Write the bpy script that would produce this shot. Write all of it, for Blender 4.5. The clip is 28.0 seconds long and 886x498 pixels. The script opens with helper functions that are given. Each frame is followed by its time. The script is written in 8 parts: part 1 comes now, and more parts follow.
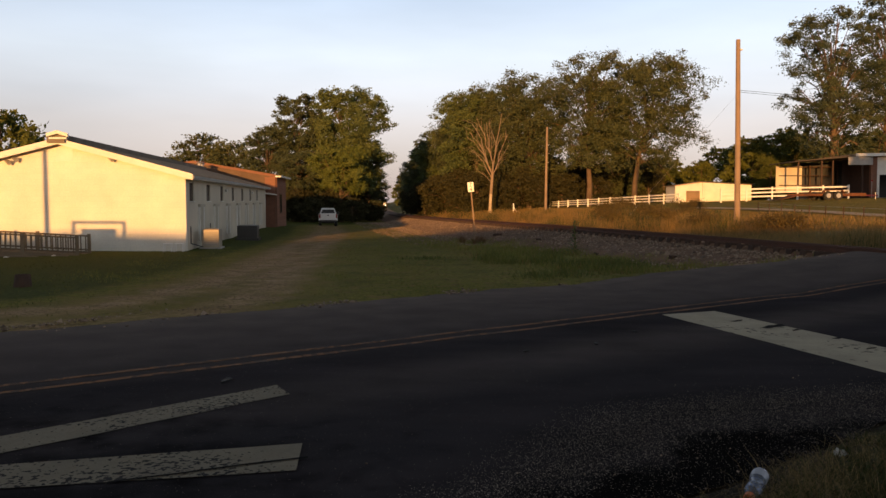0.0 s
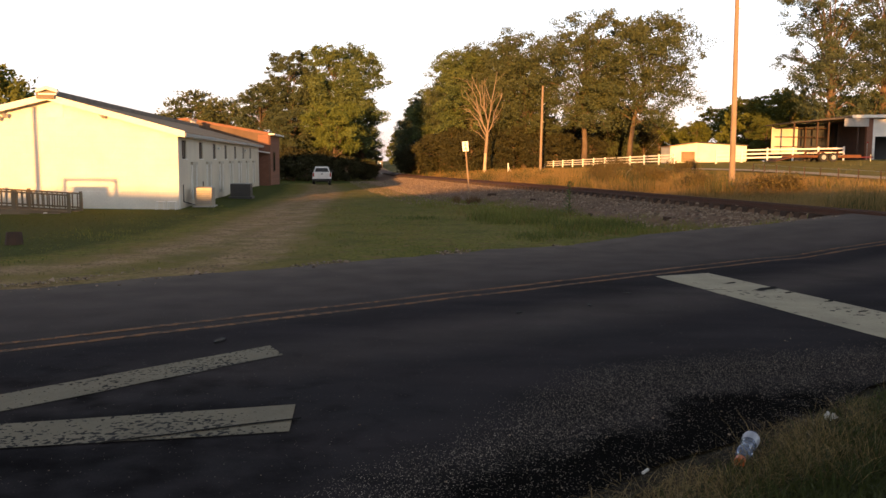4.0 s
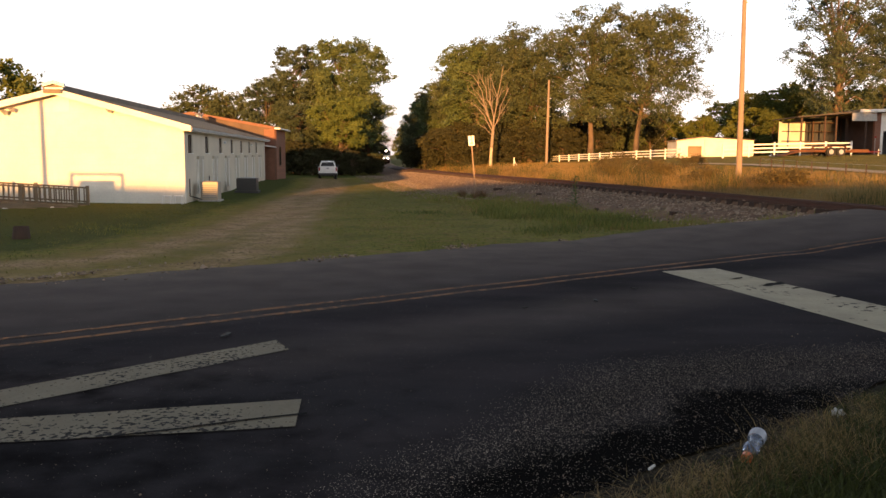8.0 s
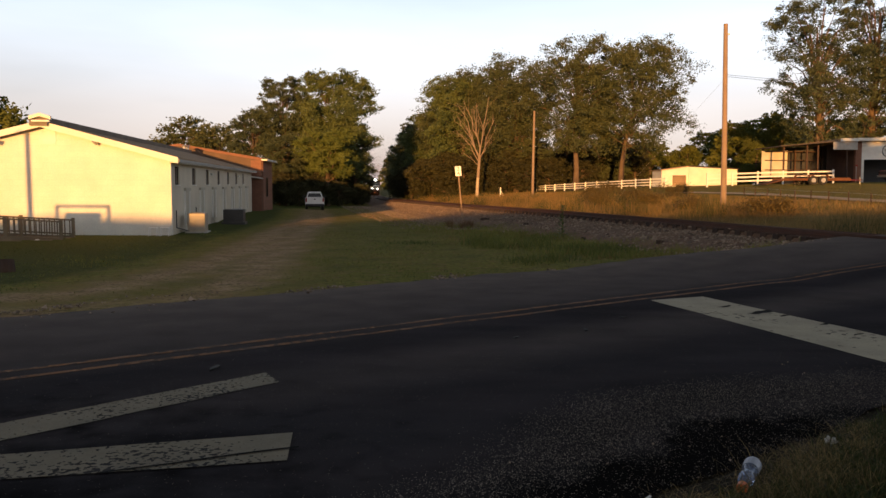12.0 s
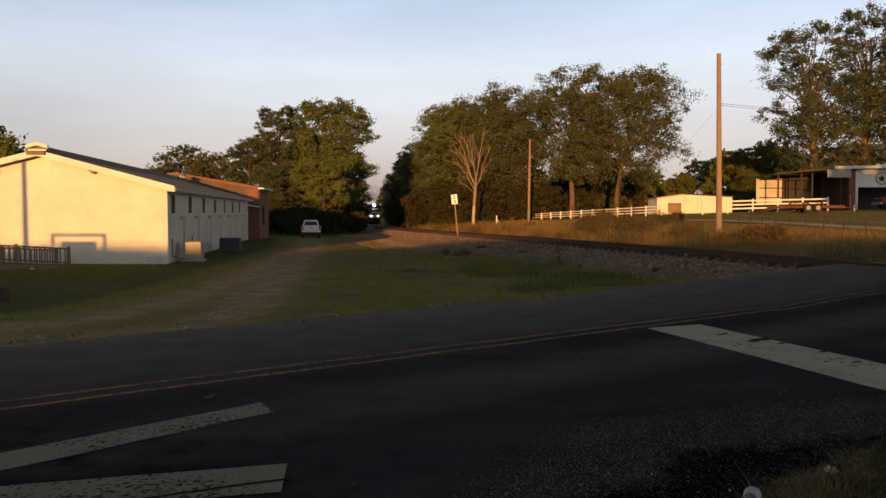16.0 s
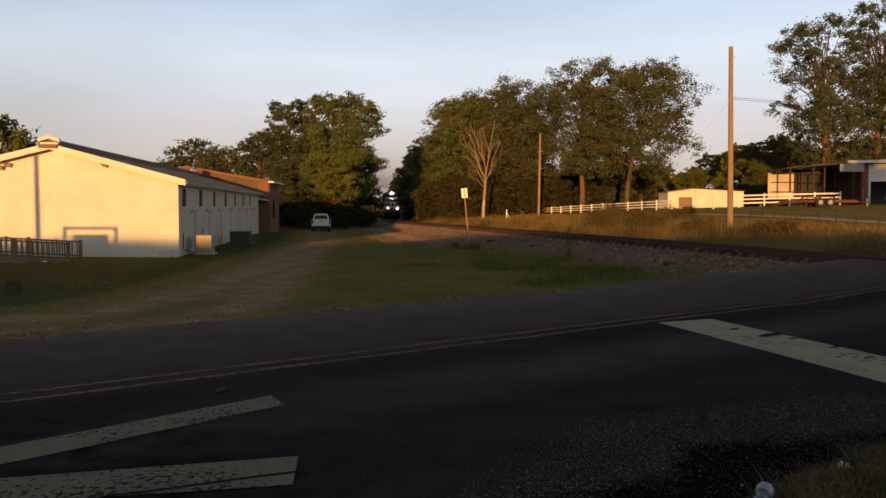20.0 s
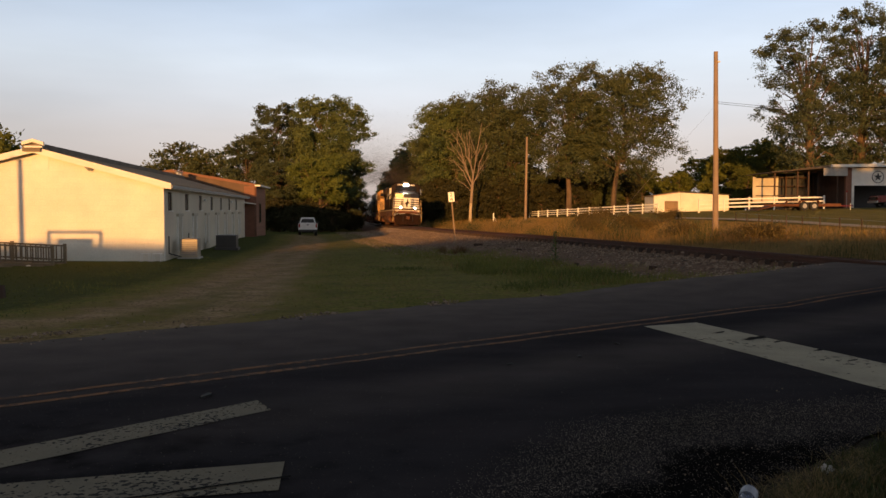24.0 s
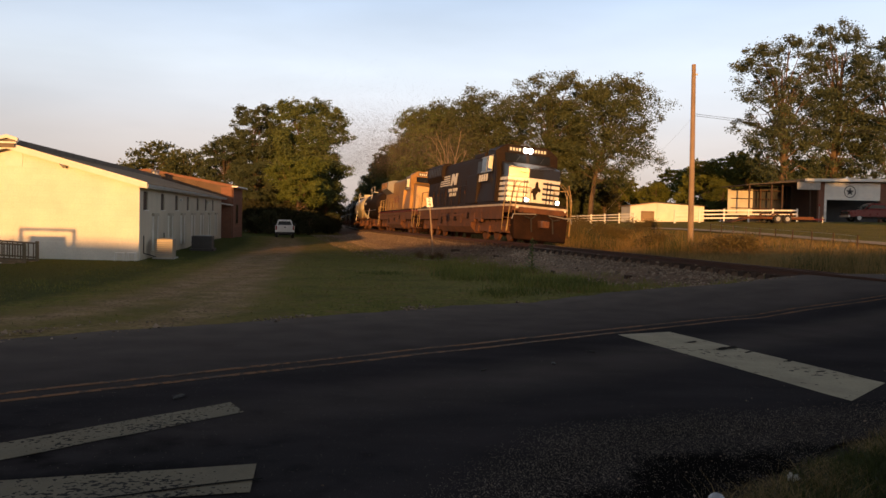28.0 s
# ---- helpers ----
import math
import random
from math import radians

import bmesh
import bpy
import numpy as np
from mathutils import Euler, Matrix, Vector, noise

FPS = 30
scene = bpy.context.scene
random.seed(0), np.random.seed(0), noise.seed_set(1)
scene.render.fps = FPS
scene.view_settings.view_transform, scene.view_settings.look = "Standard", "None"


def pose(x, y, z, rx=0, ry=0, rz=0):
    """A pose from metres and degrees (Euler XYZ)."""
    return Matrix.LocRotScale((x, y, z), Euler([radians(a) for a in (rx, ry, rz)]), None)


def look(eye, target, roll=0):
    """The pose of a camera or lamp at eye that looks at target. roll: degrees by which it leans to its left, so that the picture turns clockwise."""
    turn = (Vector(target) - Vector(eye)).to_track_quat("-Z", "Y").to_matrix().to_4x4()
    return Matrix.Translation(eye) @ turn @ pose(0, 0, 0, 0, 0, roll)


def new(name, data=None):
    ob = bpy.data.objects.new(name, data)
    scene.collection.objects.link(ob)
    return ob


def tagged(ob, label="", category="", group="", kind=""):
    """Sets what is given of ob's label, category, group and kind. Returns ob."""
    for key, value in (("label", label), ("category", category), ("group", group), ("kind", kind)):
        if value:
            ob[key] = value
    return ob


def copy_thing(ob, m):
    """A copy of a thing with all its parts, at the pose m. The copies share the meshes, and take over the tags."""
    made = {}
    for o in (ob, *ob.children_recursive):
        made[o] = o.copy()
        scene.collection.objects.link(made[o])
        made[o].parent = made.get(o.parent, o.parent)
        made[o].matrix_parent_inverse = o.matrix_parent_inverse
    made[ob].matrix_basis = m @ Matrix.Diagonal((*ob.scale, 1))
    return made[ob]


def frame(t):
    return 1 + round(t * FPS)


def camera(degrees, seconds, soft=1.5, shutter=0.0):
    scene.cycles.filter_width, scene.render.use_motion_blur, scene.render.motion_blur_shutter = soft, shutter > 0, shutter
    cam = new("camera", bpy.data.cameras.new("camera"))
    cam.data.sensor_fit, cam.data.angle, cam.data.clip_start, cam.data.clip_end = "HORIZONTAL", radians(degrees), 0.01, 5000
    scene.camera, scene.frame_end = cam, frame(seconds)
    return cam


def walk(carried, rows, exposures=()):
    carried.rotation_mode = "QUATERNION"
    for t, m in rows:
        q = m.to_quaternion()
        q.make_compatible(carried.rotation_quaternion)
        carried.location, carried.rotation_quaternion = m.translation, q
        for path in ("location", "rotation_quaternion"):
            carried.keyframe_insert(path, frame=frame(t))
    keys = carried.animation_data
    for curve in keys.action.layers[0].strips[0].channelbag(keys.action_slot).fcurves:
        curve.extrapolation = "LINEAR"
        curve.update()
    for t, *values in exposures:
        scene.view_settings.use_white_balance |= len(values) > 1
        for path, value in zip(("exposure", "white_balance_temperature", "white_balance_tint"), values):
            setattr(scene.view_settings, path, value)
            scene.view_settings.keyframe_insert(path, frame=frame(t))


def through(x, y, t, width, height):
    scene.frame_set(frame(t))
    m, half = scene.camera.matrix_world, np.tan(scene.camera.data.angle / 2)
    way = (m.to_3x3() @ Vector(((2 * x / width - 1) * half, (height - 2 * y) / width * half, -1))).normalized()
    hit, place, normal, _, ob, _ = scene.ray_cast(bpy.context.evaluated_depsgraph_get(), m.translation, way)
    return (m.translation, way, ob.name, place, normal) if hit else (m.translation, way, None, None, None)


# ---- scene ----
cam = camera(57.4, 28.0, 1.5)
PATH = [
    (0, (-0.001, -0.008, 1.551), (-0.001, 1.99, 1.452), 0.0),
    (0.5, (0.002, 0.002, 1.557), (0.005, 1.999, 1.451), 0.3),
    (1, (0.013, 0.003, 1.558), (0.018, 2.0, 1.45), 0.1),
    (1.5, (0.02, 0.005, 1.559), (0.029, 2.001, 1.435), -0.3),
    (2, (-0.007, 0.031, 1.562), (-0.005, 2.026, 1.418), 0.4),
    (2.5, (0.001, 0.032, 1.566), (0.002, 2.023, 1.377), 0.5),
    (4.5, (-0.001, 0.042, 1.565), (0.018, 2.031, 1.358), 0.3),
    (5, (0.007, 0.045, 1.569), (0.021, 2.032, 1.347), 0.1),
    (5.5, (-0.004, 0.049, 1.566), (-0.006, 2.036, 1.341), 0.2),
    (6, (-0.001, 0.054, 1.566), (0.001, 2.042, 1.346), 0.4),
    (6.5, (-0.003, 0.046, 1.568), (-0.013, 2.031, 1.322), 0.1),
    (7, (-0.008, 0.047, 1.568), (-0.003, 2.033, 1.329), 0.3),
    (7.5, (-0.009, 0.034, 1.571), (-0.018, 2.022, 1.356), 0.3),
    (8, (-0.003, 0.049, 1.569), (-0.002, 2.038, 1.356), 0.4),
    (8.5, (-0.009, 0.048, 1.57), (-0.009, 2.035, 1.345), 0.6),
    (9, (0.001, 0.051, 1.568), (-0.015, 2.036, 1.327), 0.1),
    (9.5, (0.007, 0.065, 1.562), (0.0, 2.049, 1.303), 0.0),
    (10, (-0.002, 0.059, 1.571), (0.019, 2.046, 1.346), -0.2),
    (10.5, (-0.016, 0.039, 1.578), (0.026, 2.032, 1.422), -0.3),
    (11, (-0.038, 0.034, 1.574), (0.004, 2.029, 1.432), 0.5),
    (11.5, (-0.04, 0.047, 1.571), (-0.004, 2.043, 1.441), 0.6),
    (12, (-0.034, 0.047, 1.574), (-0.001, 2.041, 1.435), 0.1),
    (12.5, (-0.028, 0.057, 1.577), (0.002, 2.053, 1.456), -0.3),
    (14.5, (-0.046, 0.057, 1.577), (-0.018, 2.054, 1.47), 0.3),
    (15, (-0.042, 0.016, 1.573), (-0.015, 2.014, 1.486), 0.2),
    (15.5, (-0.035, 0.064, 1.574), (0.004, 2.062, 1.492), 0.0),
    (16, (-0.031, 0.062, 1.575), (0.011, 2.061, 1.505), -0.0),
    (16.5, (-0.033, 0.063, 1.573), (0.004, 2.061, 1.507), 0.1),
    (17, (-0.035, 0.062, 1.575), (0.004, 2.061, 1.509), 0.0),
    (17.5, (-0.037, 0.053, 1.579), (-0.004, 2.052, 1.513), 0.1),
    (18, (-0.038, 0.059, 1.576), (-0.009, 2.058, 1.519), 0.3),
    (18.5, (-0.035, 0.06, 1.575), (-0.008, 2.059, 1.519), 0.2),
    (19, (-0.041, 0.057, 1.578), (-0.017, 2.056, 1.52), 0.2),
    (19.5, (-0.04, 0.032, 1.577), (-0.017, 2.031, 1.514), 0.2),
    (20, (-0.041, 0.071, 1.572), (-0.023, 2.069, 1.487), 0.1),
    (20.5, (-0.04, 0.048, 1.575), (-0.022, 2.046, 1.486), -0.4),
    (22.5, (-0.046, 0.066, 1.576), (-0.03, 2.063, 1.463), 0.1),
    (23, (-0.05, 0.07, 1.574), (-0.029, 2.067, 1.467), 0.4),
    (23.5, (-0.041, 0.067, 1.579), (-0.001, 2.064, 1.485), 0.2),
    (24, (-0.037, 0.062, 1.58), (0.013, 2.059, 1.504), 0.1),
    (24.5, (-0.038, 0.063, 1.579), (0.029, 2.061, 1.51), 0.2),
    (25, (-0.041, 0.051, 1.579), (0.033, 2.048, 1.515), 0.3),
    (25.5, (-0.034, 0.053, 1.578), (0.046, 2.05, 1.513), 0.2),
    (26, (-0.03, 0.053, 1.584), (0.051, 2.05, 1.523), 0.2),
    (26.5, (-0.035, 0.047, 1.578), (0.052, 2.044, 1.518), 0.3),
    (27, (-0.034, 0.048, 1.582), (0.067, 2.044, 1.514), 0.9),
    (27.5, (-0.041, 0.046, 1.581), (0.041, 2.043, 1.517), 1.2),
    (28, (-0.034, 0.032, 1.58), (0.072, 2.028, 1.518), 1.3),
]
EXPO = [
    (0, 0.27), (1, 0.16), (1.5, 0.22), (2.0, 0.48), (2.5, 0.75), (4.5, 1.24), (6, 1.3), (7, 1.52), (8, 1.27), (9.2, 1.46), (10.2, 1.36), (11, 0.72), (12.5, 0.47), (14.9, 0.31), (16, 0.1), (20, 0.05), (22.7, 0.14), (24, 0.09), (27, 0.08), (28, 0.24)]
walk(cam, [(t, look(eye, target, roll)) for t, eye, target, roll in PATH], EXPO)

# ---- light: a low warm sun behind the camera, to its left ----
SUN_AZ, SUN_EL = radians(8.5), radians(3.6)
to_sun = Vector((-math.sin(SUN_AZ) * math.cos(SUN_EL), -math.cos(SUN_AZ) * math.cos(SUN_EL), math.sin(SUN_EL)))
world = bpy.data.worlds.new("evening_sky")
scene.world = world
world.use_nodes = True
wn = world.node_tree.nodes
sky = wn.new("ShaderNodeTexSky")
sky.sky_type, sky.sun_disc = "NISHITA", False
sky.sun_elevation, sky.sun_rotation = radians(4.0), math.atan2(to_sun.x, to_sun.y)
sky.air_density, sky.dust_density, sky.ozone_density = 1.0, 2.0, 1.5
wn["Background"].inputs[1].default_value = 1.0
# the evening sky pales towards the hazy horizon and deepens overhead
wl = world.node_tree.links.new
w_tc, w_sep, w_ramp, w_mul = wn.new("ShaderNodeTexCoord"), wn.new("ShaderNodeSeparateXYZ"), wn.new("ShaderNodeValToRGB"), wn.new("ShaderNodeMix")
w_mul.data_type = "RGBA"
w_mul.inputs[0].default_value = 1.0
w_mul.blend_type = "ADD"
for w_at, w_col in ((0.0, (0.38, 0.31, 0.30)), (0.05, (0.53, 0.45, 0.43)), (0.10, (0.61, 0.56, 0.57)), (0.135, (0.62, 0.62, 0.67)), (0.18, (0.645, 0.69, 0.77)), (0.28, (0.43, 0.53, 0.70)), (0.42, (0.15, 0.145, 0.14)), (0.6, (0.065, 0.058, 0.052)), (1.0, (0.035, 0.032, 0.03))):
    w_el = w_ramp.color_ramp.elements.new(w_at) if 0 < w_at < 1 else w_ramp.color_ramp.elements[0 if w_at == 0 else -1]
    w_el.color = (*w_col, 1)
w_dim = wn.new("ShaderNodeVectorMath")
w_dim.operation = "SCALE"
w_dim.inputs["Scale"].default_value = 0.03
w_map, w_nz, w_mr, w_vm = wn.new("ShaderNodeMapping"), wn.new("ShaderNodeTexNoise"), wn.new("ShaderNodeMapRange"), wn.new("ShaderNodeVectorMath")
w_map.inputs["Scale"].default_value = (2.0, 2.0, 9.0)
w_nz.inputs["Scale"].default_value, w_nz.inputs["Detail"].default_value = 1.3, 4
w_mr.inputs[1].default_value, w_mr.inputs[2].default_value, w_mr.inputs[3].default_value, w_mr.inputs[4].default_value = 0.3, 0.7, 0.965, 1.165
w_vm.operation = "SCALE"
wl(w_tc.outputs["Generated"], w_map.inputs["Vector"])
wl(w_map.outputs[0], w_nz.inputs["Vector"])
wl(w_nz.outputs[0], w_mr.inputs[0])
# a little duller towards the left of the view
w_side, w_both = wn.new("ShaderNodeMapRange"), wn.new("ShaderNodeMath")
w_side.inputs[1].default_value, w_side.inputs[2].default_value, w_side.inputs[3].default_value, w_side.inputs[4].default_value = -0.5, -0.12, 0.80, 1.0
w_both.operation = "MULTIPLY"
wl(w_sep.outputs[0], w_side.inputs[0])
wl(w_mr.outputs[0], w_both.inputs[0])
wl(w_side.outputs[0], w_both.inputs[1])
wl(w_both.outputs[0], w_vm.inputs["Scale"])
wl(w_tc.outputs["Generated"], w_sep.inputs[0])
wl(w_sep.outputs[2], w_ramp.inputs[0])
wl(sky.outputs[0], w_dim.inputs[0])
wl(w_dim.outputs[0], w_mul.inputs[6])
wl(w_ramp.outputs[0], w_vm.inputs[0])
wl(w_vm.outputs[0], w_mul.inputs[7])
wl(w_mul.outputs[2], wn["Background"].inputs[0])
sun = new("sun", bpy.data.lights.new("sun", "SUN"))
sun.data.energy, sun.data.angle, sun.data.color = 5.2, radians(0.45), (1.0, 0.465, 0.13)
sun.matrix_world = look(to_sun * 100, (0, 0, 0))


# ---- materials ----
def mat(name, color, rough=0.8, metal=0.0, var=0.25, scale=3.0, fine=40.0, bump=0.15, dist=0.02, coords="Object", spread=0.0, emit=0.0, dirt=None, spec=0.5):
    """A procedural surface: base colour with broad stains and fine grain, and a fine relief. spread: change from piece to piece."""
    m = bpy.data.materials.new(name)
    m.use_nodes = True
    nt = m.node_tree
    n, ln = nt.nodes, nt.links.new
    b = n["Principled BSDF"]
    b.inputs["Metallic"].default_value = metal
    b.inputs["Specular IOR Level"].default_value = spec
    tc = n.new("ShaderNodeTexCoord")
    big, small = n.new("ShaderNodeTexNoise"), n.new("ShaderNodeTexNoise")
    big.inputs["Scale"].default_value, small.inputs["Scale"].default_value = scale, fine
    big.inputs["Detail"].default_value, small.inputs["Detail"].default_value = 6, 4
    for q in (big, small):
        ln(tc.outputs[coords], q.inputs["Vector"])
    mix = n.new("ShaderNodeMix")
    mix.data_type = "RGBA"
    dark = tuple(c * (1 - var) for c in color) if dirt is None else dirt
    mix.inputs[6].default_value, mix.inputs[7].default_value = (*dark, 1), (*(min(1, c * (1 + var * 0.6)) for c in color), 1)
    add = n.new("ShaderNodeMath")
    add.operation = "MULTIPLY_ADD"
    add.inputs[1].default_value, add.inputs[2].default_value = 0.45, 0.0
    ln(small.outputs[0], add.inputs[0])
    tot = n.new("ShaderNodeMath")
    tot.operation = "MULTIPLY_ADD"
    tot.inputs[1].default_value = 0.9
    ln(big.outputs[0], tot.inputs[0])
    ln(add.outputs[0], tot.inputs[2])
    rm = n.new("ShaderNodeMapRange")
    rm.inputs[1].default_value, rm.inputs[2].default_value = 0.42, 0.95
    ln(tot.outputs[0], rm.inputs[0])
    ln(rm.outputs[0], mix.inputs[0])
    out = mix.outputs[2]
    if spread:
        oi, hs = n.new("ShaderNodeObjectInfo"), n.new("ShaderNodeHueSaturation")
        sm = n.new("ShaderNodeMapRange")
        sm.inputs[3].default_value, sm.inputs[4].default_value = 1 - spread, 1 + spread
        ln(oi.outputs["Random"], sm.inputs[0])
        ln(sm.outputs[0], hs.inputs["Value"])
        ln(out, hs.inputs["Color"])
        out = hs.outputs[0]
    ln(out, b.inputs["Base Color"])
    rr = n.new("ShaderNodeMapRange")
    rr.inputs[3].default_value, rr.inputs[4].default_value = max(0.03, rough - 0.1), min(1, rough + 0.1)
    ln(big.outputs[0], rr.inputs[0])
    ln(rr.outputs[0], b.inputs["Roughness"])
    if bump:
        bp = n.new("ShaderNodeBump")
        bp.inputs["Strength"].default_value, bp.inputs["Distance"].default_value = bump, dist
        ln(small.outputs[0], bp.inputs["Height"])
        ln(bp.outputs[0], b.inputs["Normal"])
    if emit:
        b.inputs["Emission Color"].default_value = (1.0, 0.93, 0.8, 1)
        b.inputs["Emission Strength"].default_value = emit
    return m


def leaf_mat(name, color, back, vary=0.5, through=0.25, broad=0.6):
    """Thin leaves: colour changes from clump to clump and leaf to leaf; some light passes through."""
    m = bpy.data.materials.new(name)
    m.use_nodes = True
    nt = m.node_tree
    n, ln = nt.nodes, nt.links.new
    b = n["Principled BSDF"]
    b.inputs["Roughness"].default_value = 0.6
    b.inputs["Specular IOR Level"].default_value = 0.25
    g, tc = n.new("ShaderNodeNewGeometry"), n.new("ShaderNodeTexCoord")
    nz = n.new("ShaderNodeTexNoise")
    nz.inputs["Scale"].default_value = 0.35
    ln(tc.outputs["Object"], nz.inputs["Vector"])
    mx = n.new("ShaderNodeMix")
    mx.data_type = "RGBA"
    mx.inputs[6].default_value, mx.inputs[7].default_value = (*color, 1), (*back, 1)
    ad = n.new("ShaderNodeMath")
    ad.operation = "MULTIPLY_ADD"
    ad.inputs[1].default_value = vary
    ln(g.outputs["Random Per Island"], ad.inputs[0])
    sb = n.new("ShaderNodeMapRange")
    sb.inputs[1].default_value, sb.inputs[2].default_value, sb.inputs[4].default_value = 0.35, 0.65, broad
    ln(nz.outputs[0], sb.inputs[0])
    ln(sb.outputs[0], ad.inputs[2])
    ln(ad.outputs[0], mx.inputs[0])
    ln(mx.outputs[2], b.inputs["Base Color"])
    tr, ms = n.new("ShaderNodeBsdfTranslucent"), n.new("ShaderNodeMixShader")
    ln(mx.outputs[2], tr.inputs["Color"])
    ms.inputs[0].default_value = through
    ln(b.outputs[0], ms.inputs[1])
    ln(tr.outputs[0], ms.inputs[2])
    ln(ms.outputs[0], n["Material Output"].inputs["Surface"])
    return m


def ground_mat():
    """Lawn, dry grass and bare dirt, laid out by the sheet's own paint marks."""
    m = bpy.data.materials.new("ground_grass_dirt")
    m.use_nodes = True
    nt = m.node_tree
    n, ln = nt.nodes, nt.links.new
    b = n["Principled BSDF"]
    b.inputs["Roughness"].default_value = 0.95
    b.inputs["Specular IOR Level"].default_value = 0.1
    tc = n.new("ShaderNodeTexCoord")

    def noise_tex(s, d=6):
        q = n.new("ShaderNodeTexNoise")
        q.inputs["Scale"].default_value, q.inputs["Detail"].default_value = s, d
        ln(tc.outputs["Object"], q.inputs["Vector"])
        return q.outputs[0]

    def mixc(fac, a, c):
        q = n.new("ShaderNodeMix")
        q.data_type = "RGBA"
        if fac is not None:
            ln(fac, q.inputs[0])
        for i, v in ((6, a), (7, c)):
            if isinstance(v, tuple):
                q.inputs[i].default_value = (*v, 1)
            else:
                ln(v, q.inputs[i])
        return q.outputs[2]

    def sharp(v, lo, hi):
        q = n.new("ShaderNodeMapRange")
        q.inputs[1].default_value, q.inputs[2].default_value = lo, hi
        ln(v, q.inputs[0])
        return q.outputs[0]

    def attr(name):
        q = n.new("ShaderNodeAttribute")
        q.attribute_name = name
        return q.outputs["Fac"]

    def jag(v, s, amount):
        q = n.new("ShaderNodeMath")
        q.operation = "MULTIPLY_ADD"
        ln(noise_tex(s), q.inputs[0])
        q.inputs[1].default_value = amount
        ln(v, q.inputs[2])
        return q.outputs[0]

    fine = noise_tex(9.0)
    lawn = mixc(sharp(noise_tex(0.35), 0.3, 0.7), (0.19, 0.19, 0.034), (0.31, 0.265, 0.065))
    lawn = mixc(sharp(fine, 0.35, 0.7), lawn, (0.10, 0.11, 0.02))
    dry = mixc(sharp(noise_tex(0.8), 0.35, 0.65), (0.30, 0.22, 0.085), (0.16, 0.14, 0.045))
    dirt = mixc(sharp(noise_tex(1.3), 0.35, 0.7), (0.33, 0.225, 0.125), (0.50, 0.35, 0.205))
    dirt = mixc(sharp(noise_tex(14.0), 0.5, 0.7), dirt, (0.11, 0.08, 0.048))
    dirt = mixc(sharp(noise_tex(3.5, 8), 0.56, 0.72), dirt, (0.16, 0.14, 0.055))
    lawn = mixc(sharp(noise_tex(2.6, 8), 0.5, 0.68), lawn, (0.23, 0.17, 0.06))
    lawn = mixc(sharp(noise_tex(0.7, 7), 0.5, 0.78), lawn, (0.092, 0.104, 0.022))
    lawn = mixc(sharp(noise_tex(5.5, 6), 0.6, 0.7), lawn, (0.055, 0.062, 0.016))
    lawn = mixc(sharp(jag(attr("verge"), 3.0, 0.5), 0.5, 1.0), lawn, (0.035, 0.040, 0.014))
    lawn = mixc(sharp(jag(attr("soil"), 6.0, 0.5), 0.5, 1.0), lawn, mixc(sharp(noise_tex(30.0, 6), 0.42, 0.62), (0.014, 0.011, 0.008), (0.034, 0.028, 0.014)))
    # greener grass, with the shade on the lawn put into its colour
    lawn = mixc(sharp(jag(attr("shade_tone"), 1.2, 0.5), 0.5, 0.95), lawn, mixc(sharp(fine, 0.35, 0.7), (0.085, 0.105, 0.020), (0.045, 0.06, 0.012)))
    col = mixc(sharp(jag(attr("dry"), 0.9, 0.6), 0.55, 1.0), lawn, dry)
    col = mixc(sharp(jag(attr("dirt"), 1.6, 0.9), 0.75, 1.15), col, dirt)
    ln(col, b.inputs["Base Color"])
    bp = n.new("ShaderNodeBump")
    bp.inputs["Strength"].default_value, bp.inputs["Distance"].default_value = 0.8, 0.06
    ln(noise_tex(22.0), bp.inputs["Height"])
    ln(bp.outputs[0], b.inputs["Normal"])
    return m


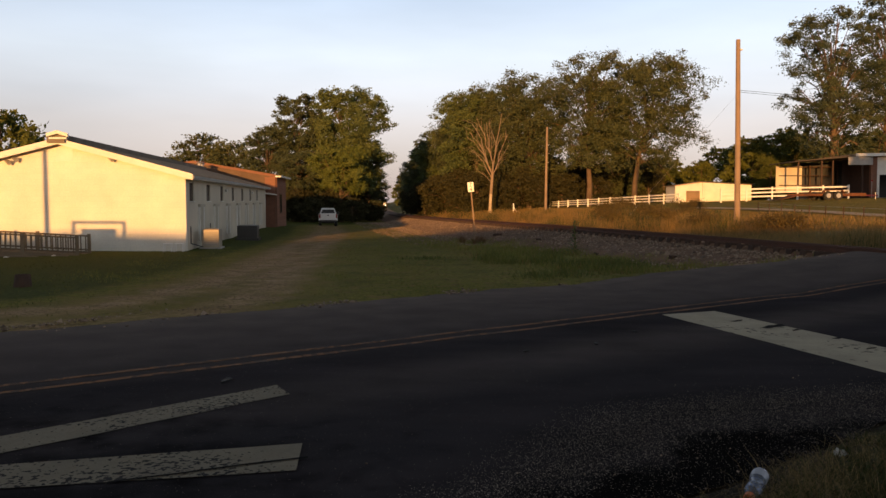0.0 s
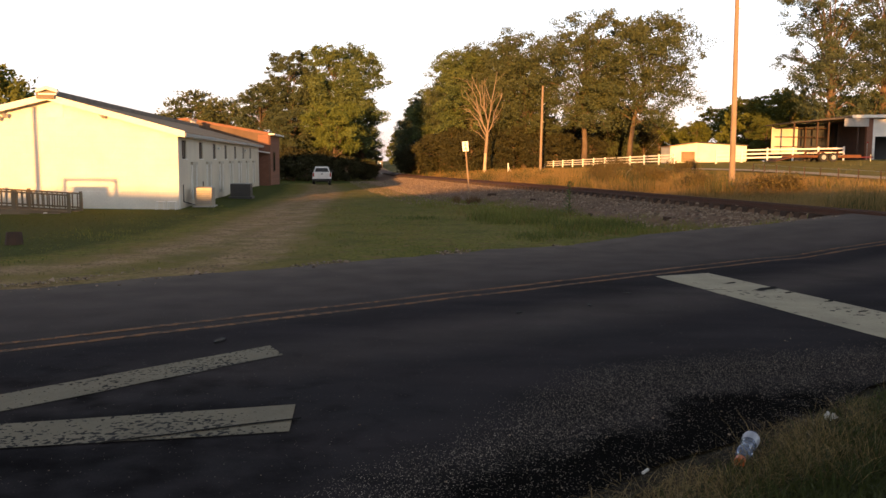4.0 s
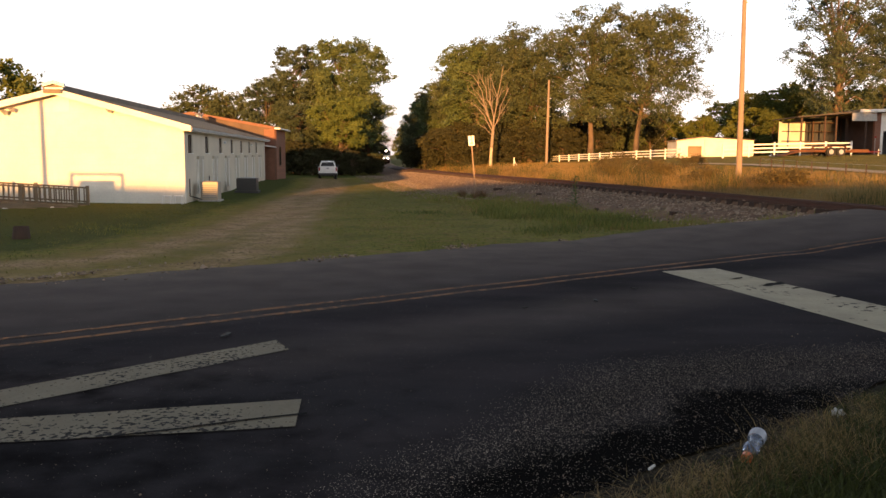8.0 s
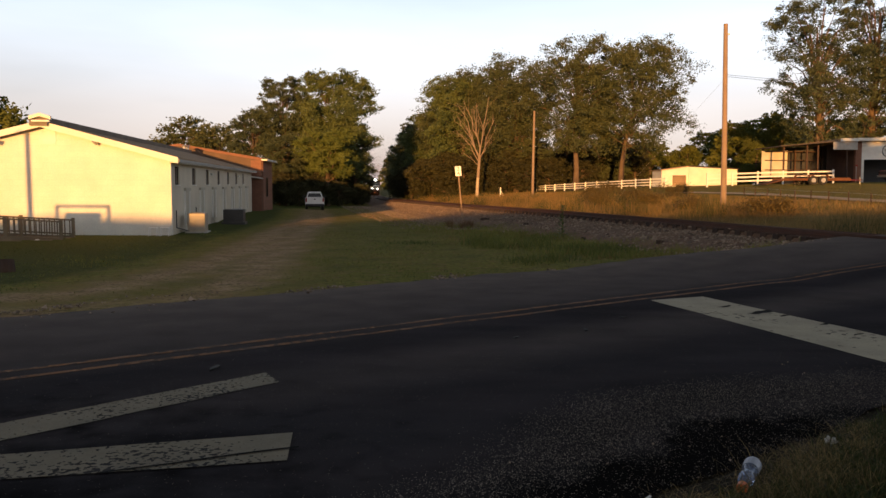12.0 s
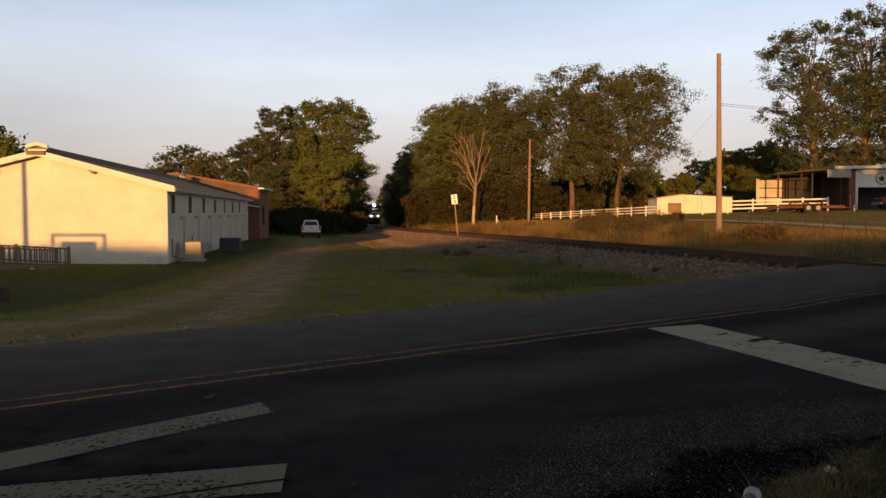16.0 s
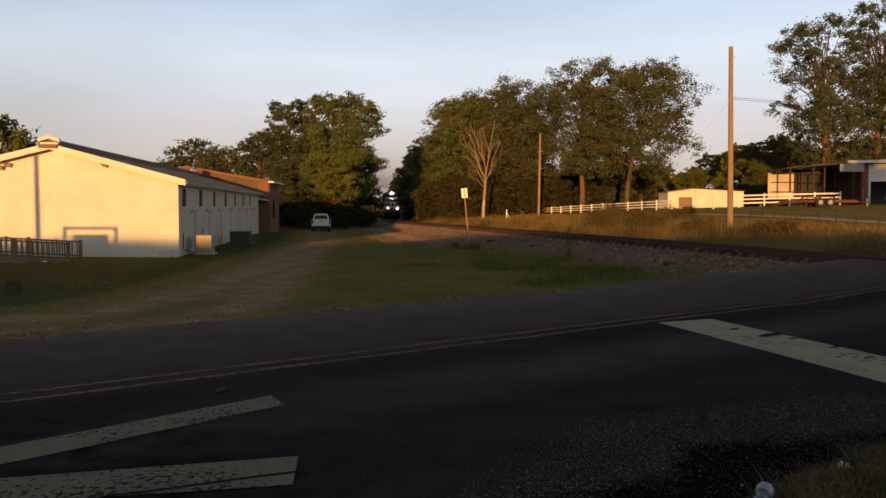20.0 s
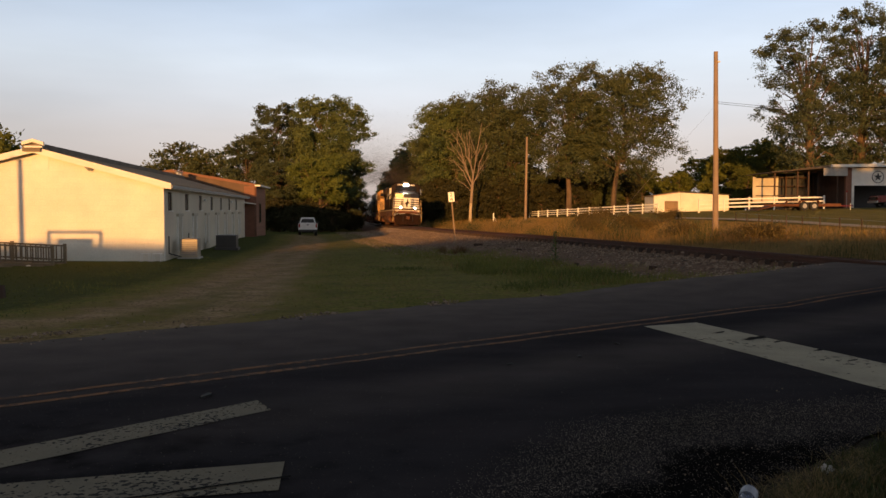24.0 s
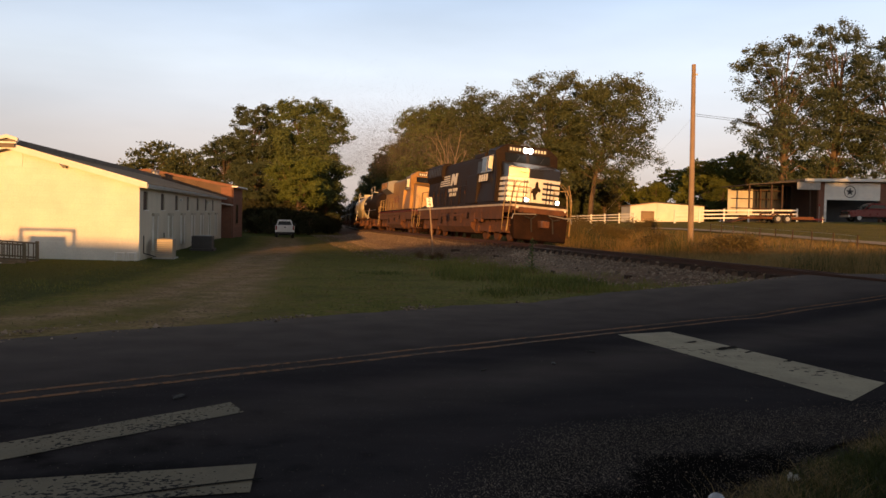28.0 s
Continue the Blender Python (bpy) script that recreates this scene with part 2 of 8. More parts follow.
def asphalt_mat(name, base, dusty, chip, scale):
    """Dark binder with paler stone chips, coarse and open along the near edge, dusty towards the far one."""
    m = mat(name, base, 0.85, var=0.36, scale=0.7, fine=55.0, bump=0.0)
    nt = m.node_tree
    n, ln = nt.nodes, nt.links.new
    b = n["Principled BSDF"]
    b.inputs["Specular IOR Level"].default_value = 0.0
    src = b.inputs["Base Color"].links[0].from_socket
    tc = n["Texture Coordinate"]

    def node(kind, scale=None):
        q = n.new(kind)
        if scale:
            q.inputs["Scale"].default_value = scale
            ln(tc.outputs["Object"], q.inputs["Vector"])
        return q

    def ramp(v, lo, hi, o0=0.0, o1=1.0):
        q = n.new("ShaderNodeMapRange")
        q.inputs[1].default_value, q.inputs[2].default_value, q.inputs[3].default_value, q.inputs[4].default_value = lo, hi, o0, o1
        ln(v, q.inputs[0])
        return q.outputs[0]

    def calc(op, x, y):
        q = n.new("ShaderNodeMath")
        q.operation = op
        for i, v in enumerate((x, y)):
            if isinstance(v, float):
                q.inputs[i].default_value = v
            else:
                ln(v, q.inputs[i])
        return q.outputs[0]

    def blend(f, x, y):
        q = n.new("ShaderNodeMix")
        q.data_type = "RGBA"
        ln(f, q.inputs[0])
        for i, v in ((6, x), (7, y)):
            if isinstance(v, tuple):
                q.inputs[i].default_value = (*v, 1)
            else:
                ln(v, q.inputs[i])
        return q.outputs[2]

    coarse, dust, tar = (node("ShaderNodeAttribute") for k in range(3))
    coarse.attribute_name, dust.attribute_name, tar.attribute_name = "coarse", "dust", "tar"
    patch = node("ShaderNodeTexNoise", 0.9)
    patch.inputs["Detail"].default_value = 5
    vo = node("ShaderNodeTexVoronoi", scale)
    sep = n.new("ShaderNodeSeparateColor")
    ln(vo.outputs["Color"], sep.inputs[0])
    amount = calc("MULTIPLY", ramp(calc("ADD", coarse.outputs["Fac"], calc("MULTIPLY", patch.outputs[0], 0.9)), 0.60, 1.2), 0.85)
    rag = node("ShaderNodeTexNoise", 3.2)
    rag.inputs["Detail"].default_value = 6
    bare = ramp(calc("SUBTRACT", tar.outputs["Fac"], calc("MULTIPLY", rag.outputs[0], 0.9)), -0.05, 0.42)
    amount = calc("MULTIPLY", amount, calc("SUBTRACT", 1.0, calc("MULTIPLY", bare, 0.78)))
    amount = calc("ADD", amount, 0.012)
    show = ramp(calc("ADD", sep.outputs[0], amount), 0.97, 1.03)
    near = ramp(vo.outputs["Distance"], 0.42, 0.3)
    show = calc("MULTIPLY", show, near)
    stone = blend(calc("POWER", sep.outputs[1], 2.3), tuple(v * 0.05 for v in chip), chip)
    mp = n.new("ShaderNodeMapping")
    mp.inputs["Rotation"].default_value = (0, 0, radians(-37.1))
    mp.inputs["Scale"].default_value = (0.5, 1.5, 1.0)
    ln(tc.outputs["Object"], mp.inputs["Vector"])
    st = n.new("ShaderNodeTexNoise")
    st.inputs["Scale"].default_value, st.inputs["Detail"].default_value = 1.0, 5
    ln(mp.outputs[0], st.inputs["Vector"])
    src = blend(ramp(st.outputs[0], 0.42, 0.68, 0.0, 0.5), src, (base[0] * 2.1, base[1] * 1.8, base[2] * 1.7))
    dusted = blend(calc("MULTIPLY", dust.outputs["Fac"], ramp(node("ShaderNodeTexNoise", 1.6).outputs[0], 0.3, 0.7, 0.72, 1.0)), src, dusty)
    # bare tar; the same mask carries the vignetting painted on the left
    dusted = blend(calc("MULTIPLY", bare, 0.9), dusted, (0.0055, 0.0052, 0.0052))
    dusted = blend(calc("MULTIPLY", coarse.outputs["Fac"], 0.6), dusted, (0.008, 0.008, 0.008))
    ln(blend(show, dusted, stone), b.inputs["Base Color"])
    bp = n.new("ShaderNodeBump")
    bp.inputs["Strength"].default_value, bp.inputs["Distance"].default_value = 0.6, 0.006
    ln(vo.outputs["Distance"], bp.inputs["Height"])
    ln(bp.outputs[0], b.inputs["Normal"])
    return m


def worn_paint(name, color, under, keep, flecks=24.0):
    """Road paint, cracked and worn through to the asphalt in flecks."""
    m = mat(name, color, 0.8, var=0.28, scale=2.0, fine=30.0, bump=0.1, dist=0.004, spec=0.2)
    nt = m.node_tree
    n, ln = nt.nodes, nt.links.new
    b = n["Principled BSDF"]
    src = b.inputs["Base Color"].links[0].from_socket
    nz, n2 = n.new("ShaderNodeTexNoise"), n.new("ShaderNodeTexNoise")
    nz.inputs["Scale"].default_value, nz.inputs["Detail"].default_value = flecks, 6
    n2.inputs["Scale"].default_value = 1.4
    for q in (nz, n2):
        ln(n["Texture Coordinate"].outputs["Object"], q.inputs["Vector"])
    ad = n.new("ShaderNodeMath")
    ad.operation = "MULTIPLY_ADD"
    ad.inputs[1].default_value = 0.55
    ln(n2.outputs[0], ad.inputs[0])
    ln(nz.outputs[0], ad.inputs[2])
    cut = n.new("ShaderNodeMapRange")
    cut.inputs[1].default_value, cut.inputs[2].default_value = keep + 0.01, keep + 0.035
    ln(ad.outputs[0], cut.inputs[0])
    mx = n.new("ShaderNodeMix")
    mx.data_type = "RGBA"
    ln(cut.outputs[0], mx.inputs[0])
    ln(src, mx.inputs[6])
    mx.inputs[7].default_value = (*under, 1)
    ln(mx.outputs[2], b.inputs["Base Color"])
    return m


def block_mat(name, color, w, h, mortar, axis, depth=0.006):
    """Masonry courses as fine relief over painted or bare blocks; axis: the wall's own up-turned mapping."""
    m = mat(name, color, 0.75, var=0.16, scale=0.8, fine=18.0, bump=0.0)
    nt = m.node_tree
    n, ln = nt.nodes, nt.links.new
    b = n["Principled BSDF"]
    src = b.inputs["Base Color"].links[0].from_socket
    mp = n.new("ShaderNodeMapping")
    mp.inputs["Rotation"].default_value = axis
    ln(n["Texture Coordinate"].outputs["Object"], mp.inputs["Vector"])
    br = n.new("ShaderNodeTexBrick")
    br.inputs["Scale"].default_value = 1.0
    br.inputs["Brick Width"].default_value, br.inputs["Row Height"].default_value = w, h
    br.inputs["Mortar Size"].default_value, br.inputs["Mortar Smooth"].default_value = mortar, 0.3
    br.inputs["Color1"].default_value, br.inputs["Color2"].default_value = (1, 1, 1, 1), (0.8, 0.8, 0.8, 1)
    br.inputs["Mortar"].default_value = (0.72, 0.72, 0.72, 1)
    ln(mp.outputs[0], br.inputs["Vector"])
    mx = n.new("ShaderNodeMix")
    mx.data_type, mx.blend_type = "RGBA", "MULTIPLY"
    mx.inputs[0].default_value = 1.0 if mortar > 0.011 else 0.16
    ln(src, mx.inputs[6])
    ln(br.outputs[0], mx.inputs[7])
    ln(mx.outputs[2], b.inputs["Base Color"])
    bp = n.new("ShaderNodeBump")
    bp.invert = True
    bp.inputs["Strength"].default_value, bp.inputs["Distance"].default_value = 0.6, depth
    ln(br.outputs["Fac"], bp.inputs["Height"])
    ln(bp.outputs[0], b.inputs["Normal"])
    return m


GROUND = ground_mat()
ASPHALT = asphalt_mat("asphalt", (0.0295, 0.0305, 0.0375), (0.20, 0.172, 0.160), (0.80, 0.69, 0.58), 125.0)
WHITE_LINE = worn_paint("worn_white_paint", (0.43, 0.385, 0.28), (0.025, 0.025, 0.025), 0.93, 11.0)
# dimmer than the stop line: wear, plus lens vignetting put into the colour
ARM_LINE = worn_paint("cracked_white_paint", (0.225, 0.200, 0.145), (0.012, 0.012, 0.012), 0.84, 30.0)
TAR = mat("tar", (0.008, 0.008, 0.008), 0.95, spec=0.1)
YELLOW_LINE = worn_paint("worn_yellow_paint", (0.225, 0.108, 0.048), (0.085, 0.050, 0.032), 0.77, 9.0)
BALLAST = mat("ballast", (0.19, 0.108, 0.064), 0.9, var=0.55, scale=2.0, fine=16.0, bump=0.6, dist=0.04)
STONE = leaf_mat("crushed_stone", (0.062, 0.041, 0.028), (0.46, 0.345, 0.25), 0.8, 0.0, 0.06)
RAIL = mat("rusty_rail", (0.085, 0.034, 0.018), 0.7, metal=0.1, var=0.4, scale=3.0)
TIE = mat("creosoted_wood", (0.062, 0.036, 0.024), 0.9, var=0.4, scale=4.0, spread=0.3)
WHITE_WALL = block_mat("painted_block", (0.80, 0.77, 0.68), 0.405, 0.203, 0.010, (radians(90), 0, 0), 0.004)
# same paint as the gable, with the side's shade put into the colour
SIDE_WALL = block_mat("shaded_block_side", (0.66, 0.59, 0.46), 0.405, 0.203, 0.010, (radians(90), 0, radians(90)), 0.004)
RED_BRICK = block_mat("red_brick", (0.26, 0.115, 0.068), 0.21, 0.075, 0.012, (radians(90), 0, 0))
RED_BRICK_SIDE = block_mat("red_brick_side", (0.26, 0.115, 0.068), 0.21, 0.075, 0.012, (radians(90), 0, radians(90)))
# brown for the brick front, shade put into the colour; also a window frame
BROWN_SHADE = mat("brown_shade_tone", (0.14, 0.09, 0.058), 0.9, var=0.35, scale=1.5)
WHITE_TRIM = mat("white_trim", (0.80, 0.78, 0.72), 0.6, var=0.15, scale=1.5)
ROOF = mat("brown_grey_shingle", (0.41, 0.275, 0.165), 0.9, var=0.35, scale=1.2, fine=25.0, bump=0.4)
# dark grey that puts the shade on the ridge vent's side into colour
RIDGE = mat("ridge_shade_grey", (0.20, 0.165, 0.13), 0.9, var=0.35, scale=1.5, fine=25.0, bump=0.4)
DARKROOF = mat("dark_roof_sheet", (0.07, 0.055, 0.045), 0.8, var=0.4)
DARK = mat("dark_opening", (0.02, 0.02, 0.02), 0.5, var=0.3)
BOARD = mat("grey_board", (0.42, 0.40, 0.37), 0.8, var=0.25)
PAINTED = mat("dull_white_board", (0.50, 0.45, 0.35), 0.7, var=0.2)
RAMPWOOD = mat("bleached_wood", (0.195, 0.15, 0.095), 0.85, var=0.35, scale=1.5, fine=30.0, spread=0.12)
WOOD = mat("weathered_wood", (0.26, 0.18, 0.11), 0.85, var=0.4, scale=1.0, fine=30.0, spread=0.15)
POLE = mat("pole_wood", (0.30, 0.215, 0.15), 0.9, var=0.35, scale=0.8, fine=25.0)
BARK = mat("bark", (0.14, 0.095, 0.06), 0.95, var=0.45, scale=1.0, fine=9.0, bump=0.8, dist=0.06)
DEADWOOD = mat("bare_dead_wood", (0.29, 0.215, 0.155), 0.9, var=0.3, scale=0.6, fine=8.0)
LEAF_A = leaf_mat("leaves_olive", (0.052, 0.082, 0.028), (0.150, 0.182, 0.066), 0.7)
LEAF_B = leaf_mat("leaves_dark", (0.046, 0.066, 0.028), (0.122, 0.136, 0.060), 0.7)
LEAF_C = leaf_mat("leaves_bright", (0.062, 0.085, 0.018), (0.150, 0.162, 0.036))
WEED = leaf_mat("weed_blades", (0.060, 0.085, 0.018), (0.16, 0.17, 0.04))
# greener blades that also carry the left lawn's painted shade
SHADE_GRASS = leaf_mat("shade_toned_blades", (0.055, 0.080, 0.015), (0.12, 0.14, 0.028))
GRASS = leaf_mat("grass_blades", (0.115, 0.128, 0.028), (0.215, 0.185, 0.058))
DRYGRASS = leaf_mat("dry_grass_blades", (0.17, 0.115, 0.045), (0.33, 0.22, 0.09))
BANKGRASS = leaf_mat("bank_grass_blades", (0.180, 0.110, 0.036), (0.40, 0.262, 0.095))
BRUSH = leaf_mat("brush_leaves", (0.062, 0.050, 0.018), (0.165, 0.120, 0.042))
VERGE = leaf_mat("verge_blades", (0.030, 0.044, 0.011), (0.078, 0.088, 0.022))
TUFT = leaf_mat("tuft_blades", (0.095, 0.122, 0.025), (0.25, 0.245, 0.055))
STRAW = leaf_mat("verge_straw_blades", (0.085, 0.065, 0.026), (0.38, 0.27, 0.12), 0.9, 0.2, 0.2)
WITHERED = leaf_mat("withered_stalks", (0.11, 0.065, 0.032), (0.24, 0.14, 0.068))
LEAF_E = leaf_mat("leaves_blue_green", (0.040, 0.060, 0.032), (0.102, 0.124, 0.066), 0.7)
LEAF_F = leaf_mat("leaves_yellow_green", (0.072, 0.104, 0.022), (0.165, 0.195, 0.048), 0.7)
PALEWOOD = mat("pale_trunk_wood", (0.50, 0.40, 0.28), 0.8, var=0.3, scale=1.2, fine=12.0)
# undergrowth leaves with the wood's inner shade put into their colour
LEAF_SHADE = leaf_mat("leaves_shade_toned", (0.027, 0.029, 0.014), (0.068, 0.066, 0.028), 0.7)
BARE = mat("bare_asphalt", (0.02, 0.019, 0.018), 0.95, var=0.4, scale=8.0, spec=0.05)
WHITE_METAL = mat("white_enamel", (0.78, 0.77, 0.74), 0.35, var=0.1)
GALV = mat("galvanised", (0.45, 0.44, 0.42), 0.45, metal=0.7, var=0.2)
BLACKP = mat("black_enamel", (0.027, 0.0165, 0.0105), 0.6, var=0.45, scale=0.9, fine=14.0, bump=0.04, spec=0.12)
GRIME = mat("dusty_underframe", (0.125, 0.048, 0.022), 0.9, var=0.55, scale=1.5, fine=12.0)
PLOUGH = mat("grimy_plough", (0.022, 0.010, 0.006), 0.95, var=0.6, scale=2.5, fine=20.0, spec=0.15)
SILL = mat("dirty_white_sill", (0.55, 0.46, 0.34), 0.6, var=0.5, scale=3.0)
# tan painted in for the low sun's reflection on the black nose
SUN_SHEEN = mat("painted_sun_sheen", (0.36, 0.26, 0.16), 0.3, metal=0.35, var=0.2)
NOSEP = mat("glossy_black_enamel", (0.017, 0.0145, 0.0135), 0.30, var=0.2, scale=0.9, fine=14.0, bump=0.0, spec=0.6)
STRIPE = mat("white_stripe", (0.80, 0.76, 0.66), 0.3, var=0.15)
ARMOUR = mat("yellow_enamel", (0.40, 0.205, 0.05), 0.45, var=0.45, scale=1.2)
BEIGE = mat("beige_enamel", (0.38, 0.33, 0.25), 0.5, var=0.2)
CHARCOAL = mat("charcoal_enamel", (0.05, 0.047, 0.045), 0.5, var=0.25)
GREYP = mat("grey_enamel", (0.22, 0.21, 0.20), 0.45, var=0.3, scale=0.8)
HANDRAIL = mat("pale_handrail", (0.36, 0.24, 0.10), 0.5, var=0.2)
DIMPANE = mat("dim_brown_pane", (0.10, 0.082, 0.062), 0.35, var=0.3, scale=2.0, bump=0)
GLASS = mat("dark_glass", (0.015, 0.017, 0.02), 0.06, var=0.1, bump=0)
SOOT = mat("soot", (0.13, 0.105, 0.095), 1.0, var=0.1, bump=0, spec=0.0)
LAMP = mat("lit_lamp", (1, 1, 1), 0.3, bump=0, emit=380.0)
CREAM = mat("cream_tank", (0.60, 0.54, 0.42), 0.4, var=0.35, scale=0.6)
RUBBER = mat("rubber", (0.02, 0.02, 0.02), 0.8)
REDP = mat("red_enamel", (0.17, 0.014, 0.010), 0.3, var=0.15, bump=0)
TRUCKP = mat("white_car_paint", (0.75, 0.74, 0.72), 0.22, var=0.06, bump=0)
RED_LENS = mat("red_lens", (0.35, 0.02, 0.015), 0.2, bump=0)


# ---- mesh helpers ----
def part(name, bm, material, parent=None, label=""):
    me = bpy.data.meshes.new(name)
    bm.to_mesh(me)
    bm.free()
    me.materials.append(material)
    ob = new(name, me)
    ob.parent = parent
    if label:
        ob["label"] = label
    return ob


def shared(name, me, m, parent=None):
    ob = new(name, me)
    ob.parent = parent
    ob.matrix_basis = m
    return ob


def root(name, m, label, category, group="", kind=""):
    ob = new(name)
    ob.empty_display_size = 0.3
    ob.matrix_basis = m
    return tagged(ob, label, category, group, kind)


def box(bm, x0, x1, y0, y1, z0, z1, bevel=0.0, m=None):
    q = bmesh.ops.create_cube(bm, size=1)["verts"]
    bmesh.ops.scale(bm, vec=(x1 - x0, y1 - y0, z1 - z0), verts=q)
    bmesh.ops.translate(bm, vec=((x0 + x1) / 2, (y0 + y1) / 2, (z0 + z1) / 2), verts=q)
    if bevel:
        es = list({e for v in q for e in v.link_edges})
        r = bmesh.ops.bevel(bm, geom=es, offset=bevel, segments=2, affect="EDGES", profile=0.6)
        q = list({v for f in r["faces"] for v in f.verts} | {v for v in q if v.is_valid})
    if m is not None:
        bmesh.ops.transform(bm, matrix=m, verts=q)
    return bm


def boxes(*rows, bevel=0.0):
    bm = bmesh.new()
    for r in rows:
        box(bm, *r, bevel=bevel)
    return bm


def rod(bm, p, q, r0, r1=None, seg=8, caps=True):
    p, q = Vector(p), Vector(q)
    r1 = r0 if r1 is None else r1
    d = q - p
    t = d.to_track_quat("Z", "Y").to_matrix().to_4x4()
    bmesh.ops.create_cone(bm, cap_ends=caps, segments=seg, radius1=r0, radius2=r1, depth=d.length, matrix=Matrix.Translation((p + q) / 2) @ t)
    return bm


def rods(rows, r, seg=6):
    bm = bmesh.new()
    for p, q in rows:
        rod(bm, p, q, r, seg=seg)
    return bm


def prism(bm, outline, a0, a1, axis="y"):
    """An outline in two axes, pushed along the third from a0 to a1."""
    put = {"y": lambda u, v, a: (u, a, v), "x": lambda u, v, a: (a, u, v), "z": lambda u, v, a: (u, v, a)}[axis]
    one = [bm.verts.new(put(u, v, a0)) for u, v in outline]
    two = [bm.verts.new(put(u, v, a1)) for u, v in outline]
    n = len(one)
    bm.faces.new(one)
    bm.faces.new(two[::-1])
    for i in range(n):
        bm.faces.new((one[i], two[i], two[(i + 1) % n], one[(i + 1) % n]))
    bmesh.ops.recalc_face_normals(bm, faces=bm.faces)
    return bm


def tube_path(bm, pts, r0, r1, seg=7):
    """A tapered, bent round bar through the points."""
    rings = []
    n = len(pts)
    for i, p in enumerate(pts):
        d = (Vector(pts[min(i + 1, n - 1)]) - Vector(pts[max(i - 1, 0)])).normalized()
        a = d.orthogonal().normalized()
        c = d.cross(a)
        r = r0 + (r1 - r0) * i / (n - 1)
        rings.append([bm.verts.new(Vector(p) + (a * math.cos(k * math.tau / seg) + c * math.sin(k * math.tau / seg)) * r) for k in range(seg)])
    for a, c in zip(rings, rings[1:]):
        for k in range(seg):
            bm.faces.new((a[k], a[(k + 1) % seg], c[(k + 1) % seg], c[k]))
    bm.faces.new(rings[0][::-1])
    bm.faces.new(rings[-1])
    return bm


def quick_mesh(name, verts, faces, material):
    me = bpy.data.meshes.new(name)
    me.from_pydata(verts, [], faces)
    me.materials.append(material)
    return me


# ---- the plan: track, road and lie of the land ----
TRACK = [(15.6, 0), (14.2, 6), (12.4, 13), (10.5, 20.5), (8.05, 29), (5.95, 37), (3.64, 49.7), (1.65, 62.2), (-0.2, 74.6), (-1.95, 87), (-3.5, 99.3), (-7.4, 136),
         (-10.8, 173), (-16.9, 247), (-23.0, 321), (-28.1, 383), (-40.5, 540), (-56, 740)]
RAILZ = [(0, 0.48), (20, 0.54), (37, 0.72), (60, 0.72), (250, 0.72), (320, 1.1), (383, 1.48), (740, 3.5)]
RZ_Y, RZ_Z = zip(*RAILZ)


def smooth_line(pts, step):
    """Points at even steps along a smooth curve through pts."""
    out = []
    p = [Vector(q) for q in pts]
    p = [2 * p[0] - p[1], *p, 2 * p[-1] - p[-2]]
    for a, b, c, d in zip(p, p[1:], p[2:], p[3:]):
        for k in range(40):
            t = k / 40
            out.append(0.5 * (2 * b + (c - a) * t + (2 * a - 5 * b + 4 * c - d) * t * t + (3 * b - a - 3 * c + d) * t ** 3))
    out.append(p[-2])
    a = np.array([tuple(v) for v in out])
    s = np.r_[0, np.cumsum(np.hypot(*np.diff(a, axis=0).T))]
    at = np.arange(0, s[-1], step)
    return np.stack([np.interp(at, s, a[:, 0]), np.interp(at, s, a[:, 1])], 1), at


LINE, ARC = smooth_line(TRACK, 0.5)


def rail_z(y):
    return float(np.interp(y, RZ_Y, RZ_Z))


def cant(y):
    """Degrees by which the track leans into its bend, the outer rail higher."""
    return float(np.interp(y, [12, 24, 60, 85, 112], [0.6, 4.2, 4.4, 3.2, 0.0]))


def cant_lift(y, a):
    """Height gained by the lean, a metres right of the track's middle."""
    t = math.tan(radians(cant(y)))
    return float(np.interp(a, [-4.4, -1.75, 0.753, 2.0], [0.0, 2.5 * t, 0.0, 0.0]))


def track_pose(s, lift=0.0):
    """On the track, s metres from its near end: place and heading towards the near end."""
    x, y = float(np.interp(s, ARC, LINE[:, 0])), float(np.interp(s, ARC, LINE[:, 1]))
    x2, y2 = float(np.interp(s - 1, ARC, LINE[:, 0])), float(np.interp(s - 1, ARC, LINE[:, 1]))
    return x, y, rail_z(y) + lift, math.atan2(y2 - y, x2 - x)


RU, RV = Vector((0.797, 0.603)), Vector((-0.603, 0.797))  # along the road and across it
MID, EDGE_FAR, EDGE_NEAR = 7.78, 11.35, 4.25


def bend(u):
    """The road swings right before the crossing: metres across it, along its own axis."""
    return np.interp(u, [13.2, 14.2, 15.1, 16.3, 17, 18.1, 19.7, 24, 40, 80], [0, 0.12, 0.4, 1.0, 1.35, 1.8, 2.3, 3.4, 7.4, 17.4])


def road_v(x, y):
    """Metres across the road, following its bend."""
    return RV.x * x + RV.y * y + bend(RU.x * x + RU.y * y)


def off_track(x, y):
    """Signed metres from the track's middle (right of it positive), for arrays."""
    tx = np.interp(y, LINE[:, 1], LINE[:, 0])
    sl = (np.interp(y + 1, LINE[:, 1], LINE[:, 0]) - np.interp(y - 1, LINE[:, 1], LINE[:, 0])) / 2
    return (x - tx) / np.sqrt(1 + sl * sl)


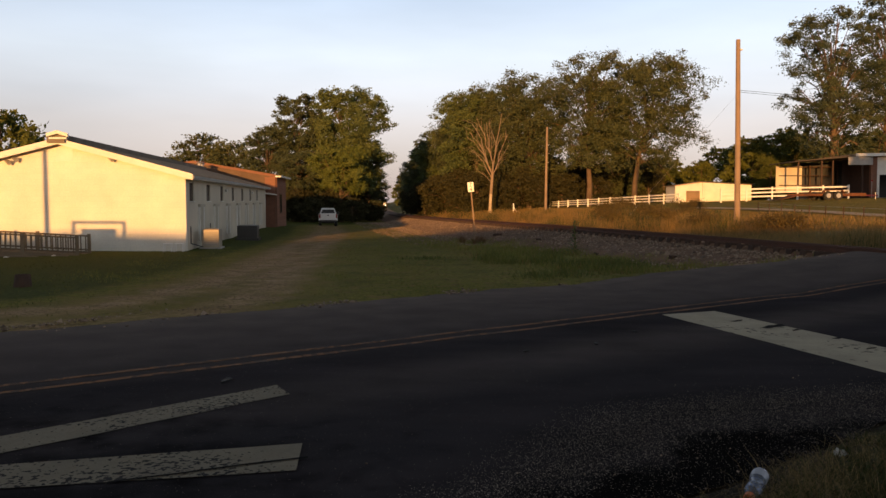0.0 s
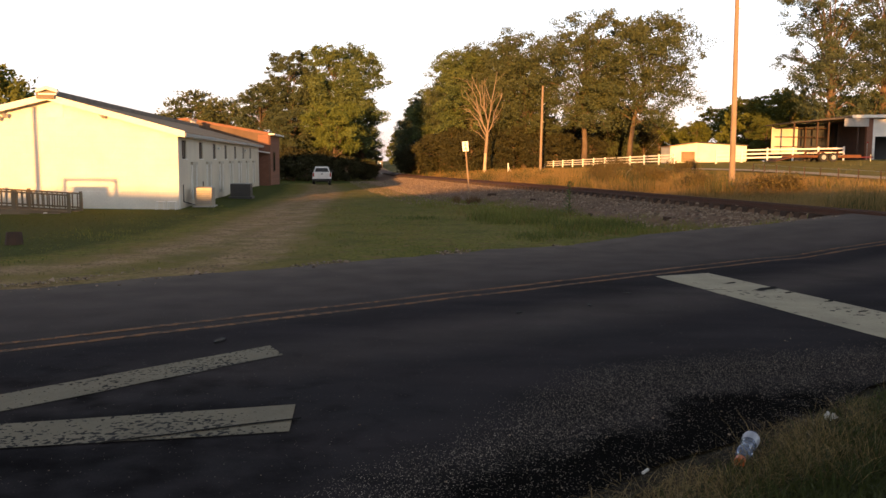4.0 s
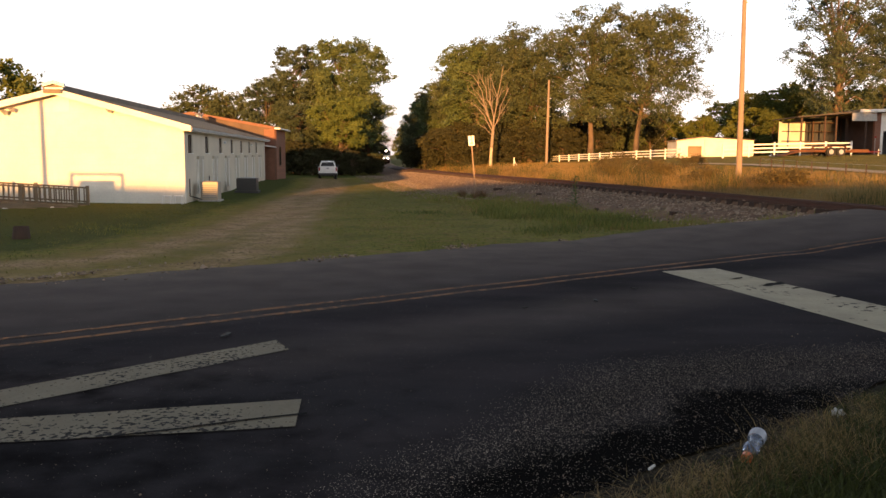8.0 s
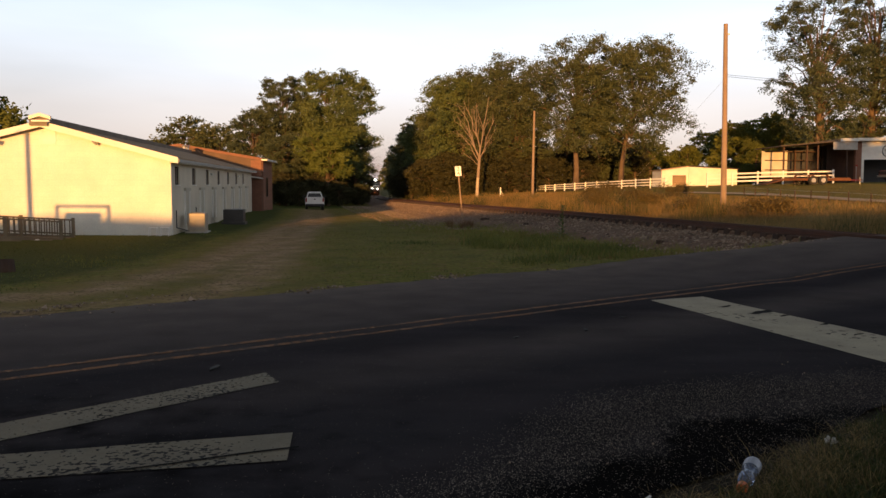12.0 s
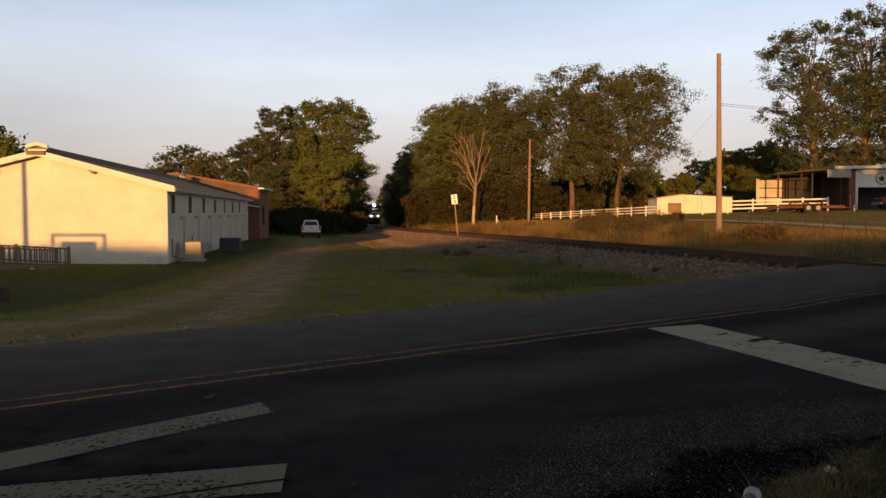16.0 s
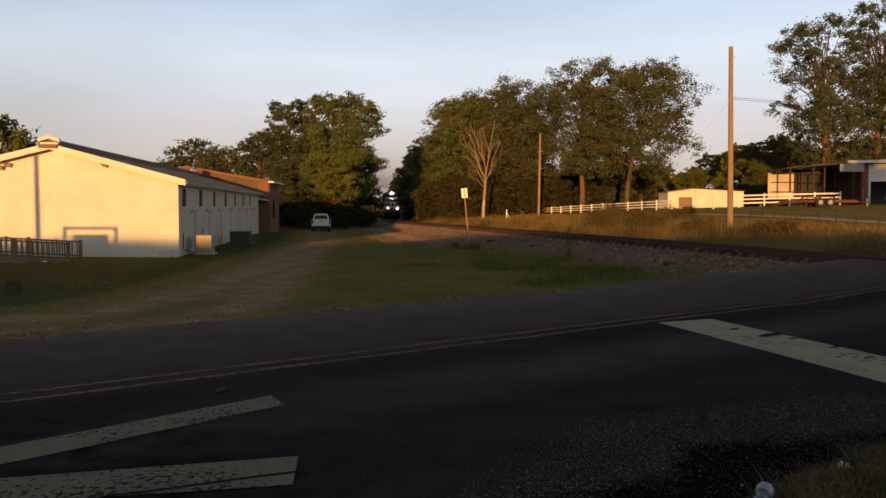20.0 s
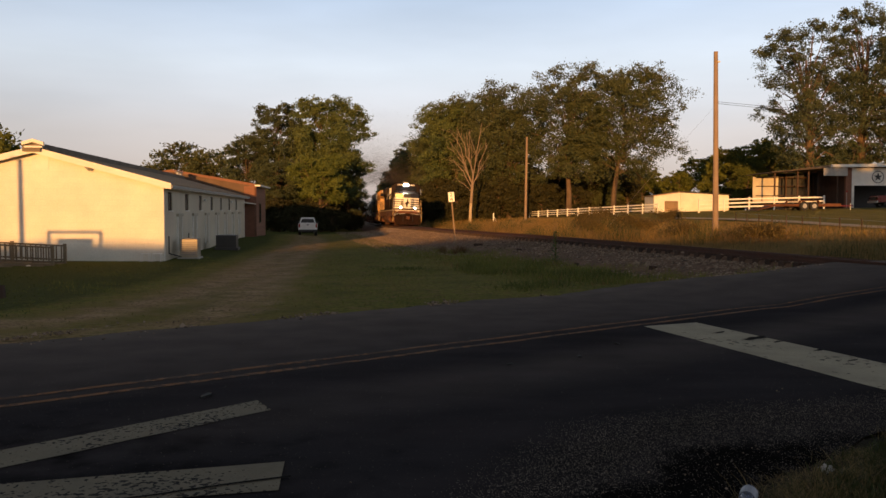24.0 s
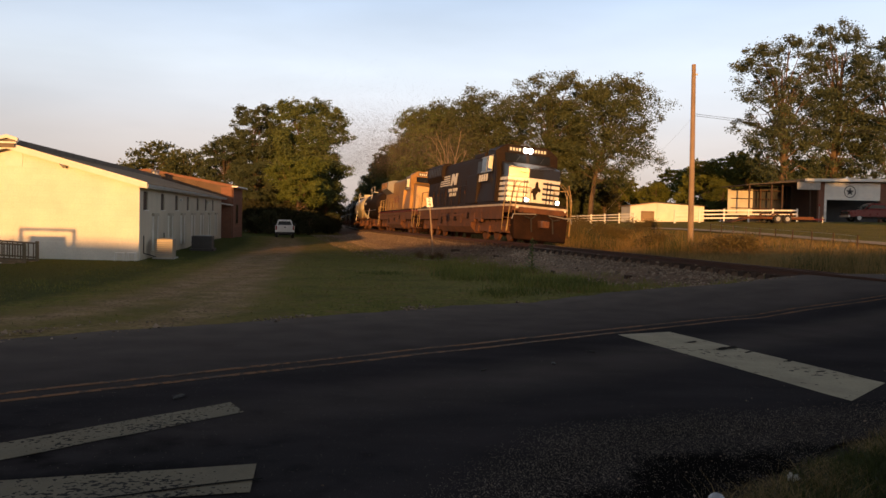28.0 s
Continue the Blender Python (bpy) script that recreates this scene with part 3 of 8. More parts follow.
def land(x, y):
    """Height of the ground, for arrays."""
    x, y = np.asarray(x, float), np.asarray(y, float)
    d = off_track(x, y)
    rz = np.interp(y, RZ_Y, RZ_Z)
    bed = rz - 0.55
    left = np.interp(d, [-9, -4.2, -2.0], [0, 0.06, 1])
    z = left * bed
    bank = np.interp(d, [2.0, 4, 8, 14, 20, 30, 45], [0.0, 0.12, 0.62, 1.15, 1.6, 2.15, 2.5]) * np.interp(y, [14, 30, 45, 75], [0.25, 0.7, 0.75, 1])
    z = np.where(d > 2.0, bed + bank, z)
    far = np.interp(y, [200, 500, 900], [0, 1.0, 6.0]) + np.interp(y, [30, 58, 66, 78], [0, 0.24, 0.2, 0]) * np.interp(x, [-11, -8.5], [1, 0])
    v = road_v(x, y)
    nearroad = np.interp(v, [2.45, 2.75, 11.6, 13.5], [1, 0, 0, 1])
    rise = road_rise(x, y)
    z = z * nearroad + (1 - nearroad) * (rise - 0.04)
    verge = np.interp(v, [-3, 0.5, 2.2, 2.75], [0.02, 0.05, 0.05, -0.0]) * (v < 2.75)
    return z + far + verge


def road_rise(x, y):
    """The road climbs to the crossing, gently on its far lane and late on its near one."""
    x, y = np.asarray(x, float), np.asarray(y, float)
    d = off_track(x, y)
    v = road_v(x, y)
    top = np.interp(y, RZ_Y, RZ_Z)
    start = np.interp(v, [8.0, 10.8], [-5.3, -8.2])
    climb = np.clip((d - start) / (-0.9 - start), 0, 1) ** 1.1
    return np.where(d < 0, climb, np.interp(d, [1.4, 6, 14], [1, 0.75, 0.35])) * top


# ---- ground ----
def axis_steps(bands):
    out = []
    for lo, hi, st in bands:
        out += list(np.arange(lo, hi, st))
    return np.array(out + [bands[-1][1]])


def near_curve(px, py, pts):
    """Distance of each point from a smooth line."""
    line, _ = smooth_line(pts, 0.4)
    best = np.full(px.shape, 1e9)
    for a, b in line:
        best = np.minimum(best, np.hypot(px - a, py - b))
    return best


RUT_A = [(-7.4, 11.2), (-5.7, 12.6), (-5.1, 14.5), (-4.9, 17), (-5.1, 21.6), (-6.1, 32.6), (-6.9, 42), (-7.7, 50.5), (-9.6, 64), (-11.3, 76)]
RUT_B = [(-3.6, 12.4), (-3.4, 15), (-3.9, 20.1), (-4.8, 29.1), (-6.0, 43.9), (-6.8, 52), (-8.5, 64), (-10.0, 76)]


def build_ground():
    xs = axis_steps([(-2500, -300, 200), (-300, -60, 20), (-60, -24, 3), (-24, 26, 0.5), (26, 60, 2), (60, 300, 20), (300, 2500, 200)])
    ys = axis_steps([(-2500, -300, 200), (-300, -20, 20), (-20, 0, 2), (0, 60, 0.5), (60, 130, 2), (130, 600, 15), (600, 3400, 200)])
    gx, gy = np.meshgrid(xs, ys)
    x, y = gx.ravel(), gy.ravel()
    z = land(x, y)
    nx = len(xs)
    bump = np.array([noise.noise((a * 0.35, b * 0.35, 3)) for a, b in zip(x, y)]) * 0.04
    v = road_v(x, y)
    z += bump * ((v > 13) | (v < 0))
    faces = [(j * nx + i, j * nx + i + 1, (j + 1) * nx + i + 1, (j + 1) * nx + i) for j in range(len(ys) - 1) for i in range(nx - 1)]
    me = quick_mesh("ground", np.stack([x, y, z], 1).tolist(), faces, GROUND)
    d = off_track(x, y)
    ruts = np.minimum(near_curve(x, y, RUT_A), near_curve(x, y, RUT_B))
    dirt = np.clip(1.0 - ruts / 1.3, 0, 1) * np.interp(y, [14, 20, 45, 80], [0.72, 0.82, 0.82, 0.5])
    u = RU.x * x + RU.y * y
    # the apron fades at the left to put lens vignetting into the ground
    apron = np.interp(v, [10.5, 11.3, 12.2, 14.5], [1, 0.8, 0.5, 0]) * np.interp(u, [-14, -8, -4, 3.5, 6.5], [0.25, 0.45, 0.8, 0.9, 0.3]) * (v > 9)
    lot = np.clip(1.2 - np.hypot((x + 8.5) / 5, (y - 75) / 4), 0, 1) * 0.35
    dirt = np.maximum.reduce([dirt, apron, lot, np.interp(np.abs(d), [2.3, 3.1], [1, 0]), np.interp(d, [-7.0, -4.6], [0, 0.75]) * np.interp(y, [38, 48, 85, 95], [0, 1, 1, 0.4]) * (d < 0)])
    dry = np.where(d > 2, np.interp(d, [2.5, 4, 12, 17], [0.3, 1, 0.9, 0.45]), 0)
    dry = np.maximum(dry, np.interp(ruts, [0.6, 2.2], [0.55, 0.1]) * (y > 10) * (y < 80))
    dry = np.maximum(dry, np.interp(np.hypot((x + 3) / 7, (y - 58) / 16), [0.4, 1.2], [0.5, 0]))
    # left of the lane the lawn's shade is painted in
    shade_tone = np.interp(x - np.interp(y, [q[1] for q in RUT_A], [q[0] for q in RUT_A]), [-2.6, -1.0], [1, 0]) * (v > 12) * np.interp(y, [12.5, 14, 50, 75], [0, 1, 1, 0.6])
    # and the shade on the ground round the pickup and trees
    shade_tone = np.maximum(shade_tone, np.interp(np.hypot((x + 11) / 6, (y - 88) / 9), [0.6, 1.3], [0.9, 0]))
    for name, val in (("dirt", dirt), ("dry", dry * (1 - shade_tone)), ("shade_tone", shade_tone), ("verge", (v < 3.0) * 1.0), ("soil", np.interp(v, [1.7, 2.1, 3.0, 3.2], [0, 1, 1, 0]))):
        at = me.attributes.new(name, "FLOAT", "POINT")
        at.data.foreach_set("value", val.astype(np.float32))
    me.polygons.foreach_set("use_smooth", [True] * len(me.polygons))
    g = new("ground", me)
    return tagged(g, "mown green lawn with bare dirt patches and dry banks", "ground", kind="structure")


def strip(v0, v1, us, lift, nv, wob=0.0):
    """A sheet that follows the road between two lines across it."""
    vs, fs = [], []
    for i, u in enumerate(us):
        for k in range(nv + 1):
            v = v0 + (v1 - v0) * k / nv
            if nv > 20:
                v = v0 + (float(np.interp(u, [-8, 0, 10, 15, 18, 20, 30], [11.3, 11.3, 11.75, 11.7, 11.7, 11.7, 11.7])) - v0) * k / nv
            w = wob * (noise.noise((u * 0.9, k * 7.0, 1)) + (2.6 * noise.noise((u * 0.45, k, 5)) + 1.2 * noise.noise((u * 2.1, k, 8)) if k and nv > 20 else 0)) if k in (0, nv) else 0
            p = RU * u + RV * (v + w - float(bend(u)))
            vs.append((p.x, p.y, float(road_rise(p.x, p.y)) + lift))
    n = nv + 1
    for i in range(len(us) - 1):
        for k in range(nv):
            fs.append((i * n + k, (i + 1) * n + k, (i + 1) * n + k + 1, i * n + k + 1))
    return vs, fs


def build_road():
    us = axis_steps([(-60, -12, 4), (-12, 30, 0.25), (30, 70, 4)])
    vs, fs = strip(2.62, EDGE_FAR, us, 0.0, 60, 0.16)
    me = quick_mesh("road", vs, fs, ASPHALT)
    p = np.array(vs)
    v = road_v(p[:, 0], p[:, 1])
    u = RU.x * p[:, 0] + RU.y * p[:, 1]
    tar = np.interp(v + 0.10 * np.sin(u * 2.3) + 0.06 * np.sin(u * 5.1), [2.6, 2.7, 2.95, 3.55], [0.8, 1, 1, 0]) * np.interp(u, [1.8, 2.6, 5.0, 6.2], [0.25, 1, 1, 0.35])
    # the next two lines paint lens vignetting on the near left, not tar
    tar = np.maximum(tar, np.interp(u, [-9, -4.5, -1.5, 1.5, 4.8], [0.6, 1.0, 0.98, 0.55, 0.08]) * np.interp(v, [5.8, 7.6], [1, 0.5]) * (v < 7.6))
    tar = np.maximum(tar, np.interp(u, [-5.0, -2.5, 0.5], [1.0, 0.9, 0.0]) * np.interp(v, [7.2, 7.5], [1, 0]))
    edge = np.interp(u, [0, 2.1, 3.2, 4.5, 5.4, 6.9, 9], [3.7, 3.7, 3.9, 4.12, 4.1, 3.55, 3.45])
    coarse = np.interp(v + 0.2 * np.sin(u * 0.9) - edge, [-1.3, -0.6, 0.2], [0.6, 1.0, 0.0]) * np.interp(u, [0.4, 1.9], [0.15, 1])
    dust = np.interp(v, [7.7, 8.4, 10.4, 11.3], [0.12, 0.55, 0.8, 1.0]) + np.interp(np.abs(v - 6.0), [0.2, 0.9], [0.3, 0]) * np.interp(u, [2, 6], [0.4, 1])
    # dust thinned at the left, again to paint in the vignetting
    dust = dust * np.interp(u, [-8, -4, 0, 3], [0.2, 0.36, 0.75, 1.0]) + np.interp(np.abs(v - 7.8), [0.16, 0.5], [0.3, 0]) * np.interp(u, [-8, 4, 9], [0.9, 0.6, 0.1])
    for name, val in (("coarse", coarse), ("dust", dust), ("tar", tar)):
        me.attributes.new(name, "FLOAT", "POINT").data.foreach_set("value", np.clip(val, 0, 1).astype(np.float32))
    tagged(new("road", me), "dark worn asphalt road rising over a railway crossing", "road", kind="structure")
    for v in (7.62, 7.94):
        y = new("centre_line", quick_mesh("centre_line", *strip(v - 0.048, v + 0.048, axis_steps([(-60, -12, 4), (-12, 19.6, 0.3)]), 0.005, 1, 0.035), YELLOW_LINE))
        tagged(y, "faded yellow double centre line on asphalt", "road marking", "double centre line", "structure")

    def mark(name, quad, label, cells=14, paint=WHITE_LINE, lift=0.006):
        a, b, c, d = [Vector(p) for p in quad]
        vs, fs = [], []
        for i in range(cells + 1):
            p, q = a.lerp(d, i / cells), b.lerp(c, i / cells)
            for w in (p, q):
                j = Vector((noise.noise((w.x * 3, w.y * 3, 0)), noise.noise((w.x * 3, w.y * 3, 5)))) * 0.018
                vs.append((w.x + j.x, w.y + j.y, float(road_rise(w.x, w.y)) + lift))
        for i in range(cells):
            fs.append((2 * i, 2 * i + 1, 2 * i + 3, 2 * i + 2))
        tagged(new(name, quick_mesh(name, vs, fs, paint)), label, "road marking", kind="structure")

    mark("stop_line", [(3.2, 11.78), (4.12, 12.2), (5.11, 8.28), (4.23, 7.36)], "worn white stop line painted on asphalt")
    for px, py, w, h, seed in ((4.32, 10.55, 0.30, 0.075, 1), (4.06, 11.1, 0.14, 0.035, 2), (4.72, 9.6, 0.13, 0.03, 3), (4.5, 10.25, 0.1, 0.03, 4), (4.75, 8.9, 0.1, 0.025, 5)):
        vs = [(px, py, float(road_rise(px, py)) + 0.011)]
        for k in range(18):
            a = k * math.tau / 18
            r = 1 + 0.75 * noise.noise((math.cos(a) * 1.7, math.sin(a) * 1.7, seed * 3.3))
            q = Vector((px, py)) + RU * (w * r * math.cos(a)) + RV * (h * r * math.sin(a))
            vs.append((q.x, q.y, vs[0][2]))
        tagged(new("worn_patch", quick_mesh("worn_patch", vs, [(0, 1 + k, 1 + (k + 1) % 18) for k in range(18)], BARE)), "dark patch where the white stop line has worn away", "worn patch", "worn patches of the stop line", "structure")
    for quad in ([(-1.47, 7.03), (-1.28, 6.69), (-2.82, 5.03), (-3.03, 5.41)], [(-0.92, 5.26), (-0.87, 4.70), (-2.48, 4.38), (-2.71, 4.80)]):
        a, b, c, d = [Vector(p) for p in quad]
        ext = lambda p, q, far: p + (q - p).normalized() * far
        mark("crossing_arm", [a, b, ext(b, c, 5.7), ext(a, d, 5.7)], "worn white arm of a painted crossing cross", 14, ARM_LINE, 0.006 if quad[0][0] < -1 else 0.009)
    # a dark strip laid along the crack in the lower arm
    mark("paint_crack", [(-1.9, 4.50), (-1.9, 4.475), (-0.84, 4.93), (-0.84, 4.965)], "thin black strip for a crack across the road paint", 6, TAR, 0.013)


def build_track():
    keep = [i for i in range(len(LINE)) if LINE[i, 1] > 1][::2]
    prof = [(-4.4, -0.78), (-3.2, -0.58), (-1.9, -0.40), (-1.34, -0.34), (-1.24, -0.22), (1.75, -0.17), (2.7, -0.42), (3.2, -0.62)]
    vs, fs = [], []
    for i in keep:
        j = min(i + 1, len(LINE) - 1)
        dx, dy = LINE[j] - LINE[j - 1]
        k = math.hypot(dx, dy)
        nx, ny = dy / k, -dx / k
        x, y = LINE[i]
        v = road_v(x, y)
        for a, h in prof:
            px, py = x + nx * a, y + ny * a
            z = rail_z(y) + h + cant_lift(y, a) + 0.02 * noise.noise((px * 1.1, py * 1.1, 0))
            q = road_v(px, py)
            rr = float(road_rise(px, py))
            if 1.5 < q < 10.9:
                z = rr - 0.35
            elif 10.9 <= q < 14:
                z = min(max(z, rr - 0.05 - (q - 10.9) * 0.12), rr + 0.02 if q < 11.9 else 9)
            vs.append((px, py, z))
    n = len(prof)
    for i in range(len(keep) - 1):
        for k in range(n - 1):
            fs.append((i * n + k, (i + 1) * n + k, (i + 1) * n + k + 1, i * n + k + 1))
    me = quick_mesh("track_bed", vs, fs, BALLAST)
    me.polygons.foreach_set("use_smooth", [True] * len(me.polygons))
    tagged(new("track_bed", me), "grey and rusty crushed stone railway ballast bed", "ballast", kind="structure")
    for side in (-1, 1):
        vs, fs = [], []
        prof_r = [(-0.07, -0.16), (-0.07, -0.14), (-0.012, -0.11), (-0.012, -0.04), (-0.036, -0.03), (-0.036, 0.0), (0.036, 0.0), (0.036, -0.03), (0.012, -0.04), (0.012, -0.11), (0.07, -0.14), (0.07, -0.16)]
        m = len(prof_r)
        for i in keep:
            j = min(i + 1, len(LINE) - 1)
            dx, dy = LINE[j] - LINE[j - 1]
            k = math.hypot(dx, dy)
            nx, ny = dy / k, -dx / k
            for a, h in prof_r:
                vs.append((LINE[i, 0] + nx * (a + side * 0.753), LINE[i, 1] + ny * (a + side * 0.753), rail_z(LINE[i, 1]) + cant_lift(LINE[i, 1], side * 0.753) + h))
        for i in range(len(keep) - 1):
            for k in range(m):
                fs.append((i * m + k, (i + 1) * m + k, (i + 1) * m + (k + 1) % m, i * m + (k + 1) % m))
        r = new("rail", quick_mesh("rail", vs, fs, RAIL))
        tagged(r, "rust-brown steel rail on wooden ties", "rail", "railway rails", "structure")
    bm = boxes((-1.3, 1.3, -0.11, 0.11, -0.34, -0.162), bevel=0.012)
    me = bpy.data.meshes.new("tie")
    bm.to_mesh(me)
    bm.free()
    me.materials.append(TIE)
    ties = tagged(new("railway_ties"), "dark creosoted wooden ties under the rails", "railway ties", kind="structure")
    s = 8.0
    for i in range(290):
        x, y, z, a = track_pose(s)
        v = road_v(x, y)
        if v > 11.9 or v < 2:
            shared("tie", me, Matrix.Translation((x, y, z + cant_lift(y, 0))) @ Matrix.Rotation(a + math.pi / 2 + random.uniform(-0.02, 0.02), 4, "Z") @ Matrix.Rotation(radians(cant(y)), 4, "Y"), ties)
        s += 0.52


def scatter_stones():
    """Loose crushed stone on the bed's near flank and along the road."""
    rng = np.random.default_rng(4)
    base = np.array([(1, 0, 0), (-1, 0, 0), (0, 1, 0), (0, -1, 0), (0, 0, 1), (0, 0, -1)], float)
    tri = [(0, 2, 4), (2, 1, 4), (1, 3, 4), (3, 0, 4), (2, 0, 5), (1, 2, 5), (3, 1, 5), (0, 3, 5)]
    vs, fs = [], []

    def stone(x, y, z, r):
        k = len(vs)
        q = base * rng.uniform(0.5, 1.2, (6, 1)) * r
        a = rng.uniform(0, 6.28)
        c, s = math.cos(a), math.sin(a)
        tl = rng.uniform(-0.6, 0.6)
        for px, py, pz in q:
            py, pz = py * math.cos(tl) - pz * math.sin(tl), py * math.sin(tl) + pz * math.cos(tl)
            vs.append((x + c * px - s * py, y + s * px + c * py, z + pz * 0.7))
        fs.extend((a + k, b + k, c2 + k) for a, b, c2 in tri)

    for i in range(36000):
        y = 14 + 62 * rng.random() ** 1.9
        d = rng.uniform(-3.2, 2.4) if rng.random() < 0.94 else rng.uniform(-4.4, -3)
        x = np.interp(y, LINE[:, 1], LINE[:, 0]) + d
        v = road_v(x, y)
        if v < 11.5 or abs(d) < 1.3 and rng.random() < 0.8 or y > 34 and rng.random() < 0.55:
            continue
        h = np.interp(d, [-4.4, -3.2, -1.9, -1.34, -1.24, 1.75, 2.7], [-0.78, -0.58, -0.40, -0.34, -0.22, -0.17, -0.42]) + rail_z(y) + cant_lift(y, d) if d > -4.2 else float(land(x, y))
        stone(x, y, max(h, float(land(x, y)), float(road_rise(x, y)) - 0.03 - (v - 10.9) * 0.12 if v < 14 else -9) + 0.03, rng.uniform(0.02, 0.062) * (1.9 if rng.random() < 0.05 and y < 34 else 1) * (0.55 if y > 38 else 1))
    for i in range(16000):
        y = rng.uniform(34, 92)
        d = rng.uniform(-5.6, -1.35) if rng.random() < 0.85 else rng.uniform(-7.5, -5)
        x = np.interp(y, LINE[:, 1], LINE[:, 0]) + d
        h = np.interp(d, [-4.4, -3.2, -1.9, -1.34], [-0.78, -0.58, -0.40, -0.34]) + rail_z(y) + cant_lift(y, d) if d > -4.2 else -9
        stone(x, y, max(h, float(land(x, y))) + 0.015, rng.uniform(0.02, 0.045))
    for i in range(5200):
        u, v = rng.uniform(-5, 12), rng.choice([rng.normal(11.75, 0.3), rng.normal(11.75, 0.3), rng.normal(11.8, 0.2), rng.normal(2.9, 0.6)])
        if v > 8 and noise.noise((u * 0.9, v * 1.5, 30)) < 0.02 + 0.2 * (u > 3):
            continue
        p = RU * u + RV * v
        stone(p.x, p.y, float(road_rise(p.x, p.y)) + 0.004, 0.0025 * rng.exponential(1.0) + 0.002 if v < 8 else 0.008 + 0.012 * rng.exponential(0.8))
    st = new("loose_stones", quick_mesh("loose_stones", vs, fs, STONE))
    tagged(st, "scattered grey crushed stones beside the railway and road", "stones", kind="stuff")


def blades(name, spots, material, label, rng, lean=0.5):
    """Grass as bent blades; spots: rows of x, y, z, height, width."""
    vs, fs = [], []
    for x, y, z, h, w in spots:
        a, b = rng.uniform(0, 6.28), rng.uniform(0, 6.28)
        dx, dy = math.cos(a) * w / 2, math.sin(a) * w / 2
        lx, ly = math.cos(b) * h * lean * rng.random(), math.sin(b) * h * lean * rng.random()
        k = len(vs)
        vs += [(x - dx, y - dy, z), (x + dx, y + dy, z), (x + lx * 0.4 + dx * 0.7, y + ly * 0.4 + dy * 0.7, z + h * 0.6), (x + lx * 0.4 - dx * 0.7, y + ly * 0.4 - dy * 0.7, z + h * 0.6), (x + lx, y + ly, z + h)]
        fs += [(k, k + 1, k + 2, k + 3), (k + 3, k + 2, k + 4)]
    return tagged(new(name, quick_mesh(name, vs, fs, material)), label, "grass", kind="stuff")


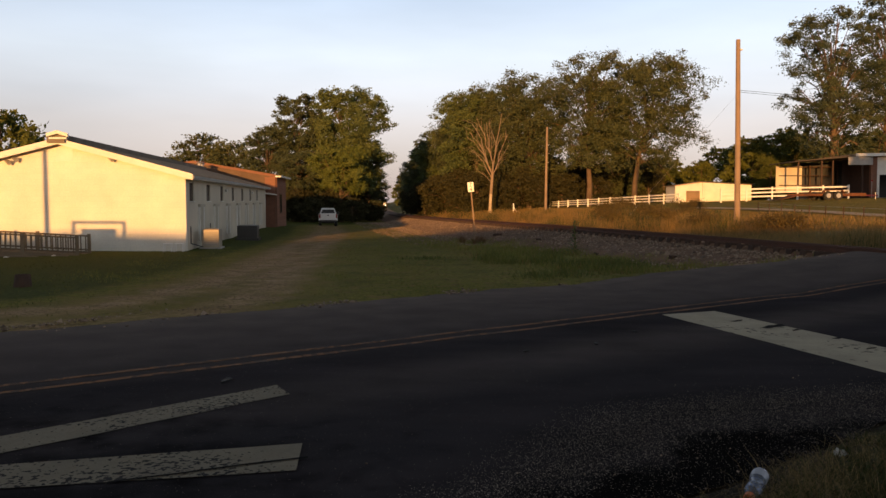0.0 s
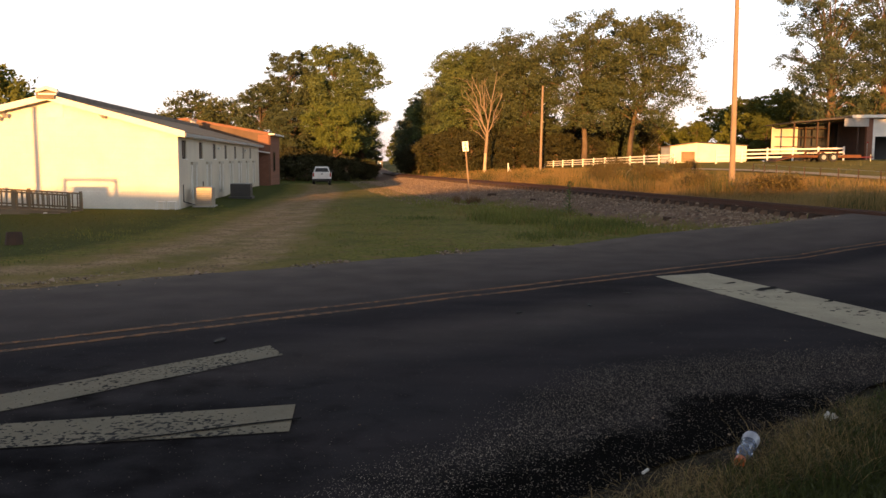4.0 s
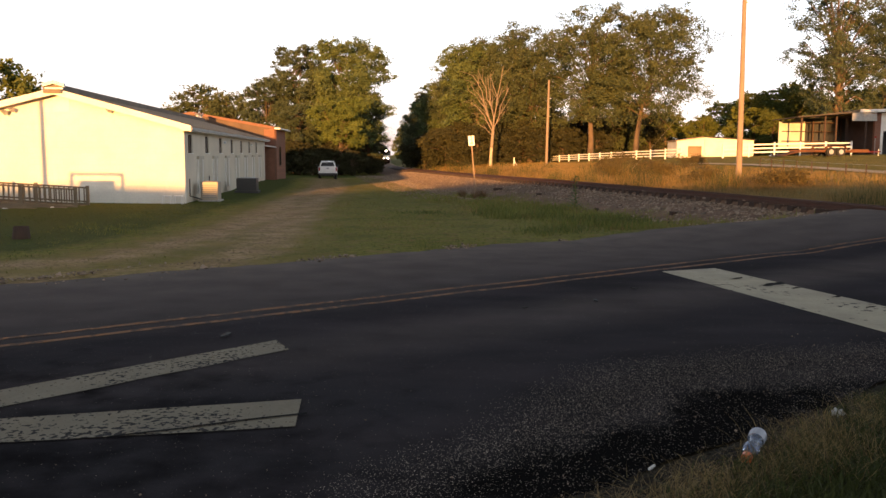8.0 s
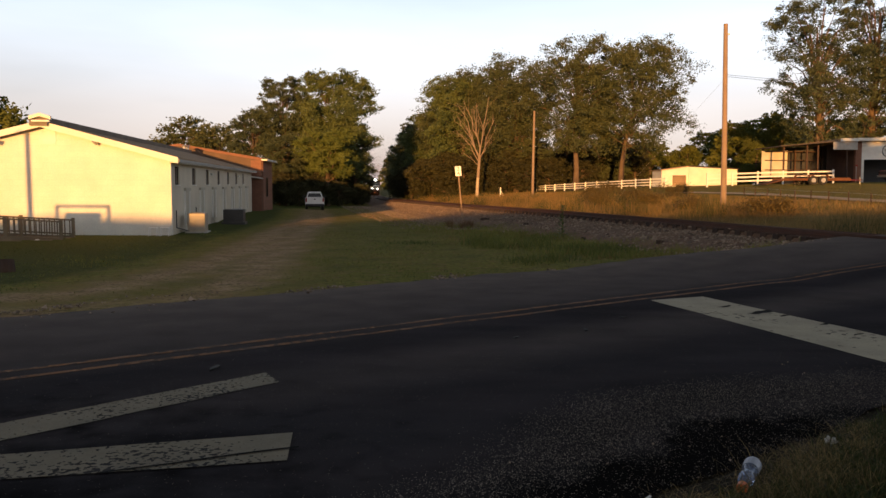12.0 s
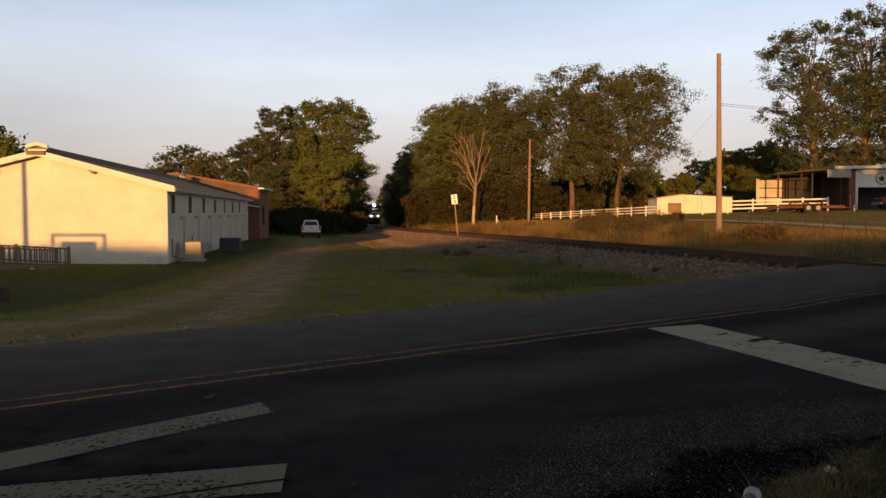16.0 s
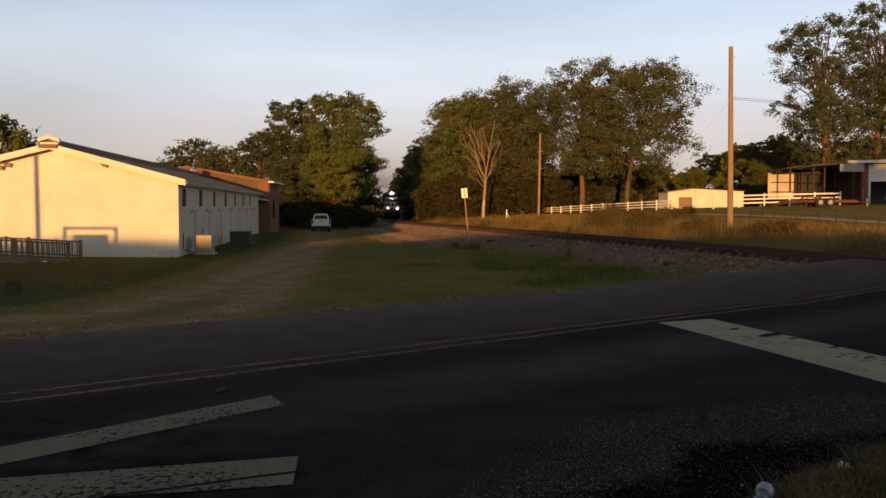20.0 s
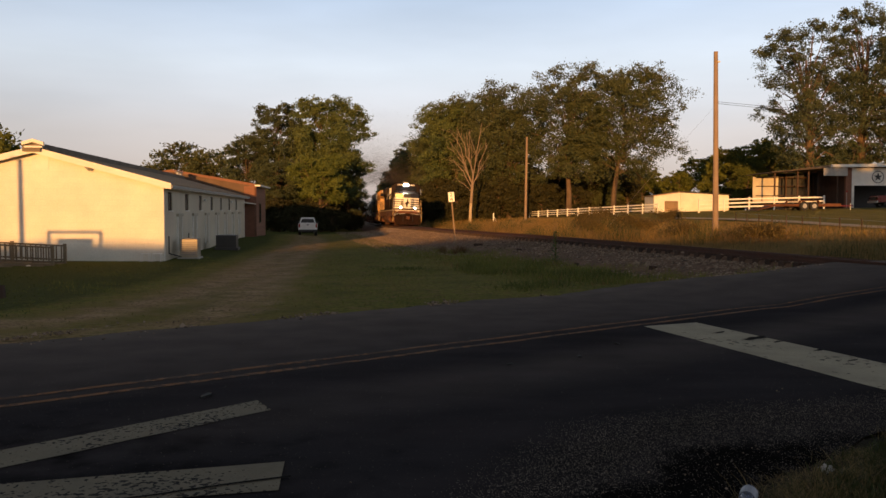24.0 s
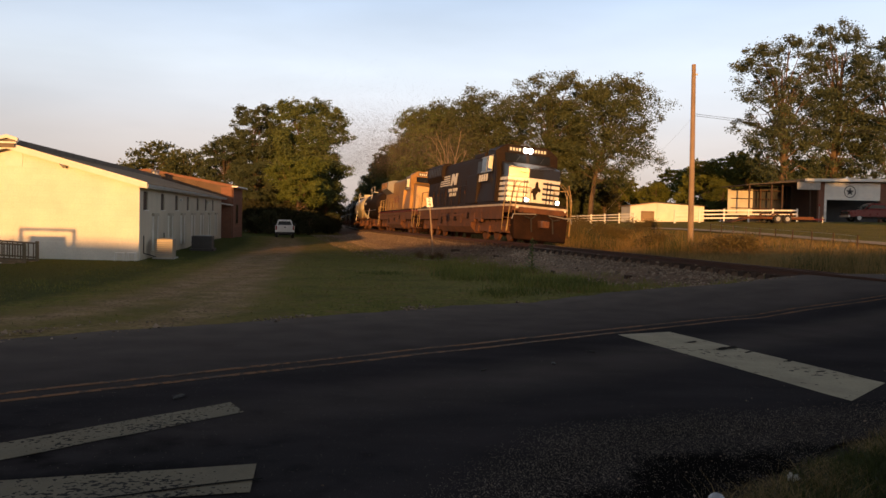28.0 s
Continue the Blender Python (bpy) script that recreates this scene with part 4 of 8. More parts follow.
def build_grass():
    rng = np.random.default_rng(7)
    # verge by the camera: matted green turf with straw tufts leaning over the road's edge
    s1, s2 = [], []
    back = lambda u: float(np.interp(u, [3.8, 5.0, 6.0], [0.15, 0.04, -0.03]))
    for i in range(30000):
        u = rng.uniform(2.0, 8.5)
        v = 2.46 - back(u) - abs(rng.normal(0, 1.0)) + 0.08 * math.sin(i) + 0.1 * noise.noise((u * 1.7, 0, 44))
        p = RU * u + RV * v
        if v < -1.2 or p.y < 0.9 or math.hypot(p.x, p.y) < 1.5 or v > 2.36 - back(u) and rng.random() < 0.5 or u < 4.0 and rng.random() < (4.0 - u) * 0.7:
            continue
        s1.append((p.x, p.y, float(land(p.x, p.y)) - 0.005, rng.uniform(0.03, 0.10), rng.uniform(0.005, 0.009)))
    for i in range(420):
        u = rng.uniform(2.3, 8.5)
        near = rng.random() < 0.62
        v = 2.25 - back(u) + rng.normal(0, 0.15) + 0.1 * noise.noise((u * 1.7, 0, 44)) if near else 2.15 - abs(rng.normal(0, 1.0))
        c = RU * u + RV * v
        if c.y < 0.9 or math.hypot(c.x, c.y) < 1.5 or (c - Vector((1.66, 4.25))).length < 0.22 or (c - Vector((2.40, 4.88))).length < 0.22 or u < 3.2 and rng.random() < 0.5:
            continue
        big = noise.noise((c.x * 1.3, c.y * 1.3, 2)) + (0.35 if 4.0 < u < 5.2 else 0)
        z = float(land(c.x, c.y)) - 0.005
        for k in range(int(rng.uniform(6, 34))):
            x, y = c.x + rng.normal(0, 0.045), c.y + rng.normal(0, 0.045)
            row = (x, y, z, rng.uniform(0.045, 0.12) * (1 + 0.5 * max(0, big)), rng.uniform(0.002, 0.0042))
            (s2 if big > 0.2 or near and big > -0.2 else s1).append(row)
    for i in range(9000):
        u, v = rng.uniform(-7, 2.4), 2.45 - 6.0 * rng.random() ** 1.4
        p = RU * u + RV * v
        if p.length > 0.5:
            s1.append((p.x, p.y, float(land(p.x, p.y)) - 0.005, rng.uniform(0.03, 0.09), rng.uniform(0.006, 0.012)))
    mat_rows = []
    for i in range(7000):
        u = rng.uniform(2.3, 7.5)
        v = 2.36 - back(u) + rng.normal(0, 0.15)
        p = RU * u + RV * v
        if p.y < 0.9 or noise.noise((p.x * 2.1, p.y * 2.1, 6)) < -0.12 or (p - Vector((2.44, 4.97))).length < 0.12:
            continue
        mat_rows.append((p.x, p.y, float(land(p.x, p.y)) + rng.uniform(0.0, 0.03), rng.uniform(0.02, 0.05), rng.uniform(0.002, 0.0045)))
    blades("straw_mat", mat_rows, STRAW, "flattened dry straw along the road's edge", rng, 5.0)
    blades("verge_grass", s1, VERGE, "dark green roadside grass beside the asphalt", rng, 1.5)
    blades("verge_straw", s2, STRAW, "dry straw-coloured roadside grass stalks", rng, 1.9)
    # lawn and rough edges beyond the road
    s1, s2, s4 = [], [], []
    for i in range(62000):
        y = 11 + 70 * rng.random() ** 1.7
        x = rng.uniform(max(-0.62 * y - 1, -17), 8)
        v = road_v(x, y)
        d = float(off_track(x, y))
        if v < 11.6 or d > -2.7 or d < -12 and rng.random() < 0.75:
            continue
        if x < -9.4 and y > 29.6 or y > 32 and rng.random() < 0.85:
            continue
        rough = d > -7.8 and y < 42
        n = noise.noise((x * 0.5, y * 0.5, 0)) + 0.5 * noise.noise((x * 1.9, y * 1.9, 4))
        rut = False
        for line in (RUT_A, RUT_B):
            lx = np.interp(y, [q[1] for q in line], [q[0] for q in line])
            rut |= abs(x - lx) < 0.8 + 0.5 * noise.noise((x, y, 7)) and rng.random() < 0.9
        if rut or n < -0.25 and rng.random() < 0.7 or v < 12.6 and rng.random() < 0.75:
            continue
        shade_tone = x < float(np.interp(y, [q[1] for q in RUT_A], [q[0] for q in RUT_A])) - 1.6 + 0.8 * n
        h = rng.uniform(0.02, 0.04) * (1 + 0.012 * y) * (1 if not rough else 1.5 + 5.0 * max(0, n))
        (s4 if shade_tone else s2 if rng.random() < (0.2 if rough else 0.08) else s1).append((x, y, float(land(x, y)), h, rng.uniform(0.012, 0.025) * (0.6 + y * 0.02)))
    s3 = []
    # rank tufts between the ballast and the road
    for i in range(620):
        y = 14 + 24 * rng.random() ** 1.2
        d = -2.9 - 4.6 * rng.random() ** 1.3
        cx = float(np.interp(y, LINE[:, 1], LINE[:, 0])) + d
        if road_v(cx, y) < 11.9 or noise.noise((cx * 0.6, y * 0.6, 12)) < -0.1:
            continue
        tall = 0.5 + 0.9 * rng.random()
        for k in range(34):
            x, yy = cx + rng.normal(0, 0.22), y + rng.normal(0, 0.2)
            (s2 if rng.random() < 0.1 else s3).append((x, yy, float(land(x, yy)) - 0.01, rng.uniform(0.08, 0.22) * tall, rng.uniform(0.01, 0.02)))
    for i in range(520):
        y = 14.5 + 20 * rng.random() ** 1.3
        cx = rng.uniform(-9, 4)
        n = noise.noise((cx * 0.7, y * 0.7, 15))
        lane = min(abs(cx - float(np.interp(y, [q[1] for q in line], [q[0] for q in line]))) for line in (RUT_A, RUT_B))
        if road_v(cx, y) < 11.7 or n < 0.0 or lane < 0.9 or float(off_track(cx, y)) > -6:
            continue
        for k in range(26):
            x, yy = cx + rng.normal(0, 0.2), y + rng.normal(0, 0.2)
            s3.append((x, yy, float(land(x, yy)) - 0.01, rng.uniform(0.03, 0.09) * (0.7 + n), rng.uniform(0.008, 0.014)))
    s5 = []
    for cx, y, r, tall in ((1.7, 22.7, 0.55, 0.30), (2.9, 23.3, 0.7, 0.32), (3.6, 21.7, 0.7, 0.26), (1.4, 24.2, 0.4, 0.40), (2.1, 18.4, 0.6, 0.16), (2.8, 19.0, 0.8, 0.20), (4.3, 20.4, 0.9, 0.26), (5.0, 21.6, 0.7, 0.24), (-0.6, 25.0, 0.8, 0.12), (3.4, 26.0, 0.5, 0.26)):
        for k in range(230):
            x, yy = cx + rng.normal(0, r * 0.5), y + rng.normal(0, r * 0.55)
            if road_v(x, yy) > 11.8:
                s5.append((x, yy, float(land(x, yy)) - 0.01, tall * rng.uniform(0.35, 1.1), rng.uniform(0.012, 0.026)))
    blades("weed_clumps", s5, WEED, "dark green weed clumps in the rough grass", rng, 1.0)
    blades("rank_grass", s3, TUFT, "rank green grass tufts beside the ballast", rng, 1.2)
    blades("lawn_grass", s1, GRASS, "short green lawn grass with uneven tufts", rng, 0.8)
    blades("shade_toned_grass", s4, SHADE_GRASS, "greener lawn grass before the white hall, shade put into its colour", rng, 0.8)
    blades("lawn_straw", s2, DRYGRASS, "dry stalks among the lawn grass", rng, 0.8)
    # short lawn on the rise before the house
    s1 = []
    for i in range(20000):
        y = rng.uniform(34, 92)
        d = rng.uniform(12, 48)
        x = float(np.interp(y, LINE[:, 1], LINE[:, 0])) + d
        if x / y > 0.66 or abs(x - 22.4) < 1.0 and y < 60:
            continue
        s1.append((x, y, float(land(x, y)), rng.uniform(0.02, 0.05), rng.uniform(0.02, 0.04) * (0.5 + y * 0.012)))
    blades("yard_grass", s1, GRASS, "short olive grass on the rise before the house", rng, 0.9)
    # tall dry bank beyond the track
    s1, s2 = [], []
    for i in range(105000):
        y = 16 + 105 * rng.random() ** 1.4
        d = 2.6 + 15 * rng.random() ** 1.4
        x = float(np.interp(y, LINE[:, 1], LINE[:, 0])) + d
        v = road_v(x, y)
        if v < 11.9 or math.hypot(x - 22.4, 0.2 * max(0, y - 55)) < 1.1:
            continue
        n = noise.noise((x * 0.35, y * 0.35, 9))
        h = rng.uniform(0.12, 0.56) * (1 + (2.3 if n > 0 else 1.2) * n) * np.interp(d, [2.5, 4, 9, 14], [0.5, 1, 0.9, 0.4])
        (s1 if n + rng.normal(0, 0.2) > 0.36 else s2).append((x, y, float(land(x, y)), max(0.08, h), rng.uniform(0.006, 0.014) * (0.7 + y * 0.014)))
    blades("bank_weeds", s1, VERGE, "green weeds on the bank behind the railway", rng, 0.6)
    blades("bank_dry_grass", s2, BANKGRASS, "tall dry golden grass on the bank behind the railway", rng, 2.0)


# ---- trees ----
def leaf_cloud(rng, lobes, count, size, per=70, clump=0.16):
    """Sprays of small leaves gathered in clumps; the clumps sit in uneven lobes (x, y, z, radius), with gaps between."""
    w = np.array([r ** 2 for *_, r in lobes])
    k = max(len(lobes), count // per)
    L = np.array(lobes)[rng.choice(len(lobes), k, p=w / w.sum())]
    dirs = rng.normal(size=(k, 3))
    dirs /= np.linalg.norm(dirs, axis=1)[:, None]
    dirs[:, 2] = np.where(dirs[:, 2] < -0.35, -dirs[:, 2], dirs[:, 2])
    cc = L[:, :3] + dirs * (L[:, 3] * (0.25 + 0.95 * rng.random(k) ** 0.6))[:, None] * [1.05, 1.05, 0.8]
    cr = L[:, 3] * clump * 2 * rng.uniform(0.5, 1.35, k)
    pick = np.repeat(np.arange(k), per)
    count = k * per
    off = rng.normal(size=(count, 3)) * [0.55, 0.55, 0.36]
    c = cc[pick] + off * cr[pick][:, None]
    a = rng.normal(size=(count, 3)) * [1, 1, 0.7]
    a /= np.linalg.norm(a, axis=1)[:, None]
    b = np.cross(a, rng.normal(size=(count, 3)))
    b /= np.linalg.norm(b, axis=1)[:, None]
    s = size * rng.uniform(0.5, 1.3, count)[:, None]
    v = np.stack([c - a * s, c - b * s * 0.45 + a * s * 0.1, c + a * s, c + b * s * 0.45 + np.cross(a, b) * s * 0.3], 1).reshape(-1, 3)
    return v, np.arange(count * 4).reshape(-1, 4)


def tree(name, seed, height, spread, leaves, size, material, label, base=0.25, lobes_n=26, trunk_r=0.35, lean=0.0, wide=0.55):
    """A tapered, forked trunk with limbs to every lobe of an uneven crown."""
    rng = np.random.default_rng(seed)
    ob = root(name, Matrix.Identity(4), label, "tree")
    top = Vector((lean, 0, height * 0.82))
    trunk_pts = [Vector((0, 0, -0.3)), Vector((0.1, 0.05, height * 0.14)), Vector((lean * 0.3 - 0.15, 0.1, height * 0.36)), Vector((lean * 0.7, 0, height * 0.6)), top]
    bm = bmesh.new()
    tube_path(bm, trunk_pts, trunk_r * 1.25, trunk_r * 0.18, 9)
    lobes = []
    for i in range(lobes_n):
        h = base + (0.93 - base) * (i + rng.random()) / lobes_n
        prof = math.sin(math.pi * min(1, ((h - base) / (1 - base)) * 0.82 + 0.14)) ** 0.7
        a = i * 2.4 + rng.uniform(-0.5, 0.5)
        r = spread * prof * rng.uniform(0.35, 0.95)
        lr = spread * rng.uniform(0.20, 0.38) * (0.75 + 0.4 * prof)
        p = (lean * h + r * math.cos(a), r * math.sin(a), height * h)
        lobes.append((*p, lr))
        k = max(0.16 if base < 0.2 else 0.34, 0.12 + 0.64 * h)
        sp = trunk_pts[0].lerp(top, k)
        mid = sp.lerp(Vector(p), 0.55) + Vector((0, 0, 0.05 * height))
        tube_path(bm, [sp, mid, Vector(p)], trunk_r * 0.24, trunk_r * 0.05, 5)
        q = Vector(p) + Vector(rng.normal(size=3)) * lr * 0.6
        tube_path(bm, [mid, (mid + q) / 2 + Vector((0, 0, 0.2)), q], trunk_r * 0.14, trunk_r * 0.03, 4)
    part("trunk", bm, BARK, ob)
    v, f = leaf_cloud(rng, lobes, leaves, size, 70 if leaves > 12000 else 22, 0.16 if leaves > 12000 else 0.2)
    crown = new("crown", quick_mesh("crown", v.tolist(), f.tolist(), material))
    crown.parent = ob
    return ob


def place_tree(src, x, y, scale, turn, label="", sink=0.0, flat=1.0):
    m = Matrix.Translation((x, y, float(land(x, y)) - sink)) @ Matrix.Rotation(turn, 4, "Z") @ Matrix.Diagonal((scale * flat, scale * flat, scale, 1))
    ob = copy_thing(src, m)
    if label:
        ob["label"] = label
    return ob


def move_to(src, x, y, scale, turn):
    src.matrix_basis = Matrix.Translation((x, y, float(land(x, y)))) @ Matrix.Rotation(turn, 4, "Z") @ Matrix.Diagonal((scale, scale, scale, 1))


def build_trees():
    a = tree("broadleaf_tree", 11, 16.5, 5.4, 62000, 0.15, LEAF_A, "tall broadleaf tree with a full olive-green crown", 0.22, 40)
    b = tree("broadleaf_tree", 23, 20.5, 7.4, 54000, 0.155, LEAF_B, "large spreading dark green tree with a forked trunk", 0.24, 46, 0.37)
    c = tree("broadleaf_tree", 31, 11.0, 4.6, 34000, 0.15, LEAF_C, "bushy bright green tree at the wood's edge", 0.06, 30, 0.25)
    d = tree("pecan_tree", 47, 23.5, 6.6, 36000, 0.155, LEAF_E, "tall open-crowned tree with sunlit reddish limbs", 0.17, 36, 0.5, lean=0.8)
    e = tree("broadleaf_tree", 61, 20.0, 8.0, 56000, 0.155, LEAF_B, "wide tree with an open ragged crown", 0.25, 38, 0.34, lean=3.0)
    g = tree("broadleaf_tree", 17, 16.4, 4.3, 46000, 0.145, LEAF_E, "tall narrow blue-green tree beside the railway", 0.22, 34, 0.3)
    h = tree("broadleaf_tree", 53, 8.9, 3.5, 26000, 0.12, LEAF_F, "rounded bright yellow-green tree in front of the wood", 0.38, 24, 0.2)
    af = tree("broadleaf_tree", 13, 16.5, 5.6, 11000, 0.31, LEAF_B, "distant tall olive-green tree beside the railway", 0.10, 36)
    # brighter leaves put the distance haze into the colour
    cf = tree("broadleaf_tree", 37, 11.0, 4.6, 9000, 0.30, LEAF_C, "distant rounded green tree", 0.05, 28, 0.25)
    ud = tree("undergrowth_tree", 41, 11.0, 4.8, 9000, 0.30, LEAF_SHADE, "dense undergrowth tree in the wood, shade put into its leaves", 0.04, 30, 0.25)
    move_to(ud, 5.5, 124, 0.8, 0.4)
    move_to(af, -20.0, 150, 0.85, 1.9)
    move_to(cf, -16.5, 131, 0.9, 0.2)
    # left of the track, behind the pickup: a full crown, a darker one beside it, a bright one before them
    move_to(a, -11.9, 101.5, 1.01, 0.4)
    move_to(g, -18.7, 104, 1.0, 2.1)
    move_to(h, -11.7, 93.5, 1.0, 1.0)
    place_tree(g, -22.0, 102, 0.74, 3.6, "dark green tree at the edge of the wood", flat=1.1)
    place_tree(g, -9.6, 105, 0.58, 0.7, "dark green tree close to the railway")
    place_tree(g, -17.3, 97, 0.52, 4.2, "rounded green tree behind the brick building", flat=1.25)
    # dark-leaved undergrowth stands in for the shade below the crowns
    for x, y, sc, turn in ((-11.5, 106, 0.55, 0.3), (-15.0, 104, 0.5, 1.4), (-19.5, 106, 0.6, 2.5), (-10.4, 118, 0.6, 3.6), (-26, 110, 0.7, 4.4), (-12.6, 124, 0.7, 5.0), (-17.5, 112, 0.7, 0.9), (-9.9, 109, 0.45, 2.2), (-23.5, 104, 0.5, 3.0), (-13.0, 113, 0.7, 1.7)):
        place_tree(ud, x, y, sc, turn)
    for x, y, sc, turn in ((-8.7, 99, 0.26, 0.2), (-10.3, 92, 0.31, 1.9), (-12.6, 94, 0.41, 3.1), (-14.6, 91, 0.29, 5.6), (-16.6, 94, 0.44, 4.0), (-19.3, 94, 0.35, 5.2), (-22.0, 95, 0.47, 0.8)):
        place_tree(ud, x, y, sc, turn, "thicket under the trees, shade put into its leaves", flat=1.4)
    place_tree(cf, -19.5, 172, 1.0, 3.3)
    place_tree(af, -25.0, 200, 0.9, 0.9)
    place_tree(cf, -25.0, 240, 1.1, 0.9)
    place_tree(cf, -33.0, 300, 1.2, 2.9)
    # far left
    place_tree(af, -39.0, 130, 0.97, 5.0, "rounded green tree behind the brick building", flat=1.1)
    place_tree(af, -33.0, 127, 0.88, 0.6, flat=1.1)
    place_tree(cf, -47.0, 137, 1.0, 3.0)
    place_tree(cf, -58.8, 108, 1.5, 2.0, "green tree behind the white building")
    place_tree(cf, -66.5, 110, 1.2, 4.0)
    # behind the house
    for x, y, sc, turn in ((45, 118, 0.95, 0.3), (52, 121, 1.1, 2.2), (59, 117, 1.0, 4.1), (65, 122, 1.1, 5.5), (38.5, 121, 0.6, 1.1)):
        place_tree(cf, x, y, sc, turn, "bushy green tree behind the house")
    # low crowns between the big group and the fence
    place_tree(af, 28.5, 126, 0.62, 2.0)
    # the big group right of the track, stepping down towards the far end
    move_to(b, 18.9, 105, 0.93, 0.3)
    move_to(e, 25.0, 106, 0.97, 0.15)
    place_tree(b, 12.0, 113, 0.96, 1.7)
    place_tree(b, 8.6, 119, 0.95, 4.4)
    place_tree(a, 5.0, 121, 1.08, 2.2)
    place_tree(b, 4.4, 132, 0.93, 0.9)
    place_tree(a, -0.4, 138, 0.88, 5.2)
    place_tree(g, -3.4, 150, 0.86, 0.2, "dark green tree close to the railway")
    place_tree(af, -3.0, 164, 0.9, 2.2)
    place_tree(af, -5.6, 180, 0.92, 4.0, flat=0.8)
    place_tree(af, -8.2, 212, 0.9, 4.7, flat=0.8)
    place_tree(af, -12.0, 262, 0.85, 1.4, flat=0.8)
    place_tree(cf, -15.5, 335, 1.1, 1.7)
    place_tree(cf, -21.0, 420, 1.3, 1.0)
    move_to(c, 47.5, 110, 0.8, 1.3)
    # here too the shade under the crowns is put into the leaf colour
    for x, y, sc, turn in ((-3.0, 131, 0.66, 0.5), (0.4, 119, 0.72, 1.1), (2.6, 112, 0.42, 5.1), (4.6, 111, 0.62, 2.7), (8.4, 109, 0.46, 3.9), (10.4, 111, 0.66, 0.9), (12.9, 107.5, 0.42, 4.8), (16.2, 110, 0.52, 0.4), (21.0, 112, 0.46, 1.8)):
        place_tree(ud, x, y, sc, turn, "thicket under the trees, shade put into its leaves", flat=1.2)
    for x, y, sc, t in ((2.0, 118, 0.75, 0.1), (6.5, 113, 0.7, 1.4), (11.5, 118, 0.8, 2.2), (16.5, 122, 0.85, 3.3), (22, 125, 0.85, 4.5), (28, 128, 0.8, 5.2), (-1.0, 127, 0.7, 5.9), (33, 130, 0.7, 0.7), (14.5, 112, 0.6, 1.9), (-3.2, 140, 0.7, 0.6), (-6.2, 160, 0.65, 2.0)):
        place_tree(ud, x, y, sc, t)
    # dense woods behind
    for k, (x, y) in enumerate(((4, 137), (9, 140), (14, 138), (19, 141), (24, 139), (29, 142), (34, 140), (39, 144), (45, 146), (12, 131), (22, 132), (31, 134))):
        # shade-toned trees at the left, haze-brightened ones at the right
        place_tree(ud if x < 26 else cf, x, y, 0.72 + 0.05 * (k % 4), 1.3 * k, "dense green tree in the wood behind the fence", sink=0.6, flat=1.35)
    # distant trees right
    for x, y, sc, t in ((52, 150, 1.05, 0.3), (60, 156, 1.15, 1.7), (68, 158, 1.2, 2.8), (44, 160, 0.75, 4.1), (78, 165, 1.2, 5.0), (37, 158, 0.8, 0.9)):
        place_tree(cf, x, y, sc, t, "distant rounded green tree", flat=1.25)
    # tall pecans by the house
    move_to(d, 44.8, 93, 0.93, 2.2)
    place_tree(d, 52.1, 95.5, 1.12, 0.4)
    place_tree(d, 57.0, 92, 1.0, 4.0)
    place_tree(c, 50.0, 100, 0.7, 4.0)
    place_tree(c, 42.0, 104, 0.6, 1.0)


def dead_tree(x, y):
    """A slim bare trunk that breaks into a narrow fan of thin stems, most of them bowed to one side."""
    rng = np.random.default_rng(5)
    z = float(land(x, y))
    ob = root("dead_tree", Matrix.Translation((x, y, z)), "bare dead tree with sunlit pale branches", "tree")
    part("trunk", tube_path(bmesh.new(), [(0, 0, -0.2), (0.05, 0, 1.4), (0.12, 0, 2.5)], 0.2, 0.17, 9), PALEWOOD, ob, "paler lower trunk")
    part("upper_trunk", tube_path(bmesh.new(), [(0.12, 0, 2.5), (0.2, 0, 3.6), (0.3, 0, 4.9)], 0.19, 0.16, 9), DEADWOOD, ob)

    def limb(p, lean, bow, length, r, twigs):
        pts = [Vector(p)]
        for k in range(6):
            g = lean + bow * (k / 5) ** 1.5 + rng.normal(0, 0.15)
            pts.append(pts[-1] + Vector((math.sin(g), rng.normal(0, 0.16), math.cos(g))).normalized() * length / 6)
        bm = tube_path(bmesh.new(), pts, r, r * 0.28, 6)
        for k in range(twigs):
            q = pts[2].lerp(pts[-1], rng.random()) if k else pts[-2]
            g = lean + bow + rng.choice([-1, 1]) * rng.uniform(0.25, 0.8)
            m = q + Vector((math.sin(g), rng.normal(0, 0.3), math.cos(g))) * length * 0.11
            tube_path(bm, [q, m, m + Vector((math.sin(g * 1.15), rng.normal(0, 0.3), math.cos(g * 1.15))) * length * 0.13], r * 0.3, r * 0.08, 4)
        part("branch", bm, DEADWOOD, ob)
        return pts

    for z0, lean, bow, length, r in ((4.3, -0.42, -0.55, 5.6, 0.085), (4.5, -0.34, -0.5, 7.0, 0.10), (4.8, -0.26, -0.28, 8.2, 0.11), (4.9, -0.14, -0.22, 8.8, 0.12), (4.9, -0.02, -0.12, 7.6, 0.10), (4.9, 0.06, 0.05, 8.9, 0.12), (4.7, 0.16, 0.18, 6.4, 0.09), (4.4, 0.34, 0.15, 4.2, 0.08), (3.9, -0.7, -0.4, 3.2, 0.05)):
        length, r = length * 0.84, r * 0.72
        pts = limb((0.05 + z0 * 0.05, 0, z0), lean, bow, length, r, 4)
        for k in range(2):
            limb(pts[2 + k], lean + bow * 0.5 + rng.choice([-1, 1]) * rng.uniform(0.12, 0.3), bow * 0.6, length * rng.uniform(0.3, 0.5), r * 0.5, 2)


